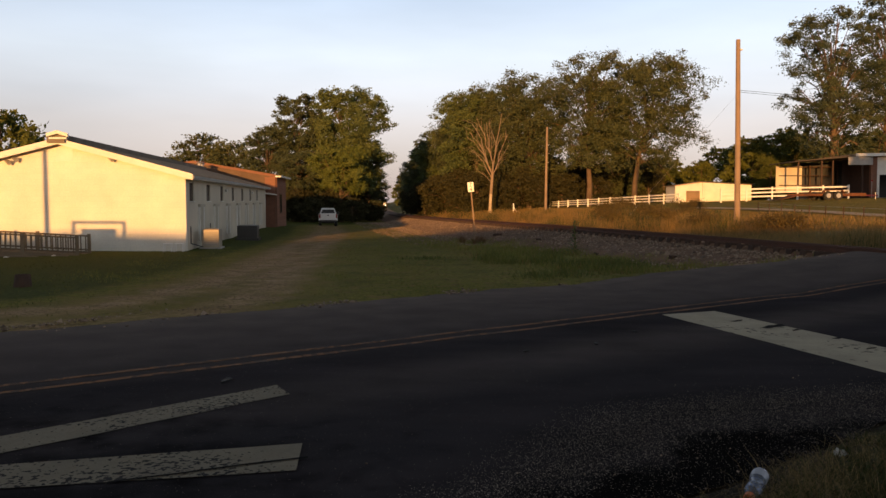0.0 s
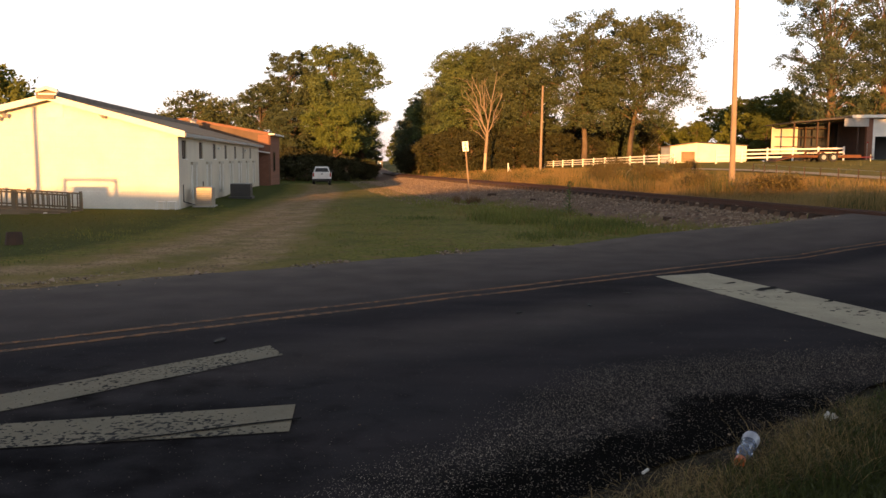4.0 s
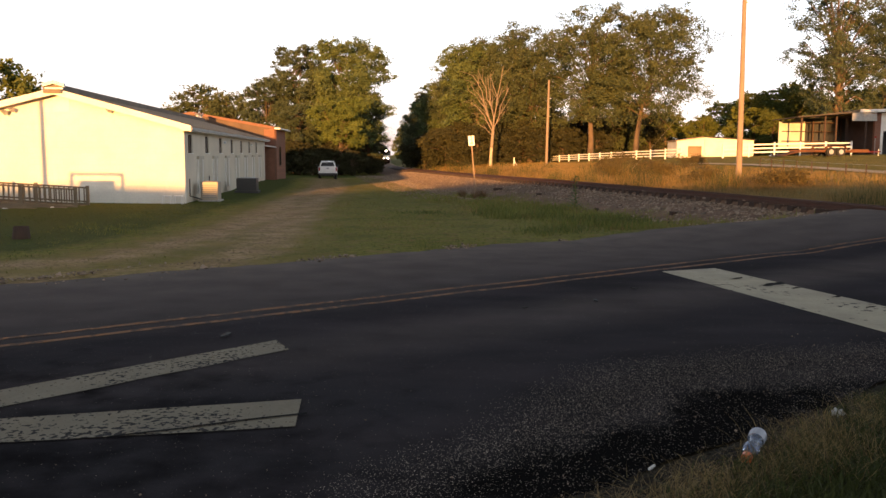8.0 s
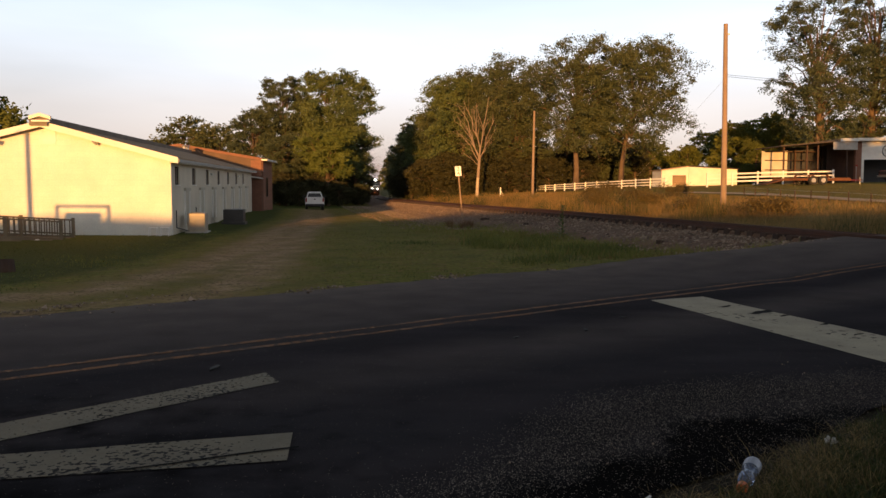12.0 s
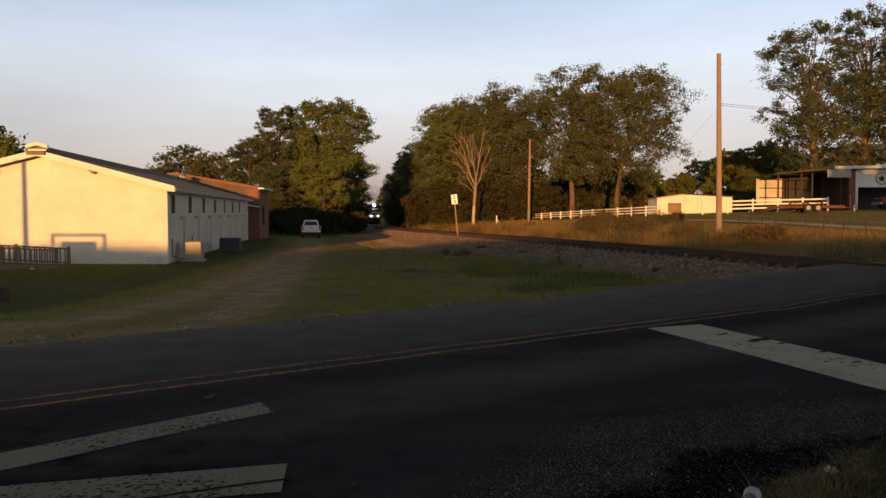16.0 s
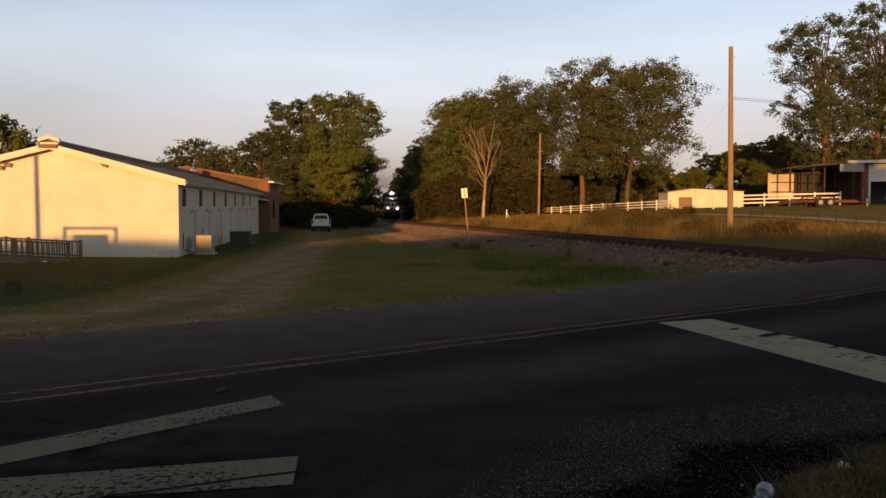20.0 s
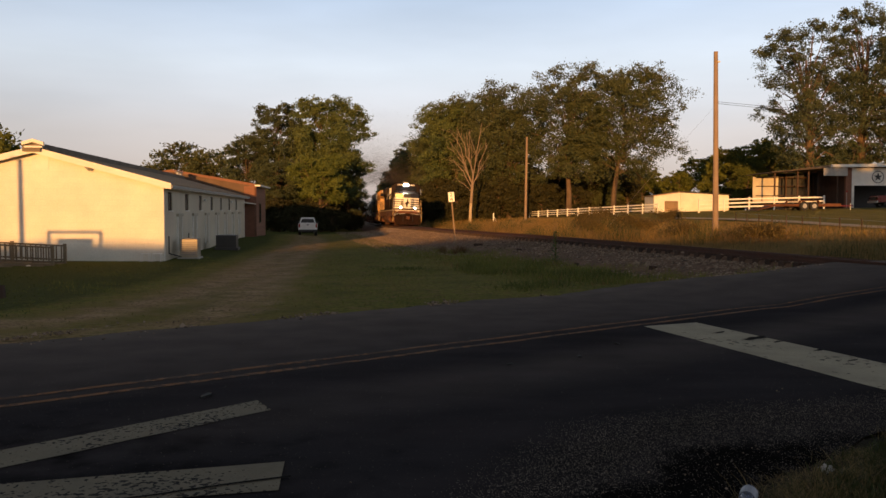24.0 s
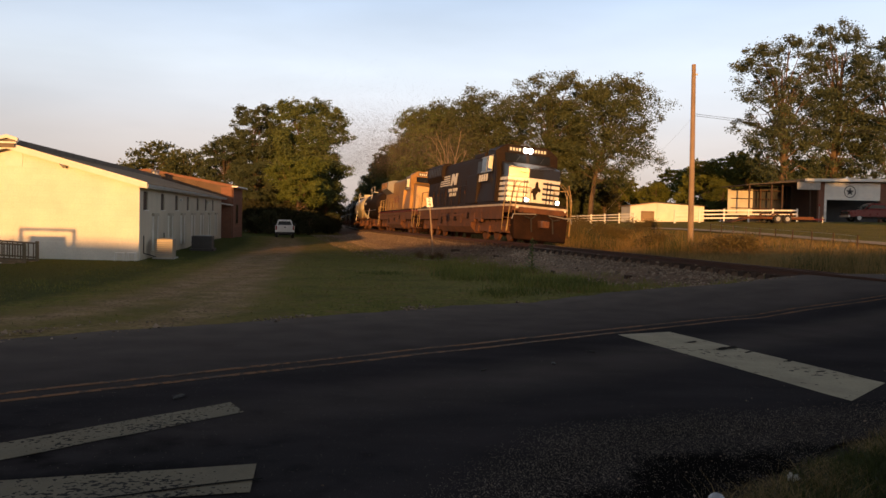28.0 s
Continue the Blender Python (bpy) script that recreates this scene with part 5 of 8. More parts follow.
def build_shade_belt():
    """Low unseen belt of trees added behind the camera to shade road and lawn."""
    rng = np.random.default_rng(3)
    vs, fs = [], []
    xs = np.arange(-130, 90, 2.0)
    for x in xs:
        # heights set along x to place the shade's edge on wall and ballast
        h = float(np.interp(x, [-22.6, -17.6, -13.6, -4.6, -0.6], [5.22, 5.38, 5.95, 5.95, 5.6])) + 0.15 * noise.noise((x * 0.15, 0, 0)) + 0.05 * rng.normal()
        for y, z in ((-42, -0.2), (-41.5, h * 0.8), (-43, h), (-45, h * 0.8), (-45, -0.2)):
            vs.append((x, y + rng.uniform(-0.3, 0.3), z))
    for i in range(len(xs) - 1):
        for k in range(4):
            fs.append((i * 5 + k, i * 5 + k + 1, (i + 1) * 5 + k + 1, (i + 1) * 5 + k))
    me = quick_mesh("shade_hedge", vs, fs, LEAF_B)
    tagged(new("shade_hedge", me), "low unseen hedge added behind the road to cast shade", "hedge", kind="stuff")


def build_shade_trees():
    """Tall-stemmed trees beside the road, added unseen to throw shade on the house."""
    g = tree("shade_tree", 71, 12.6, 3.6, 15000, 0.2, LEAF_B, "unseen tall-stemmed tree added to shade the house", 0.52, 24, 0.24)
    move_to(g, 29.0, -6.5, 1.0, 0.4)
    for x, y, sc, a in ((34.2, -7, 1.0, 1.7), (39.6, -6, 1.05, 2.9), (45.1, -7, 1.0, 4.4), (50.6, -6, 1.0, 5.3), (31.5, -13, 1.02, 2.2), (37.5, -14, 1.0, 0.6), (43, -13, 1.0, 3.6)):
        place_tree(g, x, y, sc, a)


def build_shadow_casters():
    """An unseen post and board frame, added to cast shadows on the hall's gable."""
    x, y = -17.22, 10.4
    p = root("clothes_post", pose(x, y, float(land(x, y))), "plain wooden post, added to shadow the gable", "post")
    bm = bmesh.new()
    rod(bm, (0, 0, -0.2), (0, 0, 4.9), 0.1, 0.08, 10)
    part("shaft", bm, POLE, p)
    x, y = -15.47, 10.3
    q = root("notice_board", pose(x, y, float(land(x, y)), 0, 0, 3), "wooden frame on two posts, added to shadow the gable", "notice frame")
    for sx in (-0.88, 0.88):
        part("post", boxes((sx - 0.05, sx + 0.05, -0.05, 0.05, -0.2, 2.23)), WOOD, q)
    part("top_bar", boxes((-0.93, 0.93, -0.05, 0.05, 2.23, 2.33)), WOOD, q)
    part("panel", boxes((-0.6, 0.6, -0.02, 0.02, 1.2, 2.06)), BOARD, q)


# ---- the white block building ----
HALL = pose(-9.5, 29.95, -0.02, 0.6, 0, 6.5)


def build_hall():
    ob = root("white_hall", HALL, "long low white painted block hall with a gabled roof", "building")
    w, ln, ev, rg = 8.74, 28.2, 2.78, 3.95
    bm = prism(bmesh.new(), [(-w, -0.6), (0, -0.6), (0, ev), (-w / 2, rg), (-w, ev)], 0.0, 0.2)
    part("gable_wall", bm, WHITE_WALL, ob, "sunlit white painted block gable wall")
    part("gable_wall", prism(bmesh.new(), [(-w, -0.6), (0, -0.6), (0, ev), (-w / 2, rg), (-w, ev)], ln - 0.2, ln), WHITE_WALL, ob)
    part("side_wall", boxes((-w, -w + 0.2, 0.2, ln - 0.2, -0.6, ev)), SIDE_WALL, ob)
    wy = [1.15 + 3.65 * i for i in range(7)]
    rows = [(-0.2, 0, 0.2, ln - 0.2, -0.6, 1.86), (-0.2, 0, 0.2, ln - 0.2, 2.55, ev)]
    cuts = [0.2] + [c for y in wy for c in (y - 0.42, y + 0.42)] + [ln - 0.2]
    for a, b in zip(cuts[::2], cuts[1::2]):
        rows.append((-0.2, 0, a, b, 1.86, 2.55))
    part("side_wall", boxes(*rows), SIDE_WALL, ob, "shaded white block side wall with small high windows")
    for y in wy:
        win = part("window", boxes((-0.09, -0.05, y - 0.42, y + 0.42, 1.86, 1.91), (-0.09, -0.05, y - 0.42, y + 0.42, 2.5, 2.55), (-0.09, -0.05, y - 0.42, y - 0.37, 1.91, 2.5), (-0.09, -0.05, y + 0.37, y + 0.42, 1.91, 2.5), (-0.09, -0.05, y - 0.015, y + 0.015, 1.91, 2.5)), TIE, ob)
        part("pane", boxes((-0.078, -0.068, y - 0.40, y + 0.40, 1.88, 2.53)), DIMPANE, win)
        part("sill", boxes((-0.06, 0.04, y - 0.46, y + 0.46, 1.825, 1.862), bevel=0.008), WHITE_TRIM, win)
    for i in range(7):
        y = 2.95 + 3.62 * i
        pn = part("boarded_window", boxes((-0.02, 0.035, y - 0.42, y + 0.42, 0.25, 1.62), bevel=0.01), PAINTED, ob)
        part("header", boxes((-0.02, 0.10, y - 0.56, y + 0.56, 1.62, 1.74), bevel=0.015), PAINTED, pn)
        part("jamb", boxes((-0.02, 0.06, y - 0.52, y - 0.42, 0.25, 1.62)), WHITE_TRIM, pn)
        part("jamb", boxes((-0.02, 0.06, y + 0.42, y + 0.52, 0.25, 1.62)), WHITE_TRIM, pn)
    # roof: two slopes, a ridge cap, barge boards and a fascia
    for s in (-1, 1):
        xe = -w / 2 + s * (w / 2 + 0.33)
        ze = ev - 0.33 * (rg - ev) / (w / 2)
        part("roof_slope", prism(bmesh.new(), [(-w / 2, rg + 0.02), (-w / 2, rg + 0.14), (xe, ze + 0.14), (xe, ze + 0.02)], -0.32, ln + 0.3), ROOF, ob)
        part("barge_board", prism(bmesh.new(), [(-w / 2, rg - 0.06), (-w / 2, rg + 0.16), (xe, ze + 0.16), (xe, ze - 0.06)], -0.38, -0.325), WHITE_TRIM, ob)
        part("fascia", boxes((min(xe, xe + s * 0.04), max(xe, xe + s * 0.04), -0.32, ln + 0.3, ze + 0.0, ze + 0.1)), BOARD, ob)
        part("soffit", boxes((min(xe, xe - s * 0.38), max(xe, xe - s * 0.38), -0.3, ln, ze - 0.03, ze - 0.005)), WHITE_TRIM, ob)
    part("ridge_cap", prism(bmesh.new(), [(-w / 2 - 0.30, rg - 0.02), (-w / 2 + 0.30, rg - 0.02), (-w / 2 + 0.30, rg + 0.27), (-w / 2, rg + 0.34), (-w / 2 - 0.30, rg + 0.27)], -0.5, ln), RIDGE, ob, "raised shingled ridge vent, side shade put into its grey")
    part("ridge_end", prism(bmesh.new(), [(-w / 2 - 0.26, rg + 0.17), (-w / 2 - 0.2, rg + 0.2), (-w / 2 + 0.1, rg + 0.29), (-w / 2 + 0.4, rg + 0.2), (-w / 2 + 0.46, rg + 0.17), (-w / 2 + 0.46, rg + 0.30), (-w / 2 + 0.1, rg + 0.41), (-w / 2 - 0.26, rg + 0.30)], -0.66, -0.505), WHITE_TRIM, ob, "white gabled cap of the ridge vent")
    part("ridge_end_board", boxes((-w / 2 - 0.2, -w / 2 + 0.4, -0.6, -0.505, rg + 0.10, rg + 0.168), bevel=0.01), WHITE_TRIM, ob)
    for y in (ln - 1.6, ln - 0.6):
        bm = bmesh.new()
        rod(bm, (-w / 2 + 0.1, y, rg + 0.3), (-w / 2 + 0.1, y, rg + 0.48), 0.12, seg=10)
        rod(bm, (-w / 2 + 0.1, y, rg + 0.48), (-w / 2 + 0.1, y, rg + 0.58), 0.24, 0.1, seg=10)
        part("roof_vent", bm, GALV, ob, "bright galvanised roof vent")
    part("gable_vent", boxes((-w / 2 - 0.15, -w / 2 + 0.42, -0.016, -0.004, 3.3, 3.86), bevel=0.003), WHITE_TRIM, ob)
    part("base_course", boxes((-w, 0.0, -0.03, -0.004, -0.1, 0.66), bevel=0.006), WHITE_WALL, ob, "white painted plinth")
    for x, z in ((-w / 2 - 1.8, 3.32), (-w / 2 - 1.55, 3.42), (-w / 2 + 1.75, 3.45)):
        fl = part("floodlight", rods([((x, -0.02, z), (x, -0.16, z - 0.02))], 0.02), GALV, ob)
        bm = bmesh.new()
        rod(bm, (x - 0.04, -0.15, z - 0.02), (x + 0.12, -0.24, z - 0.1), 0.05, 0.09, 10)
        part("lamp_head", bm, GALV, fl)
    for y in (9.4, 20.0):
        part("wall_lamp", boxes((0.0, 0.12, y - 0.07, y + 0.07, 2.3, 2.42), bevel=0.02), WHITE_METAL, ob)
    for y0, y1 in ((0.7, 1.1), (5.0, 5.6)):
        part("conduit", rods([((0.03, y0, 0.9), (0.03, y0, 0.25)), ((0.03, y0, 0.25), (0.4, y1, 0.1))], 0.02), DARK, ob)
    return ob


def condenser(name, x, y, w, d, h, case, label):
    """A square outdoor unit: case, louvred sides and a round fan guard."""
    ob = root(name, HALL @ pose(x, y, 0), label, "air conditioner")
    part("pad", boxes((-w / 2 - 0.08, w / 2 + 0.08, -d / 2 - 0.08, d / 2 + 0.08, -0.06, 0.06), bevel=0.01), BOARD if case is BEIGE else CHARCOAL, ob)
    part("case", boxes((-w / 2, w / 2, -d / 2, d / 2, 0.06, h), bevel=0.02), case, ob)
    for k in range(7):
        z = 0.16 + (h - 0.3) * k / 6
        part("louvre", boxes((-w / 2 + 0.05, w / 2 - 0.05, -d / 2 - 0.014, -d / 2 + 0.001, z - 0.012, z + 0.02)), GREYP if case is BEIGE else case, ob)
    bm = bmesh.new()
    rod(bm, (0, 0, h - 0.005), (0, 0, h + 0.03), w * 0.42, w * 0.36, 16)
    part("fan_guard", bm, GALV, ob)


def build_ramp():
    ob = root("wooden_ramp", HALL @ pose(-3.0, -2.7, 0), "weathered wooden access ramp with slatted railing", "ramp")
    ln = 9.0
    up = lambda x: 0.04 - 0.058 * x
    for k in range(30):
        x = -0.3 * k
        part("plank", boxes((x - 0.28, x, -0.05, 1.2, up(x) - 0.03, up(x) + 0.01)), RAMPWOOD, ob)
    for y in (-0.06, 1.2):
        part("stringer", prism(bmesh.new(), [(0, -0.02), (0, 0.10), (-ln, up(-ln) - 0.03), (-ln, up(-ln) - 0.25)], y - 0.04, y), RAMPWOOD, ob)
        rail = part("handrail", prism(bmesh.new(), [(0, up(0) + 0.58), (0, up(0) + 0.63), (-ln, up(-ln) + 0.63), (-ln, up(-ln) + 0.58)], y - 0.08, y + 0.05), RAMPWOOD, ob)
        part("bottom_rail", prism(bmesh.new(), [(0, up(0) + 0.10), (0, up(0) + 0.15), (-ln, up(-ln) + 0.15), (-ln, up(-ln) + 0.10)], y - 0.03, y + 0.01), RAMPWOOD, ob)
        for k in range(6):
            x = -1.7 * k
            part("post", boxes((x - 0.05, x + 0.05, y - 0.05, y + 0.05, -0.1, up(x) + 0.68), bevel=0.008), RAMPWOOD, ob)
        for k in range(54):
            x = -0.1 - 0.165 * k
            part("baluster", boxes((x - 0.018, x + 0.018, y - 0.06, y - 0.025, up(x) + 0.08, up(x) + 0.6)), RAMPWOOD, ob)
    rng = np.random.default_rng(12)
    for k in range(7):
        x, y = -0.9 - 0.85 * k + rng.uniform(-0.3, 0.3), -0.55 + rng.uniform(-0.3, 0.25)
        lb = root("loose_board", HALL @ pose(-3.0 + x, -2.7 + y, 0.03 + 0.05 * (k % 2), 0, rng.uniform(-3, 3), rng.uniform(-16, 16)), "weathered loose board lying beside the ramp", "board", "loose boards by the ramp")
        part("board", boxes((-0.9, 0.9, -0.07, 0.07, -0.02, 0.02), bevel=0.006), RAMPWOOD, lb)
    for x, y in ((-3.65, -3.05), (-4.9, -3.6)):
        ru = root("rubbish", HALL @ pose(x, y, 0.03, 0, 0, 30 * x), "crumpled white plastic bag beside the ramp", "litter", "rubbish by the ramp")
        bm = bmesh.new()
        bmesh.ops.create_icosphere(bm, subdivisions=2, radius=0.11)
        for v in bm.verts:
            v.co = v.co * (1 + 0.5 * noise.noise(v.co * 14 + Vector((x, 0, 0)))) * 0.9
            v.co.z = max(-0.03, v.co.z * 0.7)
        part("bag", bm, WHITE_METAL, ru)
    st = root("tree_stump", pose(-8.4, 16.1, 0.0), "dark cut tree stump in the lawn", "stump")
    bm = bmesh.new()
    tube_path(bm, [(0, 0, -0.1), (0.01, 0, 0.1), (0, 0.02, 0.24)], 0.18, 0.145, 11)
    part("bole", bm, TIE, st)
    # small white plant stands by the corner
    for x in (-0.55, -0.15):
        s = root("plastic_stool", HALL @ pose(x, -0.55, 0), "small white plastic stool against the wall", "stool", "stools by the wall")
        part("seat", boxes((-0.15, 0.15, -0.14, 0.14, 0.3, 0.33), bevel=0.01), WHITE_METAL, s)
        for a in (-1, 1):
            for b in (-1, 1):
                part("leg", rods([((a * 0.13, b * 0.12, 0.31), (a * 0.15, b * 0.14, 0))], 0.014), WHITE_METAL, s)


def build_brick():
    ob = root("brick_building", HALL @ pose(0, 29.0, -0.1, 0, 0, -2.2), "red brick building with a low gabled roof", "building")
    x0, x1, ln, ev, rg = -11.0, 0.64, 6.4, 3.68, 4.66
    mid = (x0 + x1) / 2
    # a brick wall in shade, painted brown instead of brick red
    part("front_wall", prism(bmesh.new(), [(x0, -0.2), (x1, -0.2), (x1, ev), (mid, rg), (x0, ev)], 0, 0.3), BROWN_SHADE, ob, "brick front wall, its shade put into a brown tone")
    part("back_wall", prism(bmesh.new(), [(x0, -0.2), (x1, -0.2), (x1, ev), (mid, rg), (x0, ev)], ln - 0.3, ln), RED_BRICK, ob)
    part("corner_pier", boxes((x1 - 0.75, x1 + 0.01, -0.06, -0.003, -0.2, ev)), RED_BRICK, ob)
    part("side_wall", boxes((x1 - 0.3, x1, 0.3, ln - 0.3, -0.2, ev)), RED_BRICK_SIDE, ob)
    part("side_wall", boxes((x0, x0 + 0.3, 0.3, ln - 0.3, -0.2, ev)), RED_BRICK_SIDE, ob)
    for s, xe in ((-1, x0), (1, x1)):
        part("roof_slope", prism(bmesh.new(), [(mid, rg + 0.0), (mid, rg + 0.10), (xe, ev + 0.10), (xe, ev)], 0.02, ln + 0.2), ROOF, ob)
        # the redder coping paints in the sunlit strip along the wall's top
        part("coping", prism(bmesh.new(), [(mid, rg + 0.01), (mid, rg + 0.17), (xe + s * 0.05, ev + 0.17), (xe + s * 0.05, ev - 0.02)], -0.05, 0.0), RED_BRICK, ob, "orange-red brick coping standing for the sunlit top strip")
    part("gutter_end", boxes((x1 + 0.003, x1 + 0.42, -0.1, ln, ev - 0.02, ev + 0.1), bevel=0.02), WHITE_TRIM, ob)
    win = part("window", boxes((x1 + 0.002, x1 + 0.05, 2.3, 3.3, 1.0, 2.5), bevel=0.01), BROWN_SHADE, ob)
    part("pane", boxes((x1 + 0.05, x1 + 0.056, 2.38, 3.22, 1.08, 2.42)), GLASS, win)
    part("downpipe", rods([((x1 + 0.06, 0.12, 0), (x1 + 0.06, 0.12, ev))], 0.045), RED_BRICK, ob)
    part("canopy", prism(bmesh.new(), [(0.0, 2.55), (0.75, 2.42), (0.75, 2.36), (0, 2.45)], -0.9, -0.06), WHITE_TRIM, ob, "small white door canopy")


# ---- posts, poles and wires ----
def build_poles():
    for x, y, top, r, dx in ((16.35, 45, 10.85, 0.17, -0.12), (11.65, 92, 10.8, 0.16, 0.12)):
        z = float(land(x, y))
        ob = root("utility_pole", pose(x, y, z), "tall weathered wooden utility pole in dry grass", "utility pole", "utility poles")
        bm = bmesh.new()
        h = top - z
        tube_path(bm, [(0, 0, -0.3), (dx * 0.3, 0, h * 0.4), (dx, 0, h)], r, r * 0.68, 12)
        part("shaft", bm, POLE, ob)
        part("bolt", rods([((dx, -0.2, h - 0.5), (dx, 0.2, h - 0.5))], 0.015), GALV, ob)
        if y < 60:
            bm = bmesh.new()
            rod(bm, (dx + 0.1, 0, h - 0.55), (dx + 0.24, 0, h - 0.55), 0.06, 0.05, 10)
            part("insulator", bm, WHITE_METAL, ob)
            for z0, z1, dxx, dyy in ((h - 2.75, h - 3.0, 27, 6), (h - 2.85, h - 3.2, 27, 6.2)):
                pts = [(dx + dxx * k / 12, dyy * k / 12, z0 + (z1 + 0.4 - z0) * k / 12 - 1.6 * (k / 12) * (1 - k / 12)) for k in range(13)]
                part("service_wire", tube_path(bmesh.new(), pts, 0.012, 0.012, 4), RUBBER, ob)
            part("guy_wire", tube_path(bmesh.new(), [(dx, 0, h - 3.0), (-2.6, 3, 2.0 + (h - 5) * 0.28), (-4.8, 5, 0.3)], 0.004, 0.004, 4), GALV, ob)
        else:
            for k in range(3):
                part("step_bolt", rods([((dx, 0, h - 2.0 - k), (dx + 0.28, 0, h - 2.0 - k))], 0.018), GALV, ob)
    # railway sign on a leaning post
    x, y = 1.52, 37.6
    ob = root("railway_sign", pose(x, y, float(land(x, y)), 0, -5.3, 0), "white railway sign board on a leaning steel post", "sign")
    part("post", boxes((-0.03, 0.03, -0.025, 0.025, -0.3, 2.45), bevel=0.006), POLE, ob)
    brd = part("board", boxes((-0.14, 0.14, -0.045, -0.028, 2.34, 2.79), bevel=0.006), WHITE_METAL, ob)
    for ch, z in (("2", 2.59), ("4", 2.37)):
        cu = bpy.data.curves.new("digit", "FONT")
        cu.body, cu.size, cu.extrude, cu.align_x = ch, 0.26, 0.002, "CENTER"
        tob = new("digit_form", cu)
        dg = bpy.context.evaluated_depsgraph_get()
        me = bpy.data.meshes.new_from_object(tob.evaluated_get(dg))
        bpy.data.objects.remove(tob)
        me.materials.clear()
        me.materials.append(DARK)
        d = new("digit", me)
        d.parent, d.matrix_basis = brd, pose(0, -0.048, z, 90)
    # short white marker post
    x, y = 8.0, 92
    mk = root("marker_post", pose(x, y, float(land(x, y))), "short white wooden marker post in the grass", "post")
    part("stake", boxes((-0.06, 0.06, -0.06, 0.06, -0.1, 1.15), bevel=0.01), WHITE_TRIM, mk)
    part("brace", rods([((0.05, 0, 0.75), (0.45, 0, 0.0))], 0.03), WHITE_TRIM, mk)


def build_fence():
    """Three-rail white board fence, section by section."""
    ob = tagged(new("board_fence"), "white three-rail board fence along the yard", "fence")
    runs = [((38.6, 77.2), (26.4, 77.0)), ((24.9, 85.5), (20.6, 93.5)), ((20.6, 93.5), (14.4, 109.5))]
    for a, b in runs:
        a, b = Vector(a), Vector(b)
        n = max(1, round((b - a).length / 2.44))
        pts = [a.lerp(b, k / n) for k in range(n + 1)]
        for p in pts:
            z = float(land(p.x, p.y))
            tall = 1.32 if a.x > 30 else float(np.interp(p.y, [85, 110], [1.15, 0.85]))
            part("post", box(bmesh.new(), p.x - 0.07, p.x + 0.07, p.y - 0.07, p.y + 0.07, z - 0.1, z + tall, 0.01), WHITE_TRIM, ob)
        for p, q in zip(pts, pts[1:]):
            zp, zq = float(land(p.x, p.y)), float(land(q.x, q.y))
            low = 1.0 if a.x > 30 else float(np.interp(p.y, [85, 110], [0.86, 0.64]))
            for h in (0.42 * low, 0.78 * low, 1.14 * low):
                d = (q - p).normalized()
                nx = Vector((-d.y, d.x)) * 0.02
                o = Vector((d.y, -d.x)) * 0.09 * (-1 if d.y < 0 and d.x < 0 and abs(d.x) > 0.9 else 1)
                bm = bmesh.new()
                vs = []
                for pt, z in ((p, zp), (q, zq)):
                    for sgn in (-1, 1):
                        for hh in (h - 0.07 * low, h + 0.07 * low):
                            w = pt + o + nx * sgn
                            vs.append(bm.verts.new((w.x, w.y, z + hh + 0.01 * noise.noise((pt.x, h * 9, 0)))))
                for f in ((0, 1, 3, 2), (4, 6, 7, 5), (0, 4, 5, 1), (2, 3, 7, 6), (1, 5, 7, 3), (0, 2, 6, 4)):
                    bm.faces.new([vs[i] for i in f])
                bmesh.ops.recalc_face_normals(bm, faces=bm.faces)
                part("rail_board", bm, WHITE_TRIM, ob)
    wf = tagged(new("wire_fence"), "rusty wire fence on thin steel posts", "fence")
    prev = None
    for k in range(10):
        x, y = 21.4 - 0.17 * k, 55.0 - 2.3 * k
        z = float(land(x, y))
        part("post", rods([((x, y, z - 0.1), (x, y, z + 0.62))], 0.028), TIE, wf)
        if prev:
            for h in (0.3, 0.56):
                part("wire", rods([((prev[0], prev[1], prev[2] + h), (x, y, z + h))], 0.006, 4), GALV, wf)
        prev = (x, y, z)


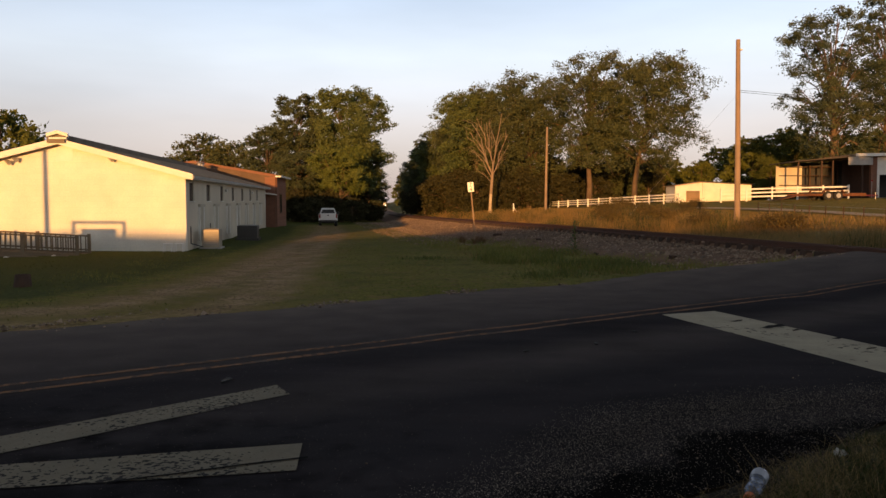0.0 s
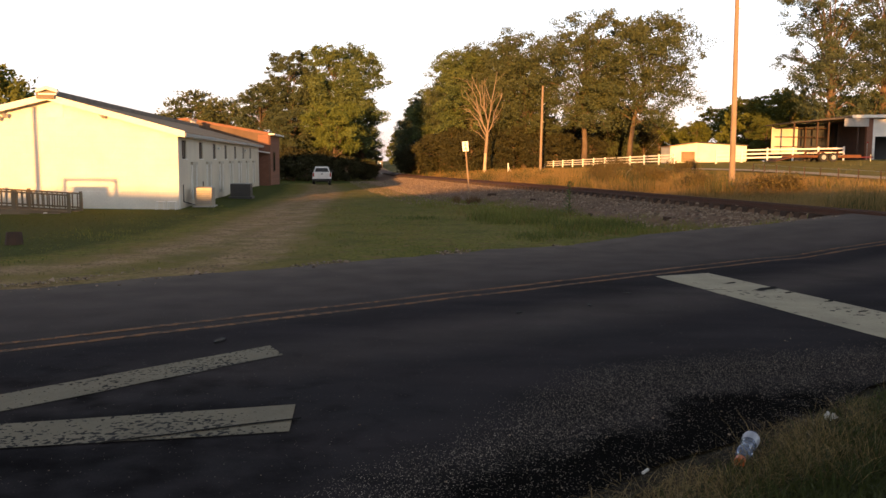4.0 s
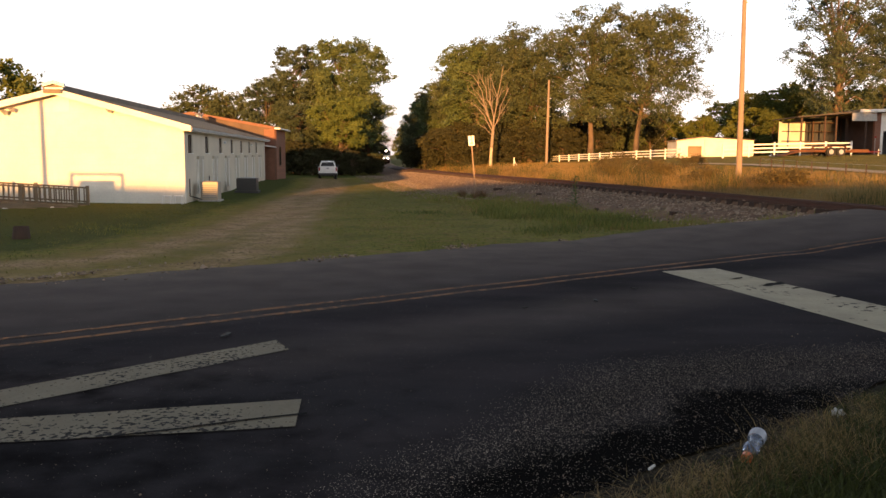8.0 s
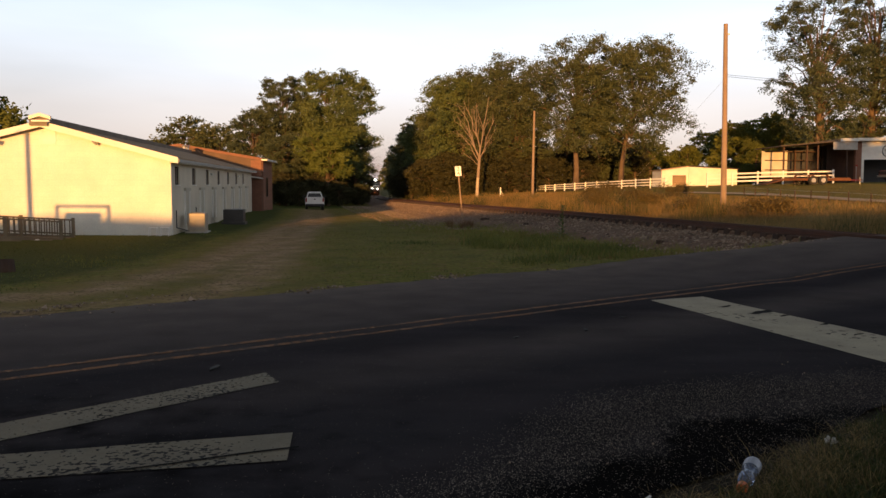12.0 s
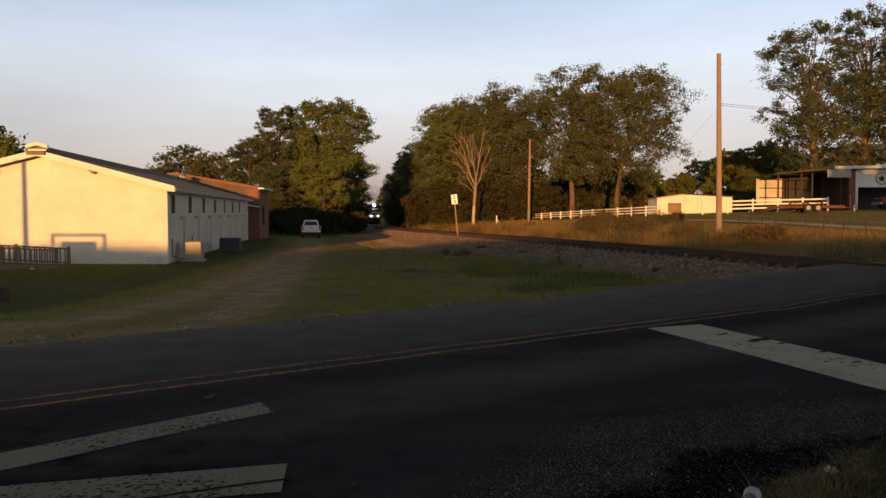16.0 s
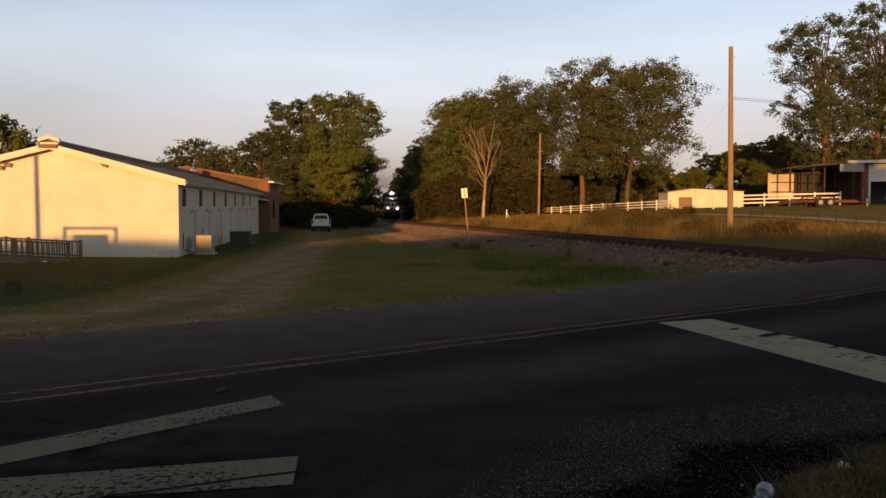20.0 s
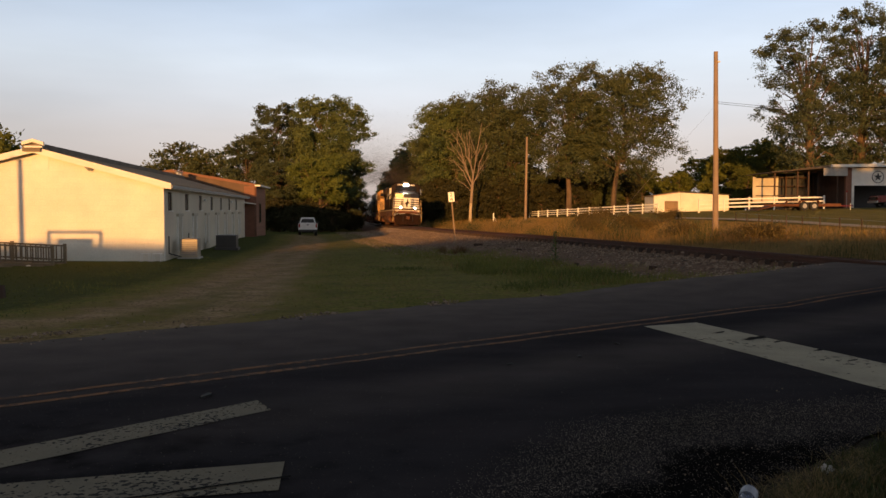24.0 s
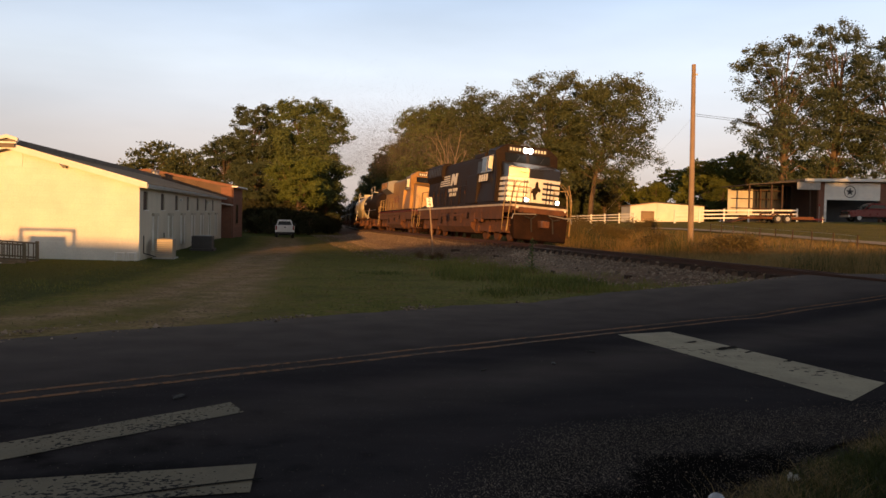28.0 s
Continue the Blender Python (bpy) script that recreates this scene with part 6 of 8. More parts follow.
def build_yard():
    # white shed with two volumes
    x, y = 27.2, 95
    z = float(land(31, 95))
    sh = root("white_shed", pose(x, y, z, 0, 0, 2), "low white garden shed with a dark flat roof", "shed")
    part("wall", prism(bmesh.new(), [(0, -0.3), (3.2, -0.3), (3.2, 2.25), (0, 1.8)], 0, 3.5), WHITE_WALL, sh)
    part("wall", prism(bmesh.new(), [(3.2, -0.3), (9.0, -0.3), (9.0, 1.95), (3.2, 2.25)], -0.12, 3.5), WHITE_WALL, sh)
    part("roof", prism(bmesh.new(), [(-0.2, 1.80), (3.2, 2.28), (3.2, 2.36), (-0.2, 1.88)], -0.25, 3.7), ROOF, sh)
    part("roof", prism(bmesh.new(), [(3.1, 2.3), (9.3, 1.96), (9.3, 2.05), (3.1, 2.39)], -0.4, 3.7), DARKROOF, sh)
    dr = part("slatted_door", boxes((1.3, 2.9, -0.07, -0.003, 0.0, 1.25), bevel=0.01), WOOD, sh)
    for k in range(5):
        part("slat", boxes((1.34, 2.86, -0.10, -0.071, 0.08 + 0.24 * k, 0.24 + 0.24 * k)), WOOD, dr)
    # open carport
    x, y = 34.7, 80
    z = float(land(37, 80))
    cp = root("carport", pose(x, y, z), "open steel carport with a pale end wall", "carport")
    for px, py in ((0.3, 0), (2.6, 0), (3.7, 0), (6.6, 0), (0.3, 5), (2.6, 5), (3.7, 5), (6.6, 5)):
        part("post", boxes((px - 0.07, px + 0.07, py - 0.07, py + 0.07, -0.2, 3.8), bevel=0.01), TIE, cp)
    part("roof", prism(bmesh.new(), [(-0.3, 3.65), (7.3, 4.3), (7.3, 4.4), (-0.3, 3.75)], -0.6, 5.6), DARKROOF, cp)
    part("gable_board", prism(bmesh.new(), [(4.9, 3.35), (7.3, 3.35), (7.3, 4.29), (4.9, 4.12)], -0.66, -0.6), BOARD, cp, "pale corrugated fascia board")
    part("end_wall", boxes((0.0, 2.7, 4.6, 4.66, 0.9, 3.5)), CREAM, cp, "sunlit cream sheet wall")
    for zz in (1.5, 2.5, 3.4):
        part("girt", boxes((0.3, 6.6, 4.5, 4.56, zz - 0.05, zz + 0.05)), TIE, cp)
    # near-black colour stands in for the deep shade inside the carport
    part("back_wall", boxes((2.7, 7.2, 5.3, 5.4, -0.2, 3.9)), DARK, cp, "rear wall, the carport's shade put into its colour")
    # house with garage
    x, y = 41.0, 80
    z = float(land(46, 80))
    hs = root("garage_house", pose(x, y, z), "white-gabled brick house with an open garage", "house")
    part("wall", boxes((1.75, 14, 0, 0.3, 2.25, 4.0)), WHITE_TRIM, hs, "white panelled wall above the garage")
    part("brick_pier", boxes((1.15, 1.75, -0.05, 0.3, -0.3, 4.0)), RED_BRICK, hs)
    part("brick_pier", boxes((7.6, 8.4, -0.05, 0.3, -0.3, 4.0)), RED_BRICK, hs)
    # brick darkened to put the carport's shade into its colour
    part("side_wall", boxes((1.15, 1.45, 0.3, 9, -0.3, 4.0)), mat("shaded_brown_brick", (0.075, 0.04, 0.028), 0.9, var=0.4), hs)
    # near-black too, painting the shade inside the open garage
    part("garage_back", boxes((1.9, 14, 6, 6.2, -0.3, 4.0)), DARK, hs)
    part("jamb", boxes((1.75, 2.0, -0.06, -0.002, -0.3, 2.25)), WHITE_TRIM, hs)
    part("roof", prism(bmesh.new(), [(-0.8, 4.0), (14.5, 4.3), (14.5, 4.55), (-0.8, 4.25)], -0.9, 9.5), ROOF, hs)
    part("fascia", prism(bmesh.new(), [(-0.8, 3.98), (14.5, 4.28), (14.5, 4.57), (-0.8, 4.27)], -0.96, -0.9), WHITE_TRIM, hs)
    part("garage_floor", boxes((1.9, 14, 0.3, 6, -0.3, 0.02)), BOARD, hs)
    # round star ornament
    st = root("star_ornament", pose(x + 4.4, y - 0.03, z + 3.1, 90), "round black metal star ornament on the white wall", "ornament")
    bm = bmesh.new()
    ring = [(Vector((math.cos(a), math.sin(a), 0)) * 0.58) for a in np.linspace(0, math.tau, 25)]
    for p, q in zip(ring, ring[1:]):
        rod(bm, p, q, 0.035, seg=5)
    part("ring", bm, DARK, st)
    bm = bmesh.new()
    out = [((0.42 if k % 2 == 0 else 0.17) * math.cos(math.pi / 2 + k * math.pi / 5), (0.42 if k % 2 == 0 else 0.17) * math.sin(math.pi / 2 + k * math.pi / 5)) for k in range(10)]
    part("star", prism(bm, out, -0.01, 0.04, "z"), DARK, st)
    lp = root("tail_lamp", pose(x + 0.6, y - 1.3, z + 1.6), "small red warning reflector on a stake", "reflector")
    part("stake", rods([((0, 0, -1.7), (0, 0, 0.05))], 0.02), GALV, lp)
    part("lens", boxes((-0.09, 0.09, -0.05, -0.02, -0.06, 0.08), bevel=0.01), RED_LENS, lp)
    # pale farm track
    vs, fs = [], []
    lane, _ = smooth_line([(20.5, 66), (21.8, 60), (22.5, 54), (22.8, 48), (22.5, 43), (22.3, 39), (22.4, 35), (22.8, 28)], 1.0)
    for px, py in lane:
        for o in (-0.6, 0.6):
            vs.append((px + o, py, float(land(px + o, py)) + 0.05))
    fs = [(2 * k, 2 * k + 1, 2 * k + 3, 2 * k + 2) for k in range(len(lane) - 1)]
    tagged(new("farm_track", quick_mesh("farm_track", vs, fs, mat("pale_dirt", (0.55, 0.44, 0.30), 0.95, var=0.3, scale=1.0))), "pale dirt lane across the yard", "path", kind="structure")


def trailer():
    x, y = 33.3, 70.5
    z = float(land(x, y))
    ob = root("utility_trailer", pose(x, y, z, 0, 0, 2), "low rust-red tandem axle flatbed trailer", "trailer")
    part("deck", boxes((-3.0, 3.0, -0.95, 0.95, 0.36, 0.44), bevel=0.02), GRIME, ob)
    for s in (-1, 1):
        part("side_rail", boxes((-3.0, 3.0, s * 0.95 - 0.04, s * 0.95 + 0.04, 0.44, 0.56), bevel=0.01), GRIME, ob)
        part("fender", prism(bmesh.new(), [(-0.95, 0.62), (-0.8, 0.88), (0.8, 0.88), (0.95, 0.62), (0.85, 0.6), (0.74, 0.82), (-0.74, 0.82), (-0.85, 0.6)], s * 1.2 - 0.14, s * 1.2 + 0.14), GRIME, ob)
        for wx in (-0.43, 0.43):
            wheel(ob, wx, s * 1.2, 0.39, 0.22)
    part("drawbar", rods([((3.0, -0.8, 0.42), (4.6, 0, 0.45)), ((3.0, 0.8, 0.42), (4.6, 0, 0.45))], 0.05), REDP, ob)
    part("front_rail", boxes((1.4, 3.0, -1.0, -0.96, 0.36, 0.62), bevel=0.01), GRIME, ob)
    part("ramp", prism(bmesh.new(), [(-3.0, 0.42), (-4.4, 0.05), (-4.4, 0.0), (-3.0, 0.34)], -0.9, 0.9), GRIME, ob)
    part("jack", rods([((4.4, 0, 0.02), (4.4, 0, 0.7))], 0.04), GALV, ob)


def wheel(parent, x, y, r, w):
    bm = bmesh.new()
    rod(bm, (x, y - w / 2, r), (x, y + w / 2, r), r, seg=20)
    bmesh.ops.bevel(bm, geom=[e for e in bm.edges if len(e.link_faces) == 2 and e.calc_face_angle(0) > 1], offset=0.04, segments=2, affect="EDGES")
    ty = part("wheel", bm, RUBBER, parent)
    bm = bmesh.new()
    rod(bm, (x, y - w / 2 - 0.012, r), (x, y + w / 2 + 0.012, r), r * 0.5, r * 0.5, 14)
    part("rim", bm, GALV, ty)


def pickup(m, paint, label):
    """A full-size pickup, nose along +x: lower body, bed, cab with glass, bumpers, lamps and wheels."""
    ob = root("pickup_truck", m, label, "pickup truck")
    bm = prism(bmesh.new(), [(-2.85, 0.55), (2.75, 0.5), (2.8, 0.95), (2.65, 1.12), (1.35, 1.2), (-0.95, 1.2), (-0.95, 1.02), (-2.8, 1.02)], -0.96, 0.96)
    bmesh.ops.bevel(bm, geom=bm.edges[:], offset=0.05, segments=2, affect="EDGES")
    part("body", bm, paint, ob)
    for s in (-1, 1):
        part("bed_side", boxes((-2.85, -0.9, s * 0.93 - 0.05, s * 0.93 + 0.05, 0.9, 1.27), bevel=0.03), paint, ob)
        part("mirror", boxes((1.0, 1.15, s * 1.1 - 0.12, s * 1.1 + 0.12, 1.25, 1.47), bevel=0.03), DARK, ob)
        part("tail_lamp", boxes((-2.89, -2.84, s * 0.86 - 0.07, s * 0.86 + 0.07, 0.86, 1.24), bevel=0.01), RED_LENS, ob)
        part("headlamp", boxes((2.72, 2.82, s * 0.74 - 0.15, s * 0.74 + 0.15, 0.82, 1.0), bevel=0.01), GLASS, ob)
        part("fender_arch", prism(bmesh.new(), [(-2.05, 0.5), (-1.95, 0.92), (-1.35, 0.92), (-1.25, 0.5)], s * 0.965 - 0.01, s * 0.965 + 0.01), DARK, ob)
        for x in (-1.65, 1.85):
            wheel(ob, x, s * 0.82, 0.39, 0.27)
    tg = part("tailgate", boxes((-2.88, -2.8, -0.78, 0.78, 0.66, 1.27), bevel=0.02), paint, ob)
    part("gate_handle", boxes((-2.90, -2.88, -0.1, 0.1, 1.08, 1.16)), DARK, tg)
    part("plate", boxes((-2.97, -2.955, -0.16, 0.16, 0.56, 0.66)), BOARD, ob)
    part("bumper", boxes((-2.98, -2.84, -0.92, 0.92, 0.44, 0.66), bevel=0.03), DARK, ob, "dark step bumper")
    part("bumper", boxes((2.76, 2.92, -0.95, 0.95, 0.45, 0.66), bevel=0.03), GALV, ob)
    part("grille", boxes((2.74, 2.83, -0.55, 0.55, 0.72, 1.02), bevel=0.01), DARK, ob)
    cb = bmesh.new()
    prism(cb, [(-0.92, 1.18), (1.38, 1.18), (0.7, 1.80), (0.4, 1.86), (-0.6, 1.86), (-0.82, 1.78)], -0.89, 0.89)
    for v in cb.verts:
        if v.co.z > 1.5:
            v.co.y *= 0.76
    bmesh.ops.bevel(cb, geom=cb.edges[:], offset=0.04, segments=2, affect="EDGES")
    cab = part("cab", cb, paint, ob)
    g = bmesh.new()
    prism(g, [(-0.965, 1.33), (-0.90, 1.33), (-0.80, 1.70), (-0.865, 1.70)], -0.74, 0.74)
    for v in g.verts:
        if v.co.z > 1.5:
            v.co.y *= 0.78
    part("rear_window", g, DARK, cab)
    g = bmesh.new()
    prism(g, [(1.30, 1.26), (1.36, 1.24), (0.80, 1.74), (0.74, 1.74)], -0.66, 0.66)
    part("windscreen", g, GLASS, cab)
    for s in (-1, 1):
        g = bmesh.new()
        prism(g, [(-0.72, 1.27), (1.05, 1.27), (0.62, 1.70), (-0.62, 1.70)], s * 0.80 - 0.02, s * 0.80 + 0.035)
        part("side_window", g, GLASS, cab)
        part("door_handle", boxes((-0.35, -0.2, s * 0.97 - 0.01, s * 0.97 + 0.015, 1.02, 1.06)), DARK, ob)
    part("underbody", boxes((-2.5, 2.5, -0.6, 0.6, 0.34, 0.56)), RUBBER, ob)
    return ob


def bank_bush(x, y, w, h, seed):
    rng = np.random.default_rng(seed)
    ob = root("bank_bush", pose(x, y, float(land(x, y))), "low olive-brown brush in the dry bank grass", "bush")
    stem = bmesh.new()
    for k in range(5):
        a = k * 1.26
        tube_path(stem, [(0, 0, -0.05), (math.cos(a) * w * 0.3, math.sin(a) * w * 0.3, h * 0.5)], 0.02, 0.008, 4)
    part("stem", stem, BARK, ob)
    lobes = [(rng.uniform(-w, w) * 0.6, rng.uniform(-w, w) * 0.5, h * rng.uniform(0.35, 0.75), w * 0.4) for k in range(7)]
    v, f = leaf_cloud(rng, lobes, 2600, 0.05, 16, 0.3)
    fo = new("foliage", quick_mesh("foliage", v.tolist(), f.tolist(), BRUSH))
    fo.parent = ob


def litter():
    d = Vector((1.785 - 1.628, 4.437 - 4.188)).normalized()
    a = math.degrees(math.atan2(d.y, d.x))
    z = float(land(1.78, 4.5))
    ob = root("plastic_bottle", pose(1.573, 4.09, z + 0.045, 0, -8, a), "empty clear plastic drink bottle with orange cap", "bottle")
    plastic = mat("clear_plastic", (0.42, 0.50, 0.68), 0.12, var=0.1, bump=0)
    b = plastic.node_tree.nodes["Principled BSDF"]
    b.inputs["Transmission Weight"].default_value, b.inputs["IOR"].default_value = 0.75, 1.2
    prof = [(0.03, 0.020), (0.06, 0.026), (0.10, 0.046), (0.15, 0.052), (0.19, 0.044), (0.23, 0.042), (0.27, 0.050), (0.34, 0.054), (0.38, 0.054), (0.395, 0.04)]
    bm = bmesh.new()
    rings = [[bm.verts.new((x * 0.8, 0.84 * r * math.cos(k * math.tau / 16), 0.84 * r * math.sin(k * math.tau / 16))) for k in range(16)] for x, r in prof]
    for p, q in zip(rings, rings[1:]):
        for k in range(16):
            bm.faces.new((p[k], p[(k + 1) % 16], q[(k + 1) % 16], q[k]))
    bm.faces.new(rings[-1])
    bmesh.ops.recalc_face_normals(bm, faces=bm.faces)
    for f in bm.faces:
        f.smooth = True
    part("shell", bm, plastic, ob)
    bm = bmesh.new()
    rod(bm, (-0.01, 0, 0), (0.03, 0, 0), 0.028, 0.028, 16)
    part("cap", bm, mat("orange_plastic", (0.75, 0.16, 0.03), 0.4, bump=0), ob, "orange screw cap")
    bm = bmesh.new()
    rod(bm, (0.222, 0, 0), (0.291, 0, 0), 0.0435, 0.047, 16, caps=False)
    part("label_band", bm, mat("bottle_label", (0.35, 0.38, 0.45), 0.4, bump=0), ob, "crumpled pale label")
    z = float(land(2.5, 5.08))
    pp = root("paper_scrap", pose(2.43, 4.89, z + 0.02, 12, -8, 30), "crumpled white paper wrapper in the grass", "litter")
    vs = [(0.019 * i + random.uniform(-0.005, 0.005), 0.016 * j + random.uniform(-0.005, 0.005), random.uniform(-0.008, 0.014)) for j in range(5) for i in range(6)]
    fs = [(j * 6 + i, j * 6 + i + 1, j * 6 + i + 7, j * 6 + i + 6) for j in range(4) for i in range(5)]
    bm = bmesh.new()
    q = [bm.verts.new(v) for v in vs]
    for f in fs:
        bm.faces.new([q[i] for i in f])
    bmesh.ops.solidify(bm, geom=bm.faces[:], thickness=0.002)
    part("sheet", bm, WHITE_METAL, pp)
    for x, y in ((0.62, 3.45), (0.25, 3.62), (1.05, 4.0)):
        s = root("cigarette_end", pose(x, y, float(land(x, y)) + 0.03, 0, 0, 40 * x), "small white cigarette end on the verge", "litter", "litter on the verge")
        part("filter", rods([((0, 0, 0), (0.06, 0.01, 0))], 0.008), WHITE_METAL, s)
    # leafy weed stalk by the ballast
    x, y = 4.45, 27.4
    rng = np.random.default_rng(8)
    wd = root("weed_stalk", pose(x, y, float(land(x, y))), "tall leafy green weed beside the ballast", "weed")
    part("stem", tube_path(bmesh.new(), [(0, 0, -0.05), (0.03, 0, 0.5), (-0.02, 0, 1.12)], 0.02, 0.008, 5), GRASS, wd)
    for k in range(46):
        h = 0.05 + 1.05 * (k / 46) ** 1.3
        a = k * 2.4
        ln = 0.46 * (1 - 0.66 * h) * rng.uniform(0.35, 1.1)
        p0 = Vector((0, 0, h))
        p1 = p0 + Vector((math.cos(a) * ln, math.sin(a) * ln, 0.10))
        side = Vector((-math.sin(a), math.cos(a), 0)) * 0.038
        bm = bmesh.new()
        q = [bm.verts.new(v) for v in (p0, p0.lerp(p1, 0.5) + side, p1, p0.lerp(p1, 0.5) - side + Vector((0, 0, 0.015)))]
        bm.faces.new(q)
        part("leaf", bm, LEAF_A, wd)


def bed_z(x, y):
    """Height of the ballast bed or the ground beside it."""
    d = float(off_track(x, y))
    h = float(np.interp(d, [-4.4, -3.2, -1.9, -1.34, -1.24, 1.75, 2.7], [-0.78, -0.58, -0.40, -0.34, -0.22, -0.17, -0.42])) + rail_z(y) + cant_lift(y, d)
    return max(h, float(land(x, y))) if abs(d) < 4 else float(land(x, y))


def debris():
    """Broken tie ends and dark stones on the ballast, a dead weed clump by the sign, bits on the road."""
    rng = np.random.default_rng(21)
    for x, y, ln, w, a in ((6.6, 23.2, 0.2, 0.13, 20), (5.0, 26.4, 0.24, 0.09, 70), (2.6, 38.5, 0.5, 0.05, 140), (3.9, 33.0, 0.2, 0.09, 35)):
        ob = root("tie_fragment", pose(x, y, bed_z(x, y) + 0.05, 4, 3, a), "broken piece of dark creosoted tie on the ballast", "tie fragment", "tie fragments on the ballast")
        bm = box(bmesh.new(), -ln / 2, ln / 2, -w / 2, w / 2, -0.05, 0.05, 0.012)
        for v in bm.verts:
            v.co += Vector(rng.normal(0, 0.012, 3))
        part("block", bm, TIE, ob)
    # withered weeds round the sign post
    for k in range(6):
        a = k * 2.4
        x, y = 1.35 + 0.8 * math.cos(a) * rng.random(), 36.0 + 1.3 * math.sin(a) * rng.random()
        ob = root("withered_weed", pose(x, y, bed_z(x, y)), "withered brown weed clump beside the sign post", "weed", "withered weeds")
        vs, fs = [], []
        for j in range(60):
            b, h = rng.uniform(0, 6.28), rng.uniform(0.12, 0.42)
            r, n = rng.uniform(0.05, 0.22), len(vs)
            dx, dy = math.cos(b), math.sin(b)
            vs += [(-dy * 0.008, dx * 0.008, 0), (dy * 0.008, -dx * 0.008, 0), (dx * r + dy * 0.012, dy * r - dx * 0.012, h * 0.7), (dx * r * 1.4, dy * r * 1.4, h)]
            fs += [(n, n + 1, n + 2), (n, n + 2, n + 3)]
        w = new("stalks", quick_mesh("stalks", vs, fs, WITHERED))
        w.parent = ob
    for x, y, r in ((-1.95, 7.2, 0.07), (1.75, 9.2, 0.05), (0.9, 8.7, 0.035), (2.4, 10.1, 0.04)):
        ob = root("road_debris", pose(x, y, float(road_rise(x, y)) + 0.008, 0, 0, 50 * x), "small dark scrap of rubber on the asphalt", "debris", "scraps on the road")
        bm = bmesh.new()
        prism(bm, [(-r * 1.6, -r * 0.3), (r * 0.4, -r * 0.45), (r * 1.5, 0.0), (r * 0.3, r * 0.35), (-r, r * 0.4)], 0, 0.012, "z")
        part("scrap", bm, RUBBER, ob)


# ---- the train ----
WHEELS = []


def rail_truck(ob, x, axles, frame_mat, r=0.5, rolling=None):
    """A wheel truck: side frames, springs and axles with wheels."""
    span = 1.02 * (axles - 1)
    tk = part("truck_frame", boxes((x - span - 0.7, x + span + 0.7, -1.2, -0.98, 0.40, 0.98), (x - span - 0.7, x + span + 0.7, 0.98, 1.2, 0.40, 0.98), (x - 0.3, x + 0.3, -1.0, 1.0, 0.5, 0.9), bevel=0.03), frame_mat, ob)
    for k in range(axles):
        ax = x + (k - (axles - 1) / 2) * 2.04
        bm = bmesh.new()
        rod(bm, (0, -1.05, 0), (0, 1.05, 0), 0.08, seg=8)
        for s in (-1, 1):
            rod(bm, (0, s * 0.68, 0), (0, s * 0.82, 0), r, seg=20)
            rod(bm, (0, s * 0.66, 0), (0, s * 0.90, 0), r * 0.34, seg=6)
        ws = part("wheelset", bm, GRIME, ob)
        ws.matrix_basis = pose(ax, 0, r)
        if rolling is not None:
            rolling.append((ws, ax, r))
        for s in (-1, 1):
            part("axle_box", boxes((ax - 0.17, ax + 0.17, s * 1.22 - 0.07, s * 1.22 + 0.07, 0.36, 0.68), bevel=0.02), frame_mat, tk)
            part("spring", rods([((ax + 0.5, s * 1.12, 0.38), (ax + 0.5, s * 1.12, 0.82))], 0.1, 8), frame_mat, tk)


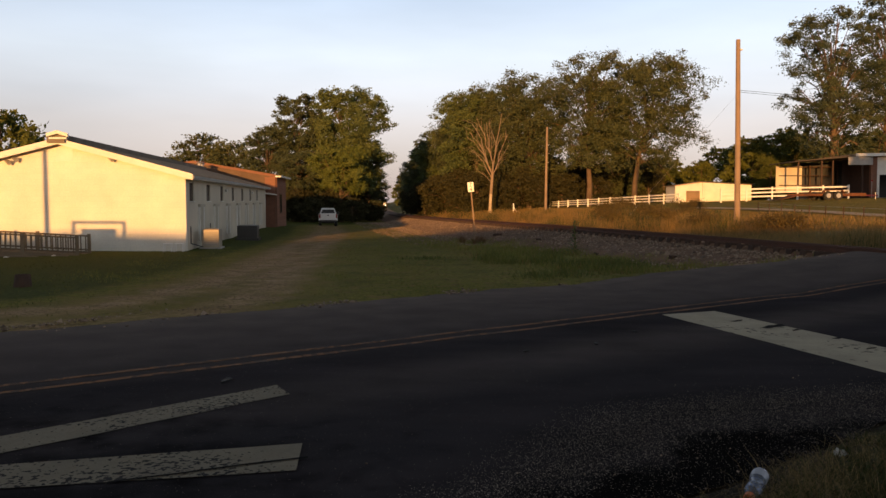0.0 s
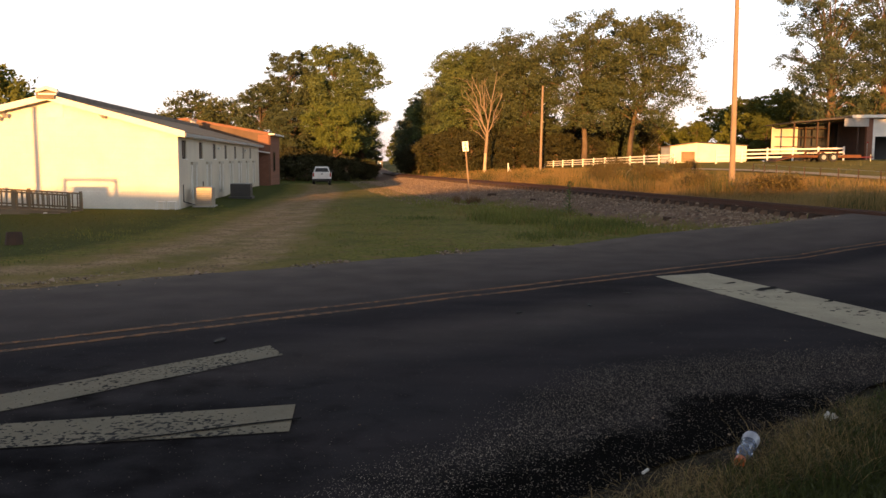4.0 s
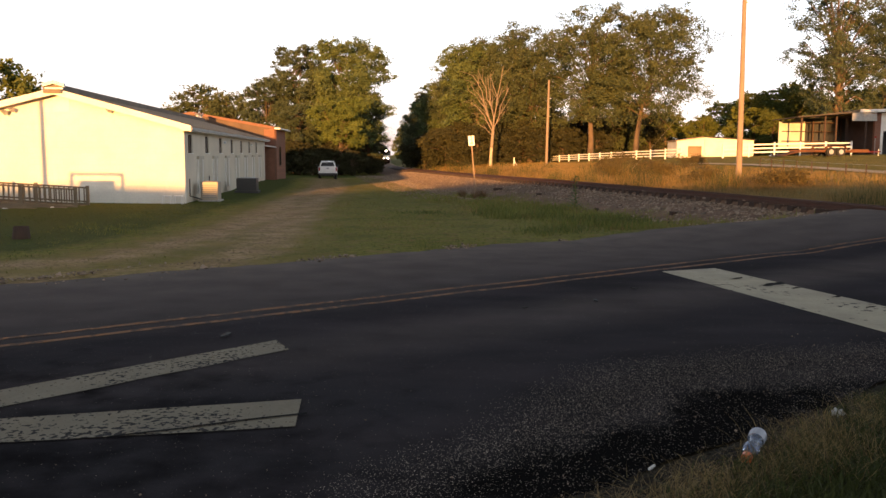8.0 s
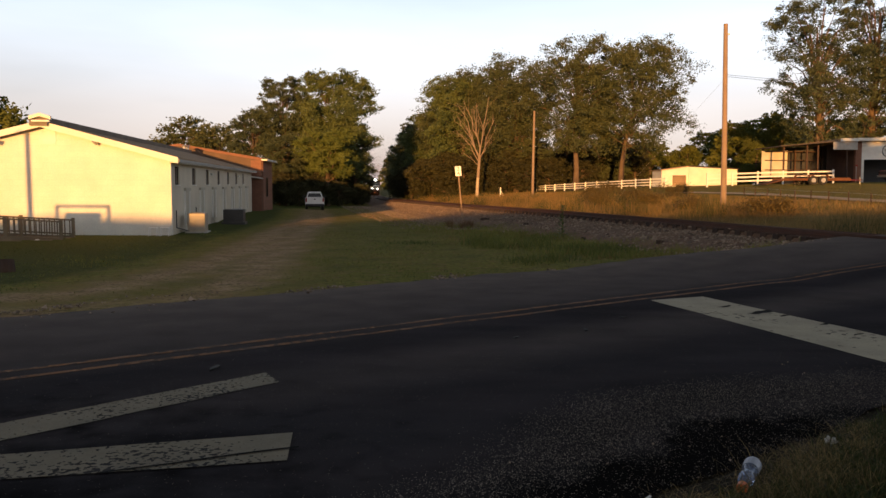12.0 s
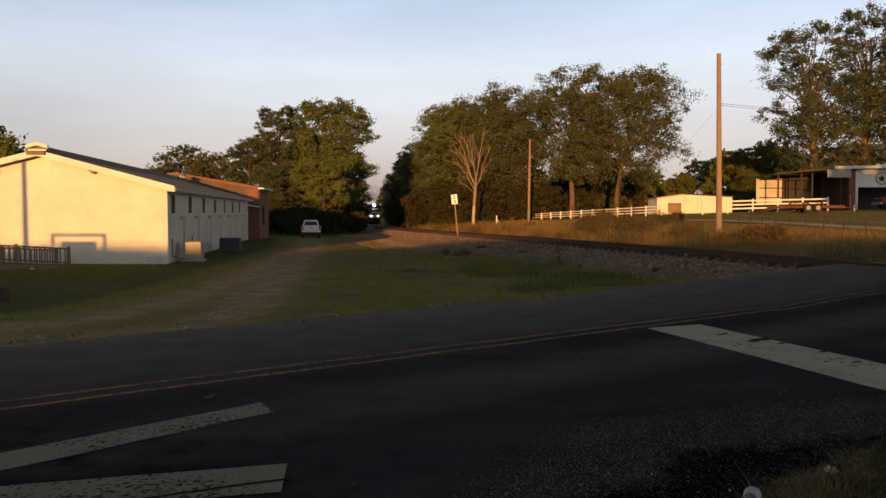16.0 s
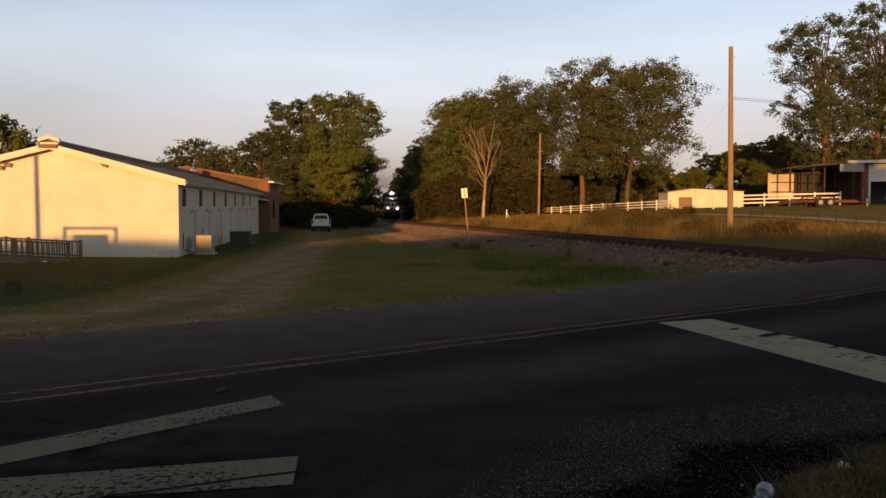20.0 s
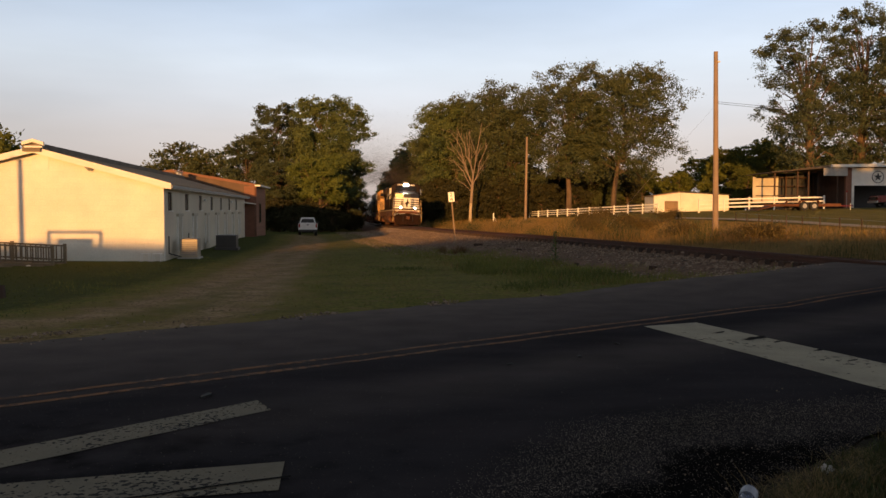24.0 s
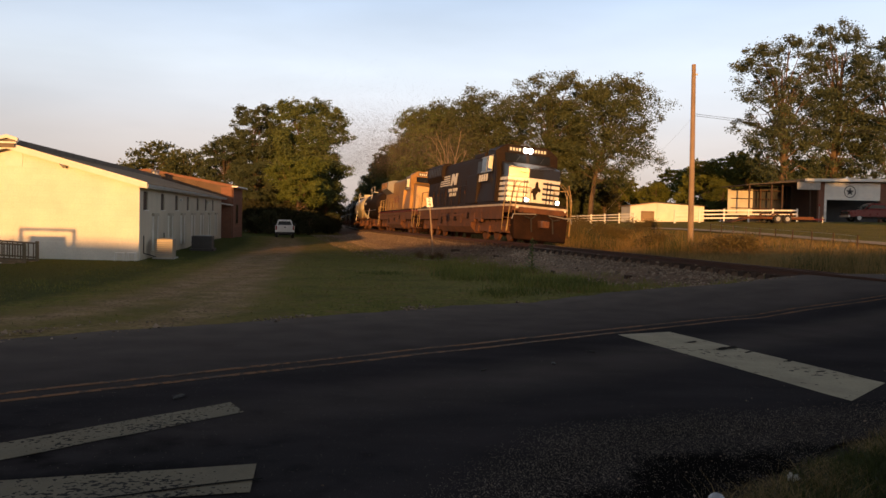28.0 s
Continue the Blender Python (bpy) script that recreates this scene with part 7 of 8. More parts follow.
def locomotive(body, nose_mat, roof_mat, sill_mat, label, lit, stripes):
    """A six-axle wide-cab road diesel; x forward, rail top at z = 0."""
    ob = root("diesel_locomotive", Matrix.Identity(4), label, "locomotive", "train")
    plan = lambda h, e: [(-10.5, -h), (9.3, -h), (e, -h + 0.2), (e, h - 0.2), (9.3, h), (-10.5, h)]
    part("underframe", prism(bmesh.new(), plan(1.5, 10.25), 1.30, 1.58, "z"), GRIME, ob)
    part("deck_sill", prism(bmesh.new(), plan(1.53, 10.3), 1.584, 1.675, "z"), sill_mat, ob, "pale sill stripe along the walkway")
    part("walkway", prism(bmesh.new(), plan(1.46, 10.22), 1.679, 1.79, "z"), BLACKP, ob)
    hood = boxes((-10.0, 4.75, -0.95, 0.95, 1.78, 4.32), bevel=0.08)
    part("hood", hood, body, ob)
    part("hood_roof", boxes((-9.9, 4.7, -0.86, 0.86, 4.322, 4.42), bevel=0.03), roof_mat, ob)
    fl = 1.16 if stripes else 1.5
    bm = prism(bmesh.new(), [(-0.96, 3.4), (-fl, 3.75), (-fl, 4.4), (-0.9, 4.58), (0.9, 4.58), (fl, 4.4), (fl, 3.75), (0.96, 3.4)], -9.9, -5.4, "x")
    rad = part("radiator", bm, body if stripes else roof_mat, ob)
    for s in (-1, 1):
        part("radiator_grille", boxes((-9.6, -5.7, s * fl - 0.015, s * fl + 0.015, 3.82, 4.34)), DARK, rad)
        for k in range(8):
            part("grille_rib", boxes((-9.5 + k * 0.5, -9.44 + k * 0.5, s * (fl + 0.02) - 0.015, s * (fl + 0.02) + 0.015, 3.82, 4.34)), body, rad)
    for k in range(11):
        x = -9.0 + 1.17 * k
        for s in (-1, 1):
            d = part("hood_door", boxes((x, x + 1.05, s * 0.953 - 0.012, s * 0.953 + 0.012, 1.95, 3.25), bevel=0.006), body, ob)
            part("latch", boxes((x + 0.92, x + 0.98, s * 0.975 - 0.012, s * 0.975 + 0.012, 2.5, 2.66)), GRIME, d)
    for s in (-1, 1):
        part("air_intake", boxes((2.6, 4.4, s * 0.97 - 0.03, s * 0.97 + 0.03, 3.45, 4.1), bevel=0.01), DARK, ob)
        part("equipment_cabinet", boxes((2.8, 4.72, s * 1.25 - 0.28, s * 1.25 + 0.28, 1.78, 3.3), bevel=0.05), body, ob)
    part("exhaust", boxes((-1.2, 0.0, -0.3, 0.3, 4.422, 4.62), bevel=0.03), GRIME, ob)
    part("dynamic_brake", boxes((1.6, 3.6, -0.95, 0.95, 4.3, 4.55), bevel=0.05), roof_mat, ob)
    # wide cab and nose
    cab = prism(bmesh.new(), [(4.76, 1.78), (8.05, 1.78), (8.1, 3.25), (7.72, 4.22), (7.68, 4.62), (4.76, 4.62)], -1.5, 1.5)
    for v in cab.verts:
        if v.co.z > 4.5:
            v.co.y *= 0.72
    bmesh.ops.bevel(cab, geom=cab.edges[:], offset=0.06, segments=2, affect="EDGES")
    cb = part("cab", cab, body, ob)
    half = [(8.0, 1.31), (9.12, 1.25), (9.36, 0.35)]
    plan_nose = [(x, -y) for x, y in half] + half[::-1]
    ns = prism(bmesh.new(), plan_nose, 1.78, 3.4, "z")
    for v in ns.verts:
        if v.co.z > 3.0:
            v.co.z = 3.4 + (9.36 - v.co.x) * 0.25
    bmesh.ops.bevel(ns, geom=ns.edges[:], offset=0.03, segments=2, affect="EDGES")
    nose = part("nose", ns, NOSEP if stripes else nose_mat, ob)

    def facing(k, z0, z1, out, trim=0.0):
        """A thin plate on one panel of the nose, k counting from the train's right side to its left."""
        p, q = Vector(plan_nose[k]), Vector(plan_nose[k + 1])
        d = (q - p).normalized()
        n = Vector((d.y, -d.x)) * out
        p, q = p + d * trim, q - d * trim
        return prism(bmesh.new(), [tuple(p - n * 0.2), tuple(q - n * 0.2), tuple(q + n), tuple(p + n)], z0, z1, "z")

    if stripes:
        for z in (1.94, 2.18, 2.42, 2.66, 2.90):
            for k in range(5):
                part("nose_stripe", facing(k, z - 0.07, z + 0.07, 0.02), STRIPE, nose)
        part("emblem_panel", boxes((9.37, 9.40, -0.35, 0.35, 1.88, 2.97), bevel=0.004), STRIPE, nose, "white panel with a dark emblem")
        part("emblem", prism(bmesh.new(), [(-0.05, 2.0), (0.08, 2.0), (0.05, 2.22), (0.14, 2.38), (0.24, 2.36), (0.26, 2.46), (0.14, 2.6), (0.1, 2.84), (0.0, 2.82), (-0.03, 2.56), (-0.16, 2.48), (-0.22, 2.26), (-0.12, 2.3)], 9.402, 9.412, "x"), BLACKP, nose)
    part("nose_top", prism(bmesh.new(), [(8.1, 3.722), (9.2, 3.447), (9.2, 3.46), (8.1, 3.735)], -0.9, 0.9), PLOUGH if stripes else nose_mat, nose)
    if stripes:
        # the panel's tan is the sun's reflection put into colour
        part("upper_nose_panel", facing(1, 3.0, 3.38, 0.03, 0.02), SUN_SHEEN, nose, "tan panel above the stripes, sun reflection put into its colour")
        part("nose_grab", rods([((9.36, -0.75, 3.22), (9.44, -0.42, 3.18)), ((9.26, -0.75, 3.22), (9.36, -0.75, 3.22)), ((9.34, -0.42, 3.18), (9.44, -0.42, 3.18))], 0.015), DARK, nose)
        for yy in (-0.62, -0.5, 0.5, 0.66):
            part("nose_post", rods([((9.6, yy, 1.78), (9.6, yy, 2.85))], 0.022), BLACKP, nose)
        for s in (-1, 1):
            arc = [(10.3, s * 1.46, 0.5), (10.36, s * 1.46, 1.5), (10.3, s * 1.36, 2.2), (10.1, s * 1.2, 2.62), (9.88, s * 1.05, 2.8)]
            part("corner_handrail", tube_path(bmesh.new(), arc, 0.02, 0.02, 6), HANDRAIL, ob)
            arc = [(10.42, s * 1.2, 1.2), (10.5, s * 1.24, 1.32), (10.44, s * 1.2, 2.0), (10.3, s * 1.1, 2.5), (10.1, s * 0.9, 2.74)]
            part("corner_handrail", tube_path(bmesh.new(), arc, 0.016, 0.016, 6), HANDRAIL, ob)
            part("hose_run", tube_path(bmesh.new(), [(10.62, s * 0.95, 1.38), (10.72, s * 0.8, 1.15), (10.74, s * 0.5, 1.08), (10.7, s * 0.25, 1.3)], 0.025, 0.025, 6), RUBBER, ob)
            part("uncoupling_lever", rods([((10.68, s * 0.3, 1.3), (10.68, s * 1.35, 1.22)), ((10.68, s * 1.35, 1.22), (10.68, s * 1.4, 1.0))], 0.02), GALV, ob)
            part("marker_lamp", boxes((10.38, 10.46, s * 1.12 - 0.05, s * 1.12 + 0.05, 1.5, 1.6), bevel=0.01), STRIPE, ob)
    for s in (-1, 1):
        bm = prism(bmesh.new(), [(7.93, 3.78), (7.97, 3.78), (7.80, 4.20), (7.76, 4.20)], s * 0.60 - 0.52, s * 0.60 + 0.52)
        ws = part("windscreen", bm, GLASS, cb)
        part("wiper", rods([((7.99, s * 0.6, 3.8), (7.88, s * 0.6 + 0.2, 4.08))], 0.012), DARK, ws)
        for x0, x1 in ((5.3, 6.15), (6.3, 7.15)):
            wn_ = part("side_window", boxes((x0, x1, s * 1.49 - 0.02, s * 1.49 + 0.03, 3.35, 4.02), bevel=0.01), GLASS, cb)
            part("window_frame", boxes((x0 - 0.04, x1 + 0.04, s * 1.52 - 0.012, s * 1.52 + 0.012, 3.29, 3.345)), GALV, wn_)
            part("window_frame", boxes((x0 - 0.04, x1 + 0.04, s * 1.52 - 0.012, s * 1.52 + 0.012, 4.025, 4.07)), GALV, wn_)
        part("number_board", boxes((7.70, 7.79, s * 0.63 - 0.32, s * 0.63 + 0.32, 4.28, 4.50), bevel=0.008), DARK, cb)
        for k in range(4):
            yy = s * 0.63 - 0.225 + 0.15 * k
            part("number_bar", boxes((7.79, 7.797, yy - 0.045, yy + 0.045, 4.32, 4.46)), STRIPE, cb)
        part("mirror", boxes((7.2, 7.25, s * 1.62 - 0.1, s * 1.62 + 0.1, 3.4, 4.0), bevel=0.01), STRIPE, cb)
    part("horn", rods([((5.2, 0.2, 4.75), (5.9, 0.2, 4.75)), ((5.2, -0.1, 4.75), (5.8, -0.1, 4.75)), ((5.4, 0, 4.6), (5.4, 0, 4.76))], 0.06), GALV, cb)
    part("antenna_dome", boxes((6.3, 6.8, -0.25, 0.25, 4.6, 4.72), bevel=0.05), STRIPE, cb)
    part("cooling_unit", boxes((4.9, 6.0, -0.6, 0.6, 4.6, 4.72), bevel=0.03), roof_mat, cb)
    # lamps
    for y in (-0.13, 0.13):
        bm = bmesh.new()
        rod(bm, (7.7, y, 4.38), (7.82, y, 4.38), 0.125, seg=14)
        hs = part("headlight", bm, DARK, cb)
        bm = bmesh.new()
        rod(bm, (7.82, y, 4.38), (7.83, y, 4.38), 0.1, seg=14)
        part("lens", bm, LAMP if lit else GLASS, hs)
    for y in (-0.74, 0.74):
        bm = bmesh.new()
        rod(bm, (10.25, y, 1.9), (10.4, y, 1.9), 0.12, seg=14)
        dl = part("ditch_light", bm, DARK, ob)
        bm = bmesh.new()
        rod(bm, (10.4, y, 1.9), (10.41, y, 1.9), 0.068, seg=14)
        part("lens", bm, LAMP if lit else GLASS, dl)
    # end platforms, plough, steps, rails
    for e in (-1, 1):
        part("anticlimber", boxes((e * 10.4 - 0.2, e * 10.4 + 0.2, -1.05, 1.05, 1.32, 1.57), bevel=0.03), GRIME, ob)
        bm = prism(bmesh.new(), [(10.30, 1.4), (10.45, 1.3), (10.62, 0.16), (10.5, 0.12), (10.1, 0.5), (10.1, 1.4)], -1.28, 1.28)
        bmesh.ops.bisect_plane(bm, geom=bm.verts[:] + bm.edges[:] + bm.faces[:], plane_co=(0, 0, 0), plane_no=(0, 1, 0))
        for v in bm.verts:
            if abs(v.co.y) < 0.01 and v.co.z < 1.2 and v.co.x > 10.3:
                v.co.x += 0.3
            if abs(v.co.y) > 1 and v.co.z < 0.4:
                v.co.y *= 0.94
        bmesh.ops.scale(bm, vec=(e, 1, 1), verts=bm.verts)
        bmesh.ops.recalc_face_normals(bm, faces=bm.faces)
        part("plough", bm, PLOUGH, ob)
        part("coupler", boxes((e * 10.9 - 0.35, e * 10.9 + 0.35, -0.16, 0.16, 0.72, 1.02), bevel=0.04), GRIME, ob)
        for s in (-1, 1):
            for k in range(4):
                part("step", boxes((e * 9.95 - 0.28, e * 9.95 + 0.28, s * 1.38 - 0.14, s * 1.38 + 0.14, 0.38 + 0.33 * k, 0.42 + 0.33 * k)), GRIME, ob)
            part("grab_rail", rods([((e * 9.62, s * 1.5, 0.5), (e * 9.62, s * 1.5, 2.75)), ((e * 10.3, s * 1.5, 0.45), (e * 10.42, s * 1.42, 2.0)), ((e * 10.42, s * 1.42, 2.0), (e * 10.2, s * 1.3, 2.75)), ((e * 10.2, s * 1.3, 2.75), (e * 9.62, s * 1.5, 2.75))], 0.02), HANDRAIL, ob)
        for s in (-1, 1):
            part("end_rail", rods([((e * 10.4, s * 0.55, 2.45), (e * 10.4, s * 1.2, 2.45)), ((e * 10.4, s * 0.55, 1.78), (e * 10.4, s * 0.55, 2.45))], 0.02), HANDRAIL, ob)
        for s in (-1, 1):
            part("air_hose", rods([((e * 10.65, s * 0.5, 1.1), (e * 10.85, s * 0.5, 0.5))], 0.03), RUBBER, ob)
    for s in (-1, 1):
        part("side_rail", rods([((-9.6, s * 1.46, 2.78), (4.6, s * 1.46, 2.78))], 0.02), HANDRAIL if not stripes else BLACKP, ob)
        for k in range(9):
            part("stanchion", rods([((-9.4 + 1.72 * k, s * 1.46, 1.78), (-9.4 + 1.72 * k, s * 1.46, 2.78))], 0.02), HANDRAIL if not stripes else BLACKP, ob)
        if stripes:
            for k in range(5):
                part("side_stripe", boxes((-6.4 + 0.08 * k, -3.7 - 0.04 * k, s * 0.97 - 0.01, s * 0.972 + 0.01, 3.10 + 0.135 * k, 3.175 + 0.135 * k)), STRIPE, ob)
            part("side_emblem", prism(bmesh.new(), [(-3.55, 3.08), (-3.1, 3.08), (-2.95, 3.42), (-2.6, 3.08), (-2.1, 3.08), (-1.9, 3.76), (-2.35, 3.76), (-2.5, 3.46), (-2.8, 3.76), (-3.3, 3.76)], s * 0.97 - 0.008, s * 0.972 + 0.012), STRIPE, ob, "white emblem on the hood")
            for k in range(8):
                part("letter_bar", boxes((-3.9 + 0.29 * k, -3.7 + 0.29 * k, s * 0.975 - 0.008, s * 0.975 + 0.012, 2.68, 2.88)), STRIPE, ob)
                if k < 6:
                    part("letter_bar", boxes((-3.6 + 0.29 * k, -3.4 + 0.29 * k, s * 0.975 - 0.008, s * 0.975 + 0.012, 2.42, 2.62)), STRIPE, ob)
            for k in range(4):
                part("number_bar", boxes((5.0 + 0.42 * k, 5.28 + 0.42 * k, s * 1.52 - 0.008, s * 1.52 + 0.01, 2.86, 3.2)), STRIPE, cb)
        else:
            for k in range(9):
                part("letter_bar", boxes((-4.6 + 0.8 * k, -4.1 + 0.8 * k, s * 0.97 - 0.01, s * 0.972 + 0.012, 2.5, 3.05)), REDP, ob)
    # tank, reservoirs, trucks
    tank = prism(bmesh.new(), [(-1.45, 1.4), (-1.45, 0.6), (-1.15, 0.3), (1.15, 0.3), (1.45, 0.6), (1.45, 1.4)], -3.9, 4.0, "x")
    part("fuel_tank", tank, GRIME, ob)
    for s in (-1, 1):
        part("air_reservoir", rods([((-2.9, s * 1.36, 1.2), (2.2, s * 1.36, 1.2))], 0.16, 10), GRIME, ob)
        for k in range(9):
            x = -3.0 + 1.05 * k + 0.2 * math.sin(k * 5.1)
            wd, lo = 0.22 + 0.16 * abs(math.sin(k * 3.7)), 0.72 + 0.3 * abs(math.sin(k * 2.3))
            part("equipment_box", boxes((x, x + wd * 1.6, s * 1.42 - 0.08, s * 1.42 + 0.06, lo, 1.38), bevel=0.02), GRIME if k % 3 else PLOUGH, ob)
        part("side_skirt", boxes((-9.6, 9.6, s * 1.47 - 0.012, s * 1.47 + 0.012, 0.98, 1.42)), GRIME, ob)
        for k in range(5):
            x = 4.6 + 1.0 * k
            part("brake_pipe", tube_path(bmesh.new(), [(x, s * 1.3, 1.4), (x + 0.12, s * 1.34, 1.05), (x + 0.4, s * 1.3, 0.88)], 0.03, 0.03, 5), PLOUGH, ob)
        part("piping", rods([((-6.5, s * 1.42, 1.34), (8.5, s * 1.42, 1.34))], 0.035), GRIME, ob)
    rolling = WHEELS if lit else None
    rail_truck(ob, 6.7, 3, GRIME, 0.52, rolling)
    rail_truck(ob, -6.7, 3, GRIME, 0.52, rolling)
    return ob


def tank_car(paint, label, dome=True):
    ob = root("tank_car", Matrix.Identity(4), label, "tank car", "train")
    bm = bmesh.new()
    prof = [(-7.75, 0.35), (-7.65, 0.8), (-7.4, 1.15), (-7.0, 1.38), (-6.4, 1.47), (6.4, 1.47), (7.0, 1.38), (7.4, 1.15), (7.65, 0.8), (7.75, 0.35)]
    n = 28
    rings = [[bm.verts.new((x, r * math.cos(k * math.tau / n), 2.62 + r * math.sin(k * math.tau / n))) for k in range(n)] for x, r in prof]
    for p, q in zip(rings, rings[1:]):
        for k in range(n):
            bm.faces.new((p[k], p[(k + 1) % n], q[(k + 1) % n], q[k])).smooth = True
    bm.faces.new(rings[0])
    bm.faces.new(rings[-1])
    bmesh.ops.recalc_face_normals(bm, faces=bm.faces)
    part("tank_shell", bm, paint, ob)
    for x in (-4.6, 0, 4.6):
        bm = bmesh.new()
        rod(bm, (x - 0.05, 0, 2.62), (x + 0.05, 0, 2.62), 1.485, seg=28, caps=False)
        part("weld_band", bm, paint, ob)
    for e in (-1, 1):
        part("sill", boxes((e * 6.9 - 1.7, e * 6.9 + 1.7, -0.4, 0.4, 0.85, 1.25), bevel=0.02), GRIME, ob)
    if dome:
        bm = bmesh.new()
        rod(bm, (0, 0, 4.02), (0, 0, 4.42), 0.62, seg=18)
        part("dome", bm, paint, ob)
    part("walkway", boxes((-1.6, 1.6, -1.15, -0.72, 3.98, 4.03), (-1.6, 1.6, 0.72, 1.15, 3.98, 4.03)), GALV, ob)
    part("platform_rail", rods([((-1.6, -1.15, 4.0), (-1.6, -1.15, 4.6)), ((1.6, -1.15, 4.0), (1.6, -1.15, 4.6)), ((-1.6, -1.15, 4.6), (1.6, -1.15, 4.6)), ((-1.6, 1.15, 4.0), (-1.6, 1.15, 4.6)), ((1.6, 1.15, 4.0), (1.6, 1.15, 4.6)), ((-1.6, 1.15, 4.6), (1.6, 1.15, 4.6))], 0.025), GALV, ob)
    for s in (-1, 1):
        part("ladder", rods([((0.3, s * 1.55, 1.1), (0.3, s * 1.2, 4.0)), ((-0.3, s * 1.55, 1.1), (-0.3, s * 1.2, 4.0))] + [((-0.3, s * (1.55 - 0.35 * k / 9), 1.1 + 0.32 * k), (0.3, s * (1.55 - 0.35 * k / 9), 1.1 + 0.32 * k)) for k in range(10)], 0.02), GALV, ob)
        part("side_rail", rods([((-7.4, s * 1.52, 2.0), (7.4, s * 1.52, 2.0))], 0.02), GALV, ob)
        part("stencil_bar", boxes((-5.4, -3.4, s * 1.48 - 0.006, s * 1.48 + 0.006, 2.7, 2.95)), STRIPE if paint is BLACKP else BLACKP, ob)
    for e in (-1, 1):
        part("end_platform", boxes((e * 8.2 - 0.4, e * 8.2 + 0.4, -1.35, 1.35, 1.26, 1.32)), GRIME, ob)
        part("end_rail", rods([((e * 8.55, -1.3, 1.3), (e * 8.55, -1.3, 2.3)), ((e * 8.55, 1.3, 1.3), (e * 8.55, 1.3, 2.3)), ((e * 8.55, -1.3, 2.3), (e * 8.55, 1.3, 2.3))], 0.03), HANDRAIL, ob)
        part("coupler", boxes((e * 8.9 - 0.4, e * 8.9 + 0.4, -0.16, 0.16, 0.72, 1.02), bevel=0.04), GRIME, ob)
        rail_truck(ob, e * 6.2, 2, GRIME, 0.46)
    return ob


# ---- put the place together ----
build_ground()
build_road()
build_track()
build_hall()
build_brick()
condenser("condenser_unit", 0.62, 1.8, 0.66, 0.8, 0.76, BEIGE, "beige square air conditioner unit beside the wall")
condenser("condenser_unit", 1.05, 9.7, 0.95, 0.95, 0.66, CHARCOAL, "dark grey air conditioner unit beside the wall")
build_ramp()
build_poles()
build_fence()
build_yard()
trailer()
# scaled unevenly so its size fits the camera's view
pickup(pose(-10.3, 72.5, 0.0, 0, 0, 98.5) @ Matrix.Diagonal((0.86, 0.84, 0.88, 1)), TRUCKP, "white pickup truck on the grass, scaled to fit the view")
pickup(pose(46.2, 77.0, float(land(46, 77)) + 0.0, 0, 0, 176), REDP, "dark red pickup truck parked before the garage")
litter()
debris()
for bx, by, bw, bh, bs in ((14.5, 34.9, 1.2, 0.55, 1), (15.8, 36.4, 0.9, 0.42, 2), (12.6, 47, 1.2, 0.75, 3), (12.3, 60, 1.4, 0.85, 4), (15.2, 70, 1.5, 1.0, 5), (14.0, 55, 1.3, 0.8, 6), (11.0, 52, 1.2, 0.7, 7), (13.0, 40, 1.2, 0.55, 8), (17.6, 58, 1.3, 0.8, 9)):
    bank_bush(bx, by, bw, bh, bs)
build_trees()
dead_tree(5.7, 98.5)
build_shade_belt()
build_shadow_casters()
build_shade_trees()
scatter_stones()
build_grass()

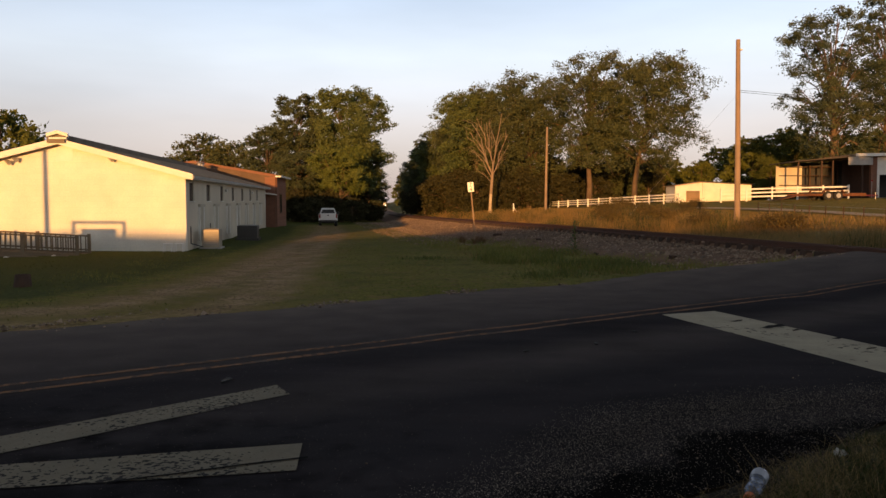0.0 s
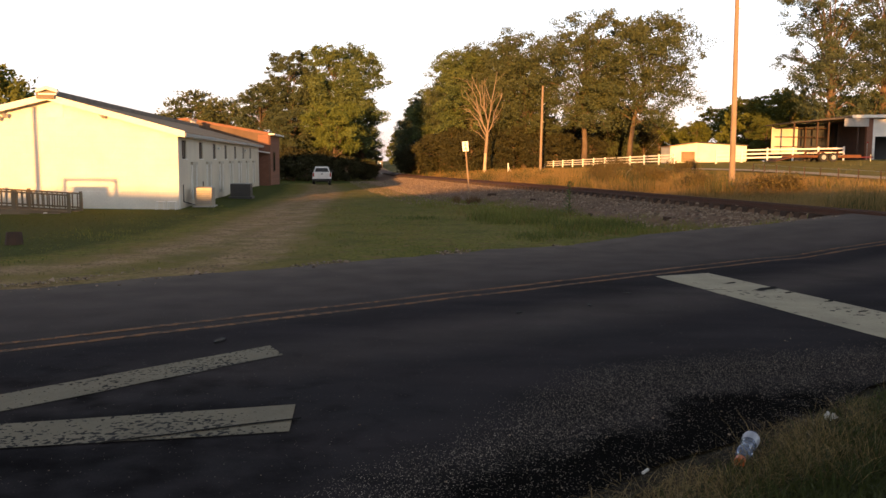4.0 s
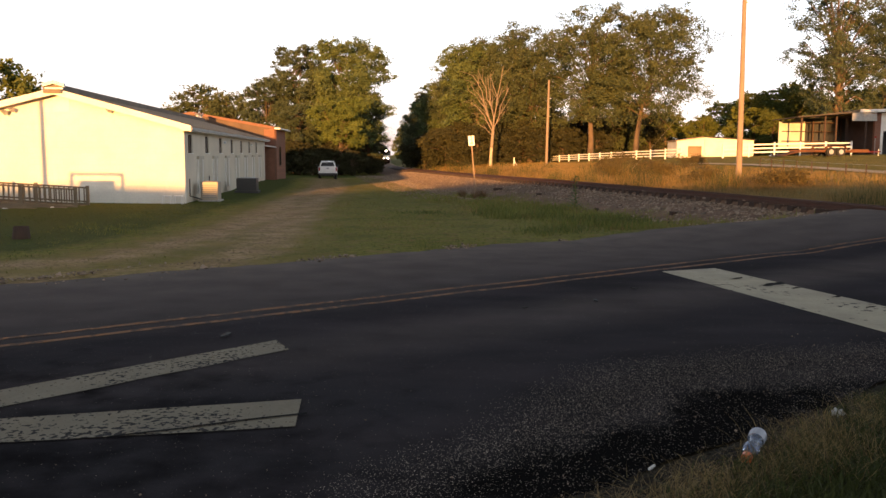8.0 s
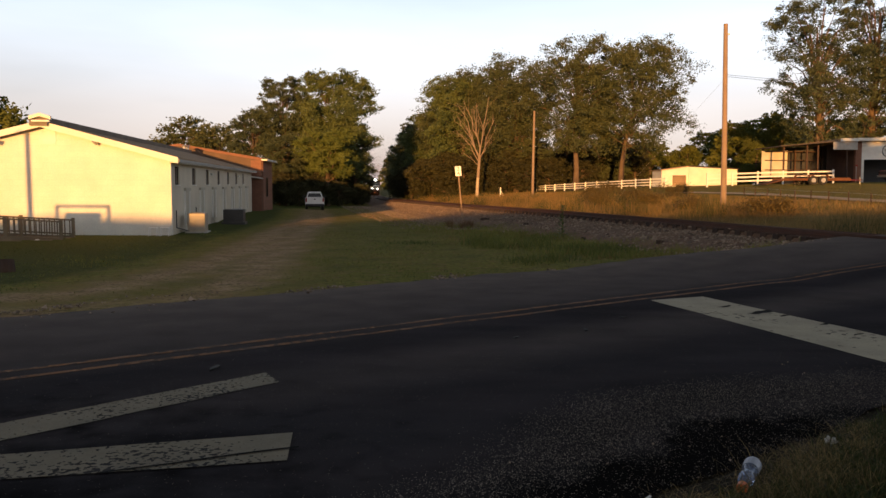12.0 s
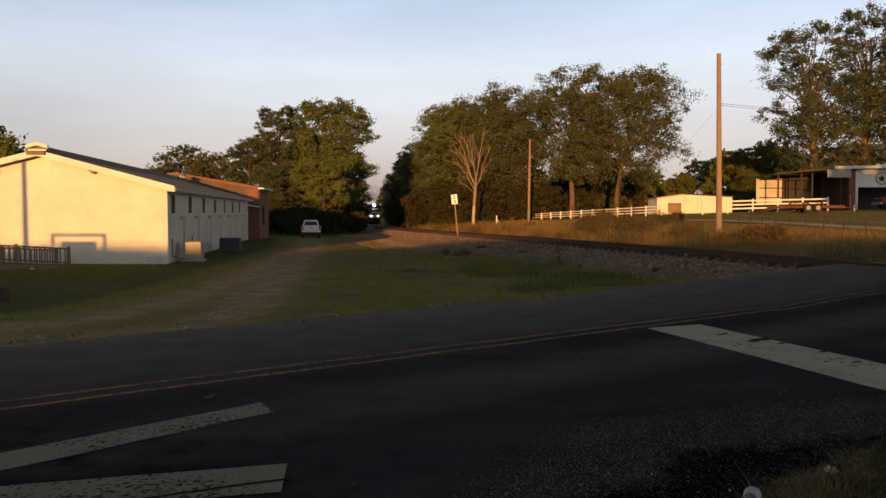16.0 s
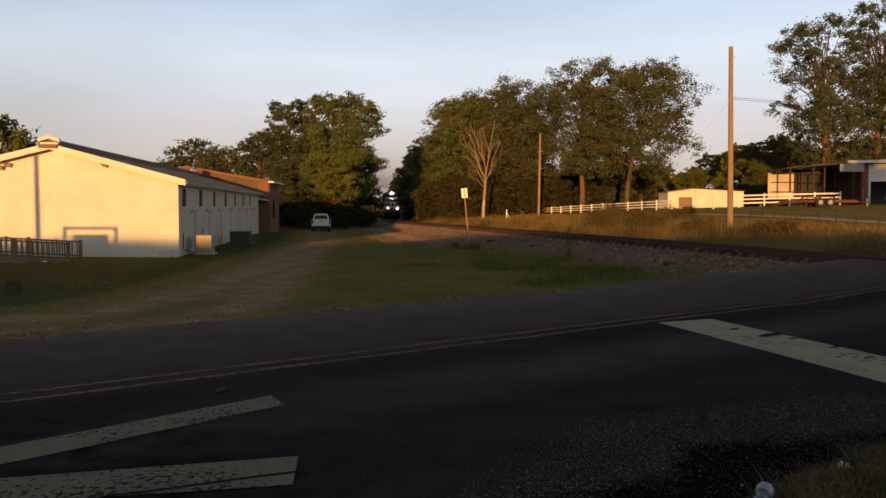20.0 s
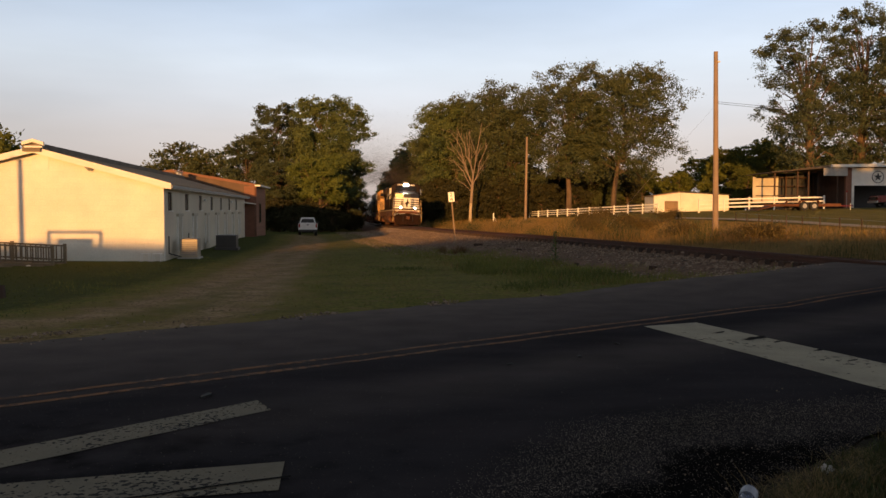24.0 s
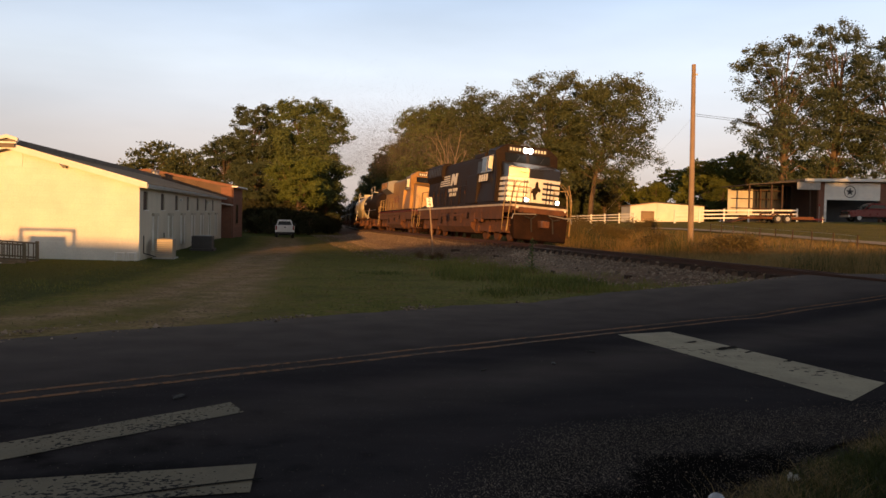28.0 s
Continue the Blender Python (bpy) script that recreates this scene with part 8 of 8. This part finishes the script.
def exhaust_smoke():
    """A thin brown-grey plume of soot specks that trails behind and above the leading engine."""
    rng = np.random.default_rng(91)
    n = 170000
    back = 6 + 110 * rng.random(n) ** 0.8
    c = np.stack([-back, rng.normal(0, 1, n) * (1.3 + back * 0.055), 5.2 + back * 0.035 + np.abs(rng.normal(0, 1, n)) * (0.7 + back * 0.06)], 1)
    c[:, 2] += 0.8 * np.sin(back * 0.35) * rng.random(n)
    a, b = rng.normal(size=(n, 3)) * 0.0215, rng.normal(size=(n, 3)) * 0.0215
    v = np.stack([c, c + a, c + b], 1).reshape(-1, 3)
    ob = new("exhaust_smoke", quick_mesh("exhaust_smoke", v.tolist(), np.arange(n * 3).reshape(-1, 3).tolist(), SOOT))
    return tagged(ob, "thin brown-grey diesel exhaust smoke behind the engine", "smoke", kind="stuff")


smoke = exhaust_smoke()
lead = locomotive(BLACKP, BLACKP, BLACKP, SILL, "black wide-cab diesel locomotive with white nose stripes", True, True)
second = locomotive(ARMOUR, ARMOUR, GREYP, REDP, "yellow and grey wide-cab diesel locomotive", False, False)
cars = [tank_car(BLACKP, "black railway tank car with dusty sides"), tank_car(CREAM, "cream railway tank car streaked with grime")]
for k in range(7):
    cars.append(copy_thing(cars[0], Matrix.Identity(4)))

SPEED = 12.32
HEAD_END = float(np.interp(37.0, LINE[:, 1], ARC))


def motions():
    """The train rolls towards the road at an even pace."""
    behind = 9.25
    for n, thing in enumerate([lead, second] + cars):
        half = 11.2 if n < 2 else 9.25
        if n:
            behind += half
        rows = []
        for k in range(57):
            t = k * 0.5
            s = HEAD_END + SPEED * (28 - t) + behind
            g = 6.7 if n < 2 else 6.2
            x0, y0, z0, _ = track_pose(s - g)
            x1, y1, z1, _ = track_pose(s + g)
            a = math.degrees(math.atan2(y0 - y1, x0 - x1))
            c = cant((y0 + y1) / 2)
            rows.append((t, pose((x0 + x1) / 2, (y0 + y1) / 2, (z0 + z1) / 2 + 0.753 * math.sin(radians(c)), -c, 0, a)))
        walk(thing, rows)
        if thing is lead:
            walk(smoke, rows)
        behind += half
    for ws, ax, r in WHEELS:
        turn = math.degrees(SPEED / r)
        walk(ws, [(k / FPS, pose(ax, 0, r, 0, turn * k / FPS, 0)) for k in range(28 * FPS + 1)])


motions()
